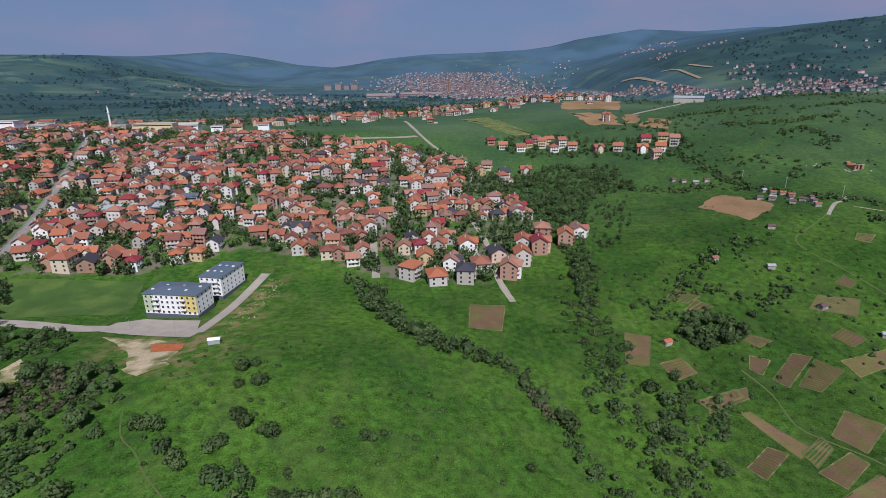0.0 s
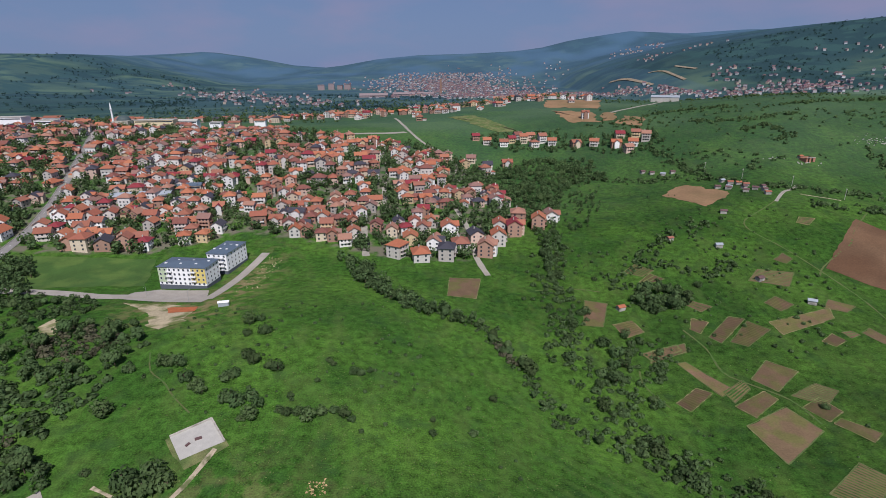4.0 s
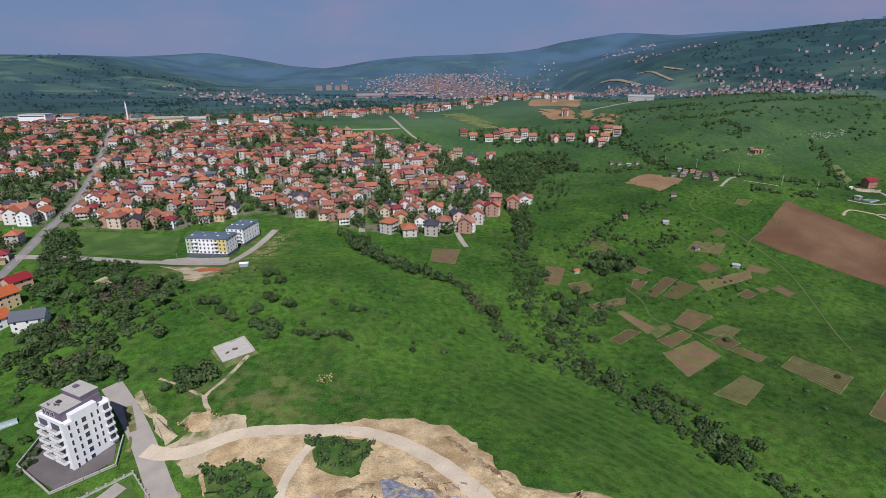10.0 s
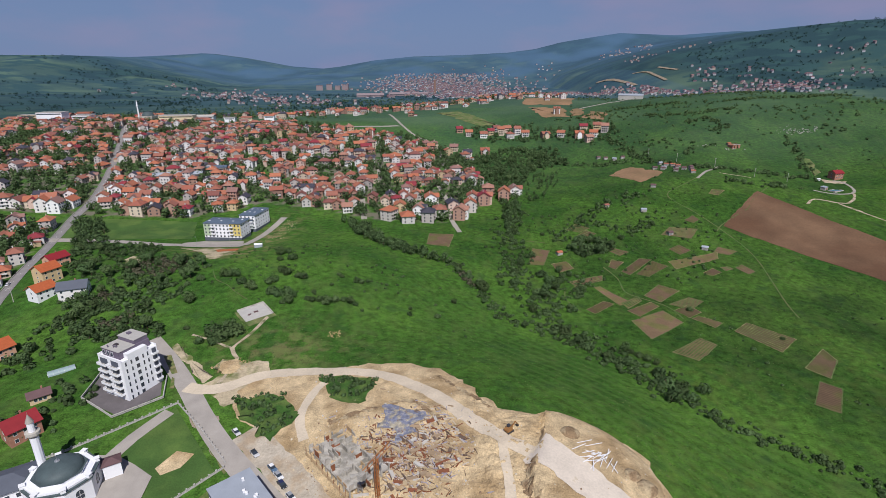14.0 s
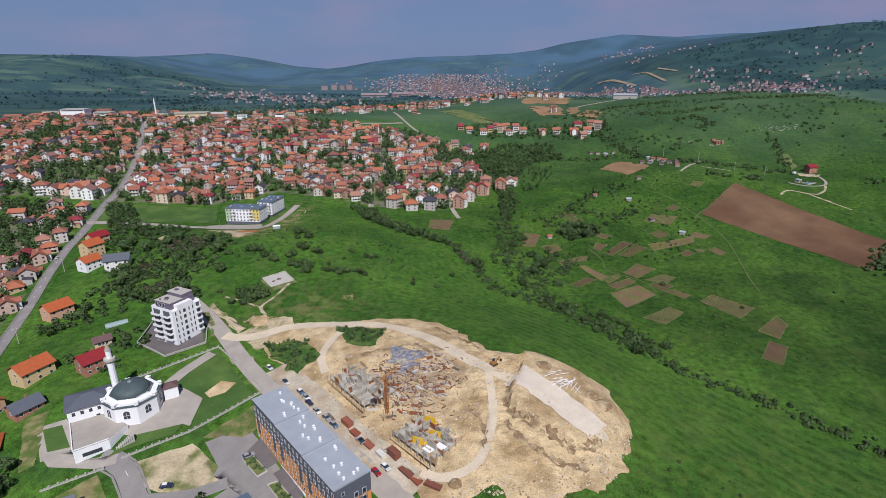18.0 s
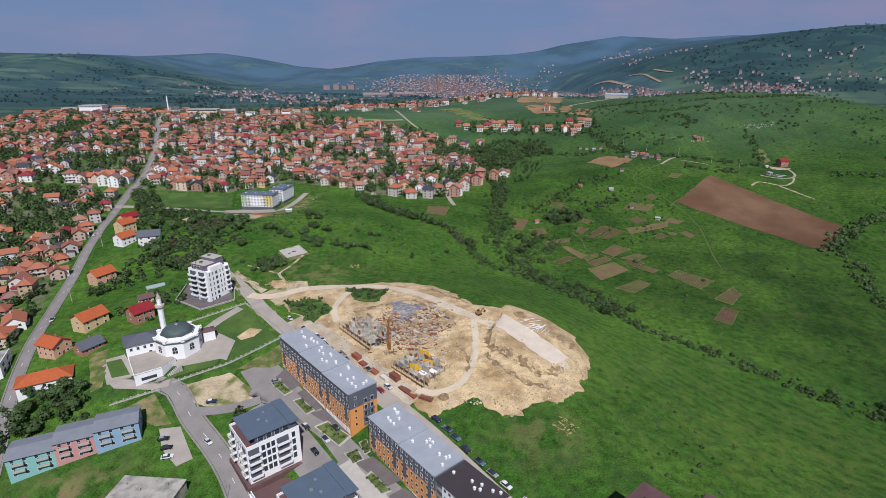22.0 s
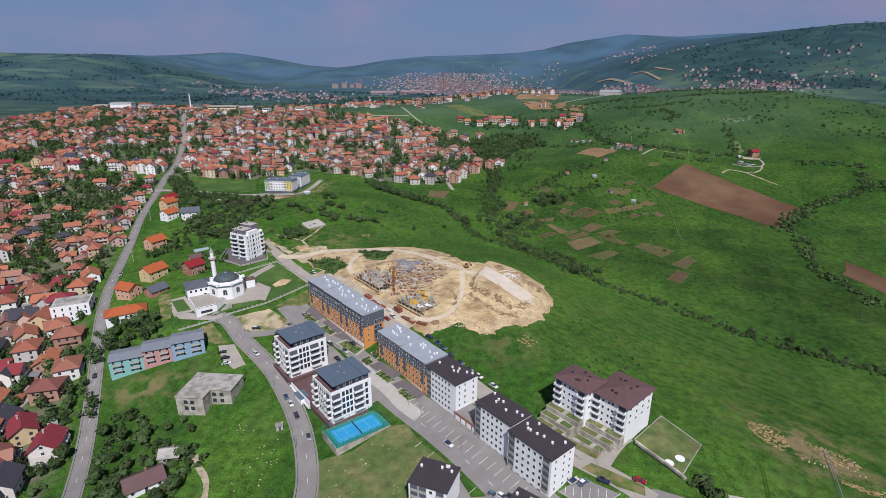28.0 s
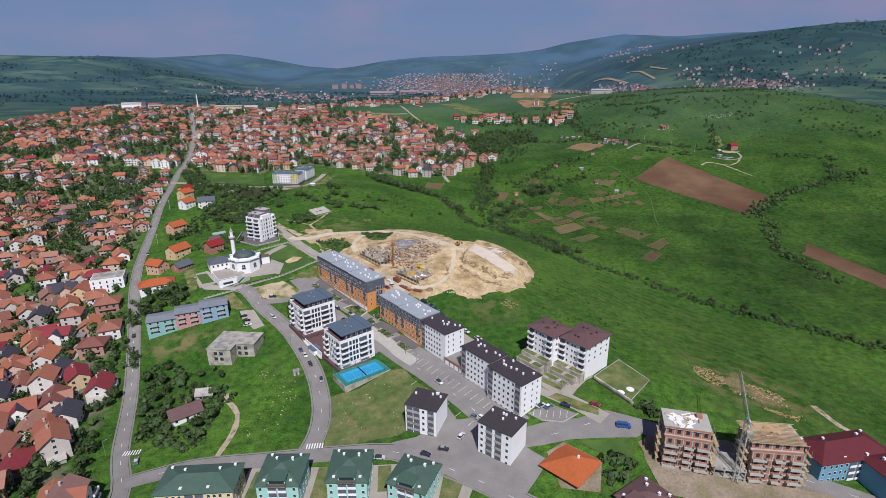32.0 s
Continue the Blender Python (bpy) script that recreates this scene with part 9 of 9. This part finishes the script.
# ---- single houses seen near at hand ----
def villa(x, y, ang, L, W, storeys, wall, roof, label, hip=False):
    h = 2.8 * storeys + 0.4
    ob = thing("house", label, "house", pose(x, y, gz(x, y), 0, 0, ang), "houses on the slope")
    rise = W * 0.3
    s = Shape().box(-L / 2, L / 2, -W / 2, W / 2, -4, h)
    rs = Shape()
    if hip:
        rs.hip(L, W, h, rise, 0.7)
    else:
        rs.gable(L, W, h, rise, 0.7)
        for e in (-L / 2, L / 2):
            s.face([(e, -W / 2, h), (e, W / 2, h), (e, 0, h + rise - 0.02)][::1 if e > 0 else -1])
    part("wall", s, wall, ob)
    part("roof", rs, roof, ob)
    part("chimney", Shape().box(1, 1.6, 0.6, 1.2, h + rise * 0.5, h + rise + 0.8), m_brick, ob)
    zs = [1.7 + 2.8 * i for i in range(storeys)]
    windows(ob, "-y", L, W, spread_out(3, L, 2), zs, 1.2, 1.4)
    windows(ob, "+x", L, W, spread_out(2, W, 2.4), zs, 1.1, 1.3)
    windows(ob, "-x", L, W, [0], zs, 1.1, 1.3)
    part("door", Shape().box(-0.5, 0.5, -0.07, 0.04, 0, 2.1), m_rust, ob, "", on_wall("+x", L, W, 0, 0.1))
    return ob


m_orangetile = material("bright_clay_tiles", (0.40, 0.10, 0.035), 0.85, noise_amount=0.18, noise_scale=0.7, bump=0.05)
m_redtile = material("red_metal_tiles", (0.24, 0.02, 0.025), 0.6, noise_amount=0.15)
m_peach = material("peach_render", (0.62, 0.36, 0.24), 0.9, noise_amount=0.08)
m_ochre = material("ochre_render", (0.62, 0.46, 0.26), 0.9, noise_amount=0.08)
villa(-187, 82, 62, 12, 10, 2, m_peach, m_orangetile, "peach house with an orange tile roof")
villa(-156, 20, 65, 13, 10, 2, m_ochre, m_orangetile, "ochre house with an orange tile roof")
villa(-131, 22, 55, 10, 9, 2, m_brick, m_redtile, "brick house with a red metal roof")
villa(-160, -2, -20, 11, 9, 2, m_peach, m_orangetile, "pink house with an orange tile roof")
villa(-143, -3, 60, 10, 8, 1, m_brick, m_slate, "brick house with a dark roof")
villa(-150, -24, 30, 20, 10, 1, m_white, m_orangetile, "long white house with an orange tile roof", True)
villa(-140, 44, 40, 7, 5, 1, m_wall, m_brownroof, "old shed with a brown roof")
villa(-185, 139, 20, 14, 10, 2, m_wall, m_slate, "large house with a dark slate roof")
villa(-204, 140, 66, 11, 9.5, 2, m_white, m_orangetile, "white house with an orange tile roof")
villa(-214, 160, 66, 11, 10, 3, m_ochre, m_orangetile, "ochre house with an orange tile roof and balconies")
villa(-226, 186, 66, 12, 9, 2, m_peach, m_redtile, "peach house with a red metal roof")
villa(-84, -134, 38, 13, 9, 1, m_white, m_brownroof, "white cottage with a brown roof")
villa(-80, -121, 10, 7, 6, 1, m_grey, m_grey, "small grey concrete outbuilding")
wm = thing("modern_house", "large white cubic house with a flat roof", "house", pose(-188.5, -11.5, -30, 0, 0, 24))
part("wall", Shape().box(-9.5, 9.5, -8, 8, -4, 9.6), m_white, wm)
part("flat_roof", Shape().box(-9.2, 9.2, -7.7, 7.7, 9.6, 9.75), m_grey, wm)
part("parapet", Shape().box(-9.5, 9.5, -8, -7.7, 9.6, 10.2).box(9.2, 9.5, -7.7, 8, 9.6, 10.2), m_white, wm)
windows(wm, "-y", 19, 16, spread_out(5, 19, 2), [1.8, 4.9, 8.0], 0.9, 1.9)
windows(wm, "+x", 19, 16, [-4, 3], [4.9, 8.0], 3.0, 1.8)
villa(419, 372, 12, 10, 8, 2, m_brick, m_redtile, "red-roofed brick farmhouse on the hillside")
gh = thing("greenhouse", "long pale polytunnel greenhouse", "greenhouse", pose(-145, 64.5, gz(-145, 64.5), 0, 0, 38))
s = Shape()
n = 8
for i in range(n):
    a, b = math.pi * i / n, math.pi * (i + 1) / n
    s.face([(-5, 1.9 * math.cos(a), 1.7 * math.sin(a)), (5, 1.9 * math.cos(a), 1.7 * math.sin(a)), (5, 1.9 * math.cos(b), 1.7 * math.sin(b)), (-5, 1.9 * math.cos(b), 1.7 * math.sin(b))])
for x in (-5, 5):
    s.face([(x, 1.9 * math.cos(math.pi * i / n), 1.7 * math.sin(math.pi * i / n)) for i in range(n + 1)])
part("cover", s, material("polythene_sheet", (0.27, 0.35, 0.35), 0.4, noise_amount=0.15, noise_scale=1.0), gh)
for i in range(6):
    part("hoop", Shape().mesh([(-5 + 2 * i + d, r2 * 1.93 * math.cos(math.pi * k / 8), r2 * 1.73 * math.sin(math.pi * k / 8)) for d in (-0.05, 0.05) for r2 in (1.0, 1.02) for k in range(9)],
                              [(18 * 0 + 9 + k, 9 + k + 1, 27 + k + 1, 27 + k) for k in range(8)]), m_steel, gh)
pd = thing("concrete_pad", "flat bare concrete slab on the hilltop", "concrete slab", Matrix())
ring = [(-83, 108), (-72, 116), (-64, 106), (-75.5, 98.5)]
tops = [(x, y, gz(x, y) + 0.35) for x, y in ring]
part("slab", Shape().mesh([(x, y, z - 1.4) for x, y, z in tops] + tops, [(3, 2, 1, 0), (4, 5, 6, 7), (0, 1, 5, 4), (1, 2, 6, 5), (2, 3, 7, 6), (3, 0, 4, 7)]), m_kerb, pd)
for a, b in (tops[:2], tops[1:3]):
    part("wall", Shape().beam((a[0], a[1], a[2] + 0.25), (b[0], b[1], b[2] + 0.25), 0.5), m_oldconcrete, pd)
part("rubble_heap", Shape().turned(-73, 107, 0.5, 2.2, 0.9, gz(-73, 107) + 0.3, gz(-73, 107) + 0.8).turned(-75.5, 104.5, 1.1, 1.6, 0.8, gz(-75.5, 104.5) + 0.3, gz(-75.5, 104.5) + 0.7), m_brownroof, pd)
structure("bare_earth", drape_patch([(-84, 107), (-72, 117), (-61.5, 104), (-73, 94)], 0.14, ragged=0.6), m_slope, True, "worn ground round the slab")
for q in ([(-77, 64), (-71, 68), (-64, 60), (-70, 55)], [(-66, 63), (-56, 65), (-55, 60), (-62, 59)], [(-187, 204), (-178, 198), (-172, 184), (-178, 180), (-186, 192)], [(-134, 189), (-128, 197), (-112, 191), (-122, 181)]):
    structure("bare_earth", drape_patch(q, 0.14, ragged=0.9, step=1.5), m_waste, True, "worn sandy patch in the grass")

# ---- cars ----
m_car = palette("car_paint", [(0.04, 0.045, 0.05), (0.55, 0.55, 0.55), (0.02, 0.02, 0.025), (0.75, 0.75, 0.75), (0.03, 0.035, 0.09), (0.30, 0.31, 0.33), (0.70, 0.70, 0.70), (0.10, 0.16, 0.24)], 0.25)
m_tyre = material("tyre_rubber", (0.02, 0.02, 0.02), 0.9)


def car_kit(van=False, paint=None):
    ob = thing("van" if van else "car", "blue panel van parked on the asphalt" if van else "parked car on the asphalt", "van" if van else "car", Matrix(), "" if van else "parked cars")
    paint = paint or m_car
    L, W = (5.6, 2.0) if van else (4.3, 1.75)
    hood = 1.35 if van else 0.82
    b = Shape()
    prof = [(-L / 2, 0.35), (-L / 2, 0.75), (-L / 2 + 0.15, hood), (L / 2 - 0.2, hood - 0.1), (L / 2, 0.6), (L / 2, 0.35)]
    n = len(prof)
    b.mesh([(x, y, z) for y in (-W / 2, W / 2) for x, z in prof], [tuple(range(n)), tuple(range(2 * n - 1, n - 1, -1))] + [((i + 1) % n, i, n + i, n + (i + 1) % n) for i in range(n)])
    part("body", b, paint, ob)
    top = 2.1 if van else 1.42
    c0, c1, t0, t1 = (-L / 2 + 0.15, L / 2 - 1.1, -L / 2 + 0.3, L / 2 - 1.7) if van else (-L / 2 + 0.25, L / 2 - 1.15, -L / 2 + 0.85, L / 2 - 1.9)
    cab = [(c0, hood), (t0, top - 0.06), (t1, top - 0.06), (c1, hood)]
    y0, y1 = W / 2 - 0.05, W / 2 - 0.22
    part("cabin_glass", Shape().mesh([(x, s * (y0 if i in (0, 3) else y1), z) for s in (-1, 1) for i, (x, z) in enumerate(cab)], [(0, 3, 2, 1), (4, 5, 6, 7), (0, 1, 5, 4), (2, 3, 7, 6), (1, 2, 6, 5)]), m_glass, ob)
    part("roof_panel", Shape().box(t0, t1, -y1, y1, top - 0.06, top), paint, ob)
    wheel = Shape().mesh([(0.31 * math.cos(k * math.pi / 5), y, 0.31 + 0.31 * math.sin(k * math.pi / 5)) for y in (-0.1, 0.1) for k in range(10)], [tuple(range(10)), tuple(range(19, 9, -1))] + [((k + 1) % 10, k, 10 + k, 10 + (k + 1) % 10) for k in range(10)]).data("wheel", m_tyre)
    for x in (-L / 2 + 0.8, L / 2 - 0.8):
        for y in (-W / 2 + 0.08, W / 2 - 0.08):
            part("wheel", wheel, None, ob, at=Matrix.Translation((x, y, 0)))
    for y in (-W / 2 + 0.3, W / 2 - 0.3):
        part("headlight", Shape().box(L / 2 - 0.03, L / 2 + 0.02, y - 0.18, y + 0.18, 0.58, 0.72), m_frame, ob)
    return ob


car, van = car_kit(), car_kit(True, material("blue_van_paint", (0.03, 0.10, 0.32), 0.3))
redcar = car_kit(False, material("red_car_paint", (0.35, 0.02, 0.03), 0.3))


def park(kit, x, y, ang):
    copy_thing(kit, pose(x, y, gz(x, y) + 0.22, 0, 0, ang))


for x, y, a in ((-20, -61, -50), (-23, -66, -50), (-17, -56, 130), (-29, -54, -50), (31, -125, -50), (46, -150, -40), (49, -151, -45), (-39, -94, -60), (-34.5, -101.5, -62), (-26, -115, -70), (-42.5, -89, 118)):
    park(car, x, y, a)
for x, y, a in ((74, -147.5, 35), (77, -148.5, 35), (84, -148.5, -30), (29, -67, -50), (32.5, -72.5, -50), (37, -78, -50), (41, -83, -50), (45, -88, -50), (51, -95, -50), (-54, 21, -48), (-44, 10, -48), (-31, -4, -48), (-27, -9, -48), (-19, -17, -48)):
    park(car, x, y, a)
for x, y, a in ((-90.5, -163, 115), (-143, -68, 115), (-186.5, 34, 110), (-239, 160, 110), (-84, -56, 15), (-81, -60, 15), (-79, -64, 15), (-66, -58, -40), (-72, -38, 10), (-48, -27, 30), (33, -166, -15), (40, -160, 60), (26, -168, -20), (55, -112, -50), (52, -109, -50), (8, -168, 0), (-84, -187, 100)):
    park(car, x, y, a)
for x, y, a in ((-36, 3, -48), (-33, -0.5, -48), (-22.5, -13, -48), (-8, -26, 132), (2, -38.5, -48), (22, -58, -48), (26, -63, 132), (56, -108, -48), (60, -113, -48), (-12, -33, 132)):
    park(car, x, y, a)
park(redcar, 96, -149, -28)
park(redcar, -1, -40, -48)
park(redcar, -136, -107, 115)
park(van, 104, -161.5, -10)
for kit in (car, van, redcar):
    for o in (*kit.children_recursive, kit):
        bpy.data.objects.remove(o)


def lamp_post(x, y, ang=0, h=7.0):
    ob = thing("street_lamp", "tall grey steel street lamp", "street lamp", pose(x, y, gz(x, y), 0, 0, ang), "street lamps")
    part("pole", Shape().tube(0.09, 0.06, -0.3, h, 6), m_steel, ob)
    part("arm", Shape().beam((0, 0, h), (1.3, 0, h + 0.25), 0.08), m_steel, ob)
    part("lamp_head", Shape().box(1.2, 1.8, -0.14, 0.14, h + 0.16, h + 0.3), m_steel, ob)


for x, y in ((20, -108), (36, -128), (84, -141), (14, -101), (58, -140), (-150, -62), (-176, -10), (-203, 50), (-128, -110), (-106, -158), (-160, 241), (-130, 228), (-30, -120), (-50, -82)):
    lamp_post(x, y, rng.uniform(0, 360))


# ---- the old town centre far off: mosque, school, workshops ----
def outbuilding(x, y, ang, L, W, h, wall, roof, label):
    ob = thing("outbuilding", label, "shed", pose(x, y, gz(x, y), 0, 0, ang), "sheds in the house yards")
    part("wall", Shape().prism([(-L / 2, -W / 2), (L / 2, -W / 2), (L / 2, W / 2), (-L / 2, W / 2)], -2, h), wall, ob)
    part("roof", Shape().mesh([(-L / 2 - 0.3, -W / 2 - 0.3, h + 0.02), (L / 2 + 0.3, -W / 2 - 0.3, h + 0.02), (L / 2 + 0.3, W / 2 + 0.3, h + 0.5), (-L / 2 - 0.3, W / 2 + 0.3, h + 0.5),
                               (-L / 2 - 0.3, -W / 2 - 0.3, h + 0.16), (L / 2 + 0.3, -W / 2 - 0.3, h + 0.16), (L / 2 + 0.3, W / 2 + 0.3, h + 0.64), (-L / 2 - 0.3, W / 2 + 0.3, h + 0.64)],
                              [(3, 2, 1, 0), (4, 5, 6, 7), (0, 1, 5, 4), (1, 2, 6, 5), (2, 3, 7, 6), (3, 0, 4, 7)]), roof, ob)
    part("door", Shape().box(-0.9, 0.9, -0.05, 0.05, 0.0, 2.0), m_rust, ob, at=Matrix.Translation((0.2 * L, -W / 2, 0)))


yr = random.Random(33)
placed = 0
for hx, hy, a, q in west[:150]:
    if placed < 70 and yr.random() < 0.8 and hy < 60:
        t = yr.uniform(0, 6.28)
        x, y = hx + 10.2 * math.cos(t), hy + 10.2 * math.sin(t)
        if free(x, y, 9.3) and near_line(MAIN, x, y) > 8:
            placed += 1
            outbuilding(x, y, a, yr.uniform(3.5, 6.5), yr.uniform(3, 4.5), yr.uniform(2.1, 2.7), yr.choice((m_grey, m_brick, m_oldconcrete, m_wall)), yr.choice((m_shedroof, m_brownroof, m_grey, m_roof)), "low garden shed with a lean-to roof in a house yard")
            if yr.random() < 0.5:
                structure("house_yard", drape_patch([(x - 4, y - 3.5), (x + 4, y - 4), (x + 4.5, y + 3), (x - 3.5, y + 4)], 0.13, ragged=0.6, step=2), m_paving if yr.random() < 0.6 else m_earth, True, "paved or trodden house yard")


def far_hall(x, y, ang, L, W, h, wall, roof, label, name="hall", flat=True):
    ob = thing(name, label, "building", pose(x, y, gz(x, y), 0, 0, ang))
    part("wall", Shape().box(-L / 2, L / 2, -W / 2, W / 2, -4, h), wall, ob)
    part("roof", Shape().box(-L / 2 - 0.4, L / 2 + 0.4, -W / 2 - 0.4, W / 2 + 0.4, h, h + 0.4) if flat else Shape().gable(L, W, h, W * 0.16, 0.6), roof, ob)
    part("window_band", Shape().box(-L / 2 + 1, L / 2 - 1, -W / 2 - 0.06, -W / 2 + 0.05, h - 2.6, h - 1.2), m_glass, ob)
    return ob


far_hall(-372, 700, 4, 50, 18, 12, m_cream, m_kerb, "long cream school building with a flat roof")
far_hall(-338, 722, 4, 26, 14, 10, m_white, m_kerb, "white school wing with a red roof", flat=False)
far_hall(-519, 640, 4, 34, 18, 16, m_white, m_kerb, "white multi-storey building with a flat roof")
far_hall(-484, 652, 4, 24, 16, 11, m_white, m_kerb, "white public building with a flat roof")
m_rosy = material("faded_rose_render", (0.55, 0.36, 0.31), 0.9, noise_amount=0.08)
for x, y, L, W, h, wall, roof, flat in ((-540, 690, 30, 14, 10, m_rosy, m_roof, False), (-575, 672, 24, 14, 12, m_cream, m_grey, True), (-610, 700, 34, 14, 9, m_rosy, m_roof, False), (-520, 716, 22, 13, 11, m_white, m_roof, False), (-650, 690, 26, 14, 12, m_cream, m_roof, False),
                                        (-455, 668, 24, 12, 9, m_cream, m_roof, False), (-330, 690, 18, 12, 8, m_white, m_roof, False), (-300, 722, 16, 11, 8, m_white, m_grey, True), (-272, 716, 16, 11, 8, m_cream, m_roof, False), (-240, 728, 15, 11, 9, m_white, m_roof, False)):
    far_hall(x, y, 5, L, W, h, wall, roof, "large rendered house in the old town centre", "town_building", flat)
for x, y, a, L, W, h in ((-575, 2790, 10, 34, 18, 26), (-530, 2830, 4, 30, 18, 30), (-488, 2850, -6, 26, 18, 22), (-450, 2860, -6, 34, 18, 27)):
    far_hall(x, y, a, L, W, h, m_walls_hazed, m_walls_hazed, "distant rose-grey tower block in the valley", "tower_block")
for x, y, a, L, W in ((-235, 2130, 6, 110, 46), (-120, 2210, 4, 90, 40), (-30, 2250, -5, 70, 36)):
    far_hall(x, y, a, L, W, 7, m_walls_hazed, m_walls_hazed, "long pale industrial hall in the valley", "industrial_hall", False)
for x, y, L, W, roof in ((-232, 405, 26, 12, m_lightroof), (-212, 425, 22, 10, m_blueroof), (-258, 398, 18, 12, m_lightroof), (-200, 398, 16, 9, m_grey), (-282, 362, 12, 8, m_steel)):
    far_hall(x, y, 6, L, W, 5, m_oldconcrete, roof, "low workshop shed with a grey metal roof", "workshop", False)
structure("farm_strip", drape_patch([(413, 428), (424, 420), (416, 388), (404, 380), (412, 404)], 0.16, ragged=1.2), m_slope, True, "fallow strip of ground above the farmhouse")
structure("farm_yard", drape_patch([(404, 371), (424, 362), (417, 356), (402, 362)], 0.14, ragged=0.8), m_path, True, "trodden earth yard before the farmhouse")
pl = thing("swimming_pool", "turquoise garden pool with a pale rim", "pool", pose(397.5, 340, gz(397.5, 340), 0, 0, 22))
part("rim", Shape().box(-6.4, 6.4, -3.4, -2.9, -1, 0.6).box(-6.4, 6.4, 2.9, 3.4, -1, 0.6).box(-6.4, -5.9, -2.9, 2.9, -1, 0.6).box(5.9, 6.4, -2.9, 2.9, -1, 0.6), m_kerb, pl)
part("water", Shape().box(-5.9, 5.9, -2.9, 2.9, -1, 0.45), material("turquoise_water", (0.05, 0.22, 0.30), 0.1, noise_amount=0.1), pl)
outbuilding(388.5, 343.5, 30, 5.5, 4, 2.6, m_oldconcrete, m_lightroof, "small grey pump house beside the garden pool")
cv = thing("caravan", "white camping trailer parked near the farmhouse", "caravan", pose(399, 367, gz(399, 367), 0, 0, 40))
part("body", Shape().prism([(-2.6, -1.1), (2.3, -1.1), (2.6, -0.8), (2.6, 0.8), (2.3, 1.1), (-2.6, 1.1)], 0.5, 2.5), m_white, cv)
part("window", Shape().box(-1.8, 1.6, -1.13, -1.09, 1.4, 2.0), m_glass, cv)
for x in (-0.4, 0.4):
    part("wheel", Shape().box(x - 0.32, x + 0.32, -1.15, 1.15, -0.1, 0.55), m_slate, cv)
# roofless brick shell up the slope
ru = thing("ruined_house", "roofless ruin of a brick house on the slope", "ruin", pose(359, 455, gz(359, 455), 0, 0, 12))
for x0, x1, y0, y1, h in ((-5, 5, 3.7, 4, 3.4), (-5, -4.7, -4, 3.7, 2.6), (4.7, 5, -4, 3.7, 3.6), (-4.7, -3.2, -4, -3.7, 2.4), (-1.6, 0.4, -4, -3.7, 3.0), (2.4, 4.7, -4, -3.7, 3.4), (0.2, 0.5, -3.7, 3.7, 2.2)):
    part("wall", Shape().box(x0, x1, y0, y1, -1.5, h), m_brick, ru)
part("lintel", Shape().box(-4.9, 4.9, -4.05, -3.65, 3.4, 3.75), m_kerb, ru)
rr = random.Random(71)
rub = Shape()
for x, y, n, w in ((355, 450, 14, 5), (333, 464, 14, 4), (446, 485, 40, 13), (456, 480, 20, 8)):
    for i in range(n):
        a, b = x + rr.gauss(0, w), y + rr.gauss(0, w * 0.35)
        k = rr.uniform(0.4, 1.3)
        rub.turned(a, b, rr.uniform(0, 3), k * 1.5, k, gz(a, b) - 0.3, gz(a, b) + 0.5 * k)
structure("stone_rubble", rub, m_kerb, label="pale stones and rubble strewn on the pasture", kind="stuff")
hut = thing("transformer_hut", "small pale concrete transformer hut in the meadow", "hut", pose(-40, -108, gz(-40, -108), 0, 0, 20))
part("wall", Shape().box(-1.4, 1.4, -1.1, 1.1, -0.8, 2.2), m_kerb, hut)
part("roof", Shape().box(-1.6, 1.6, -1.3, 1.3, 2.2, 2.4), m_grey, hut)
part("door", Shape().box(-0.5, 0.5, -1.14, -1.08, -0.2, 1.9), m_slate, hut)
for x, y in ((264, 458), (282, 425), (336, 370), (365, 363), (310, 398), (-190, 56), (-219, 137)):
    po = thing("utility_pole", "weathered concrete utility pole with a crossarm", "utility pole", pose(x, y, gz(x, y), 0, 0, 25), "utility poles")
    part("pole", Shape().tube(0.2, 0.13, -0.6, 9.0, 7), m_kerb, po)
    part("crossarm", Shape().box(-0.9, 0.9, -0.07, 0.07, 8.3, 8.45), m_kerb, po)
    for k in (-0.75, 0, 0.75):
        part("insulator", Shape().tube(0.06, 0.04, 8.45, 8.7, 6, k), m_white, po)
fm = thing("minaret", "tall white minaret over the old town", "minaret", pose(-437, 712, gz(-437, 712)) @ Matrix.Scale(0.8, 4))
part("shaft", Shape().tube(1.5, 1.2, -2, 30, 12), m_white, fm)
part("balcony", Shape().tube(1.3, 2.2, 28, 29.4, 12).tube(2.2, 2.2, 29.4, 30.6, 12), m_white, fm)
part("cap", Shape().tube(1.3, 0.05, 34, 41, 12).tube(1.1, 1.1, 30.6, 34, 12), m_white, fm)
fq = thing("mosque", "old mosque with a grey dome", "mosque", pose(-428, 722, gz(-428, 722)))
part("wall", Shape().box(-11, 11, -11, 11, -3, 9), m_oldconcrete, fq)
part("dome", Shape().mesh([(9 * math.cos(a) * math.cos(b), 9 * math.cos(a) * math.sin(b), 9 + 6.5 * math.sin(a)) for a in (math.pi / 2 * i / 6 for i in range(7)) for b in (2 * math.pi * j / 20 for j in range(20))],
                          [(i * 20 + j, i * 20 + (j + 1) % 20, (i + 1) * 20 + (j + 1) % 20, (i + 1) * 20 + j) for i in range(6) for j in range(20)]), m_dome, fq, smooth=True)
ch = thing("chimney_stack", "tall thin factory chimney in the valley", "chimney", pose(33, 2364, gz(33, 2364)))
part("stack", Shape().tube(5, 3.5, -3, 62, 10), m_walls_far, ch)
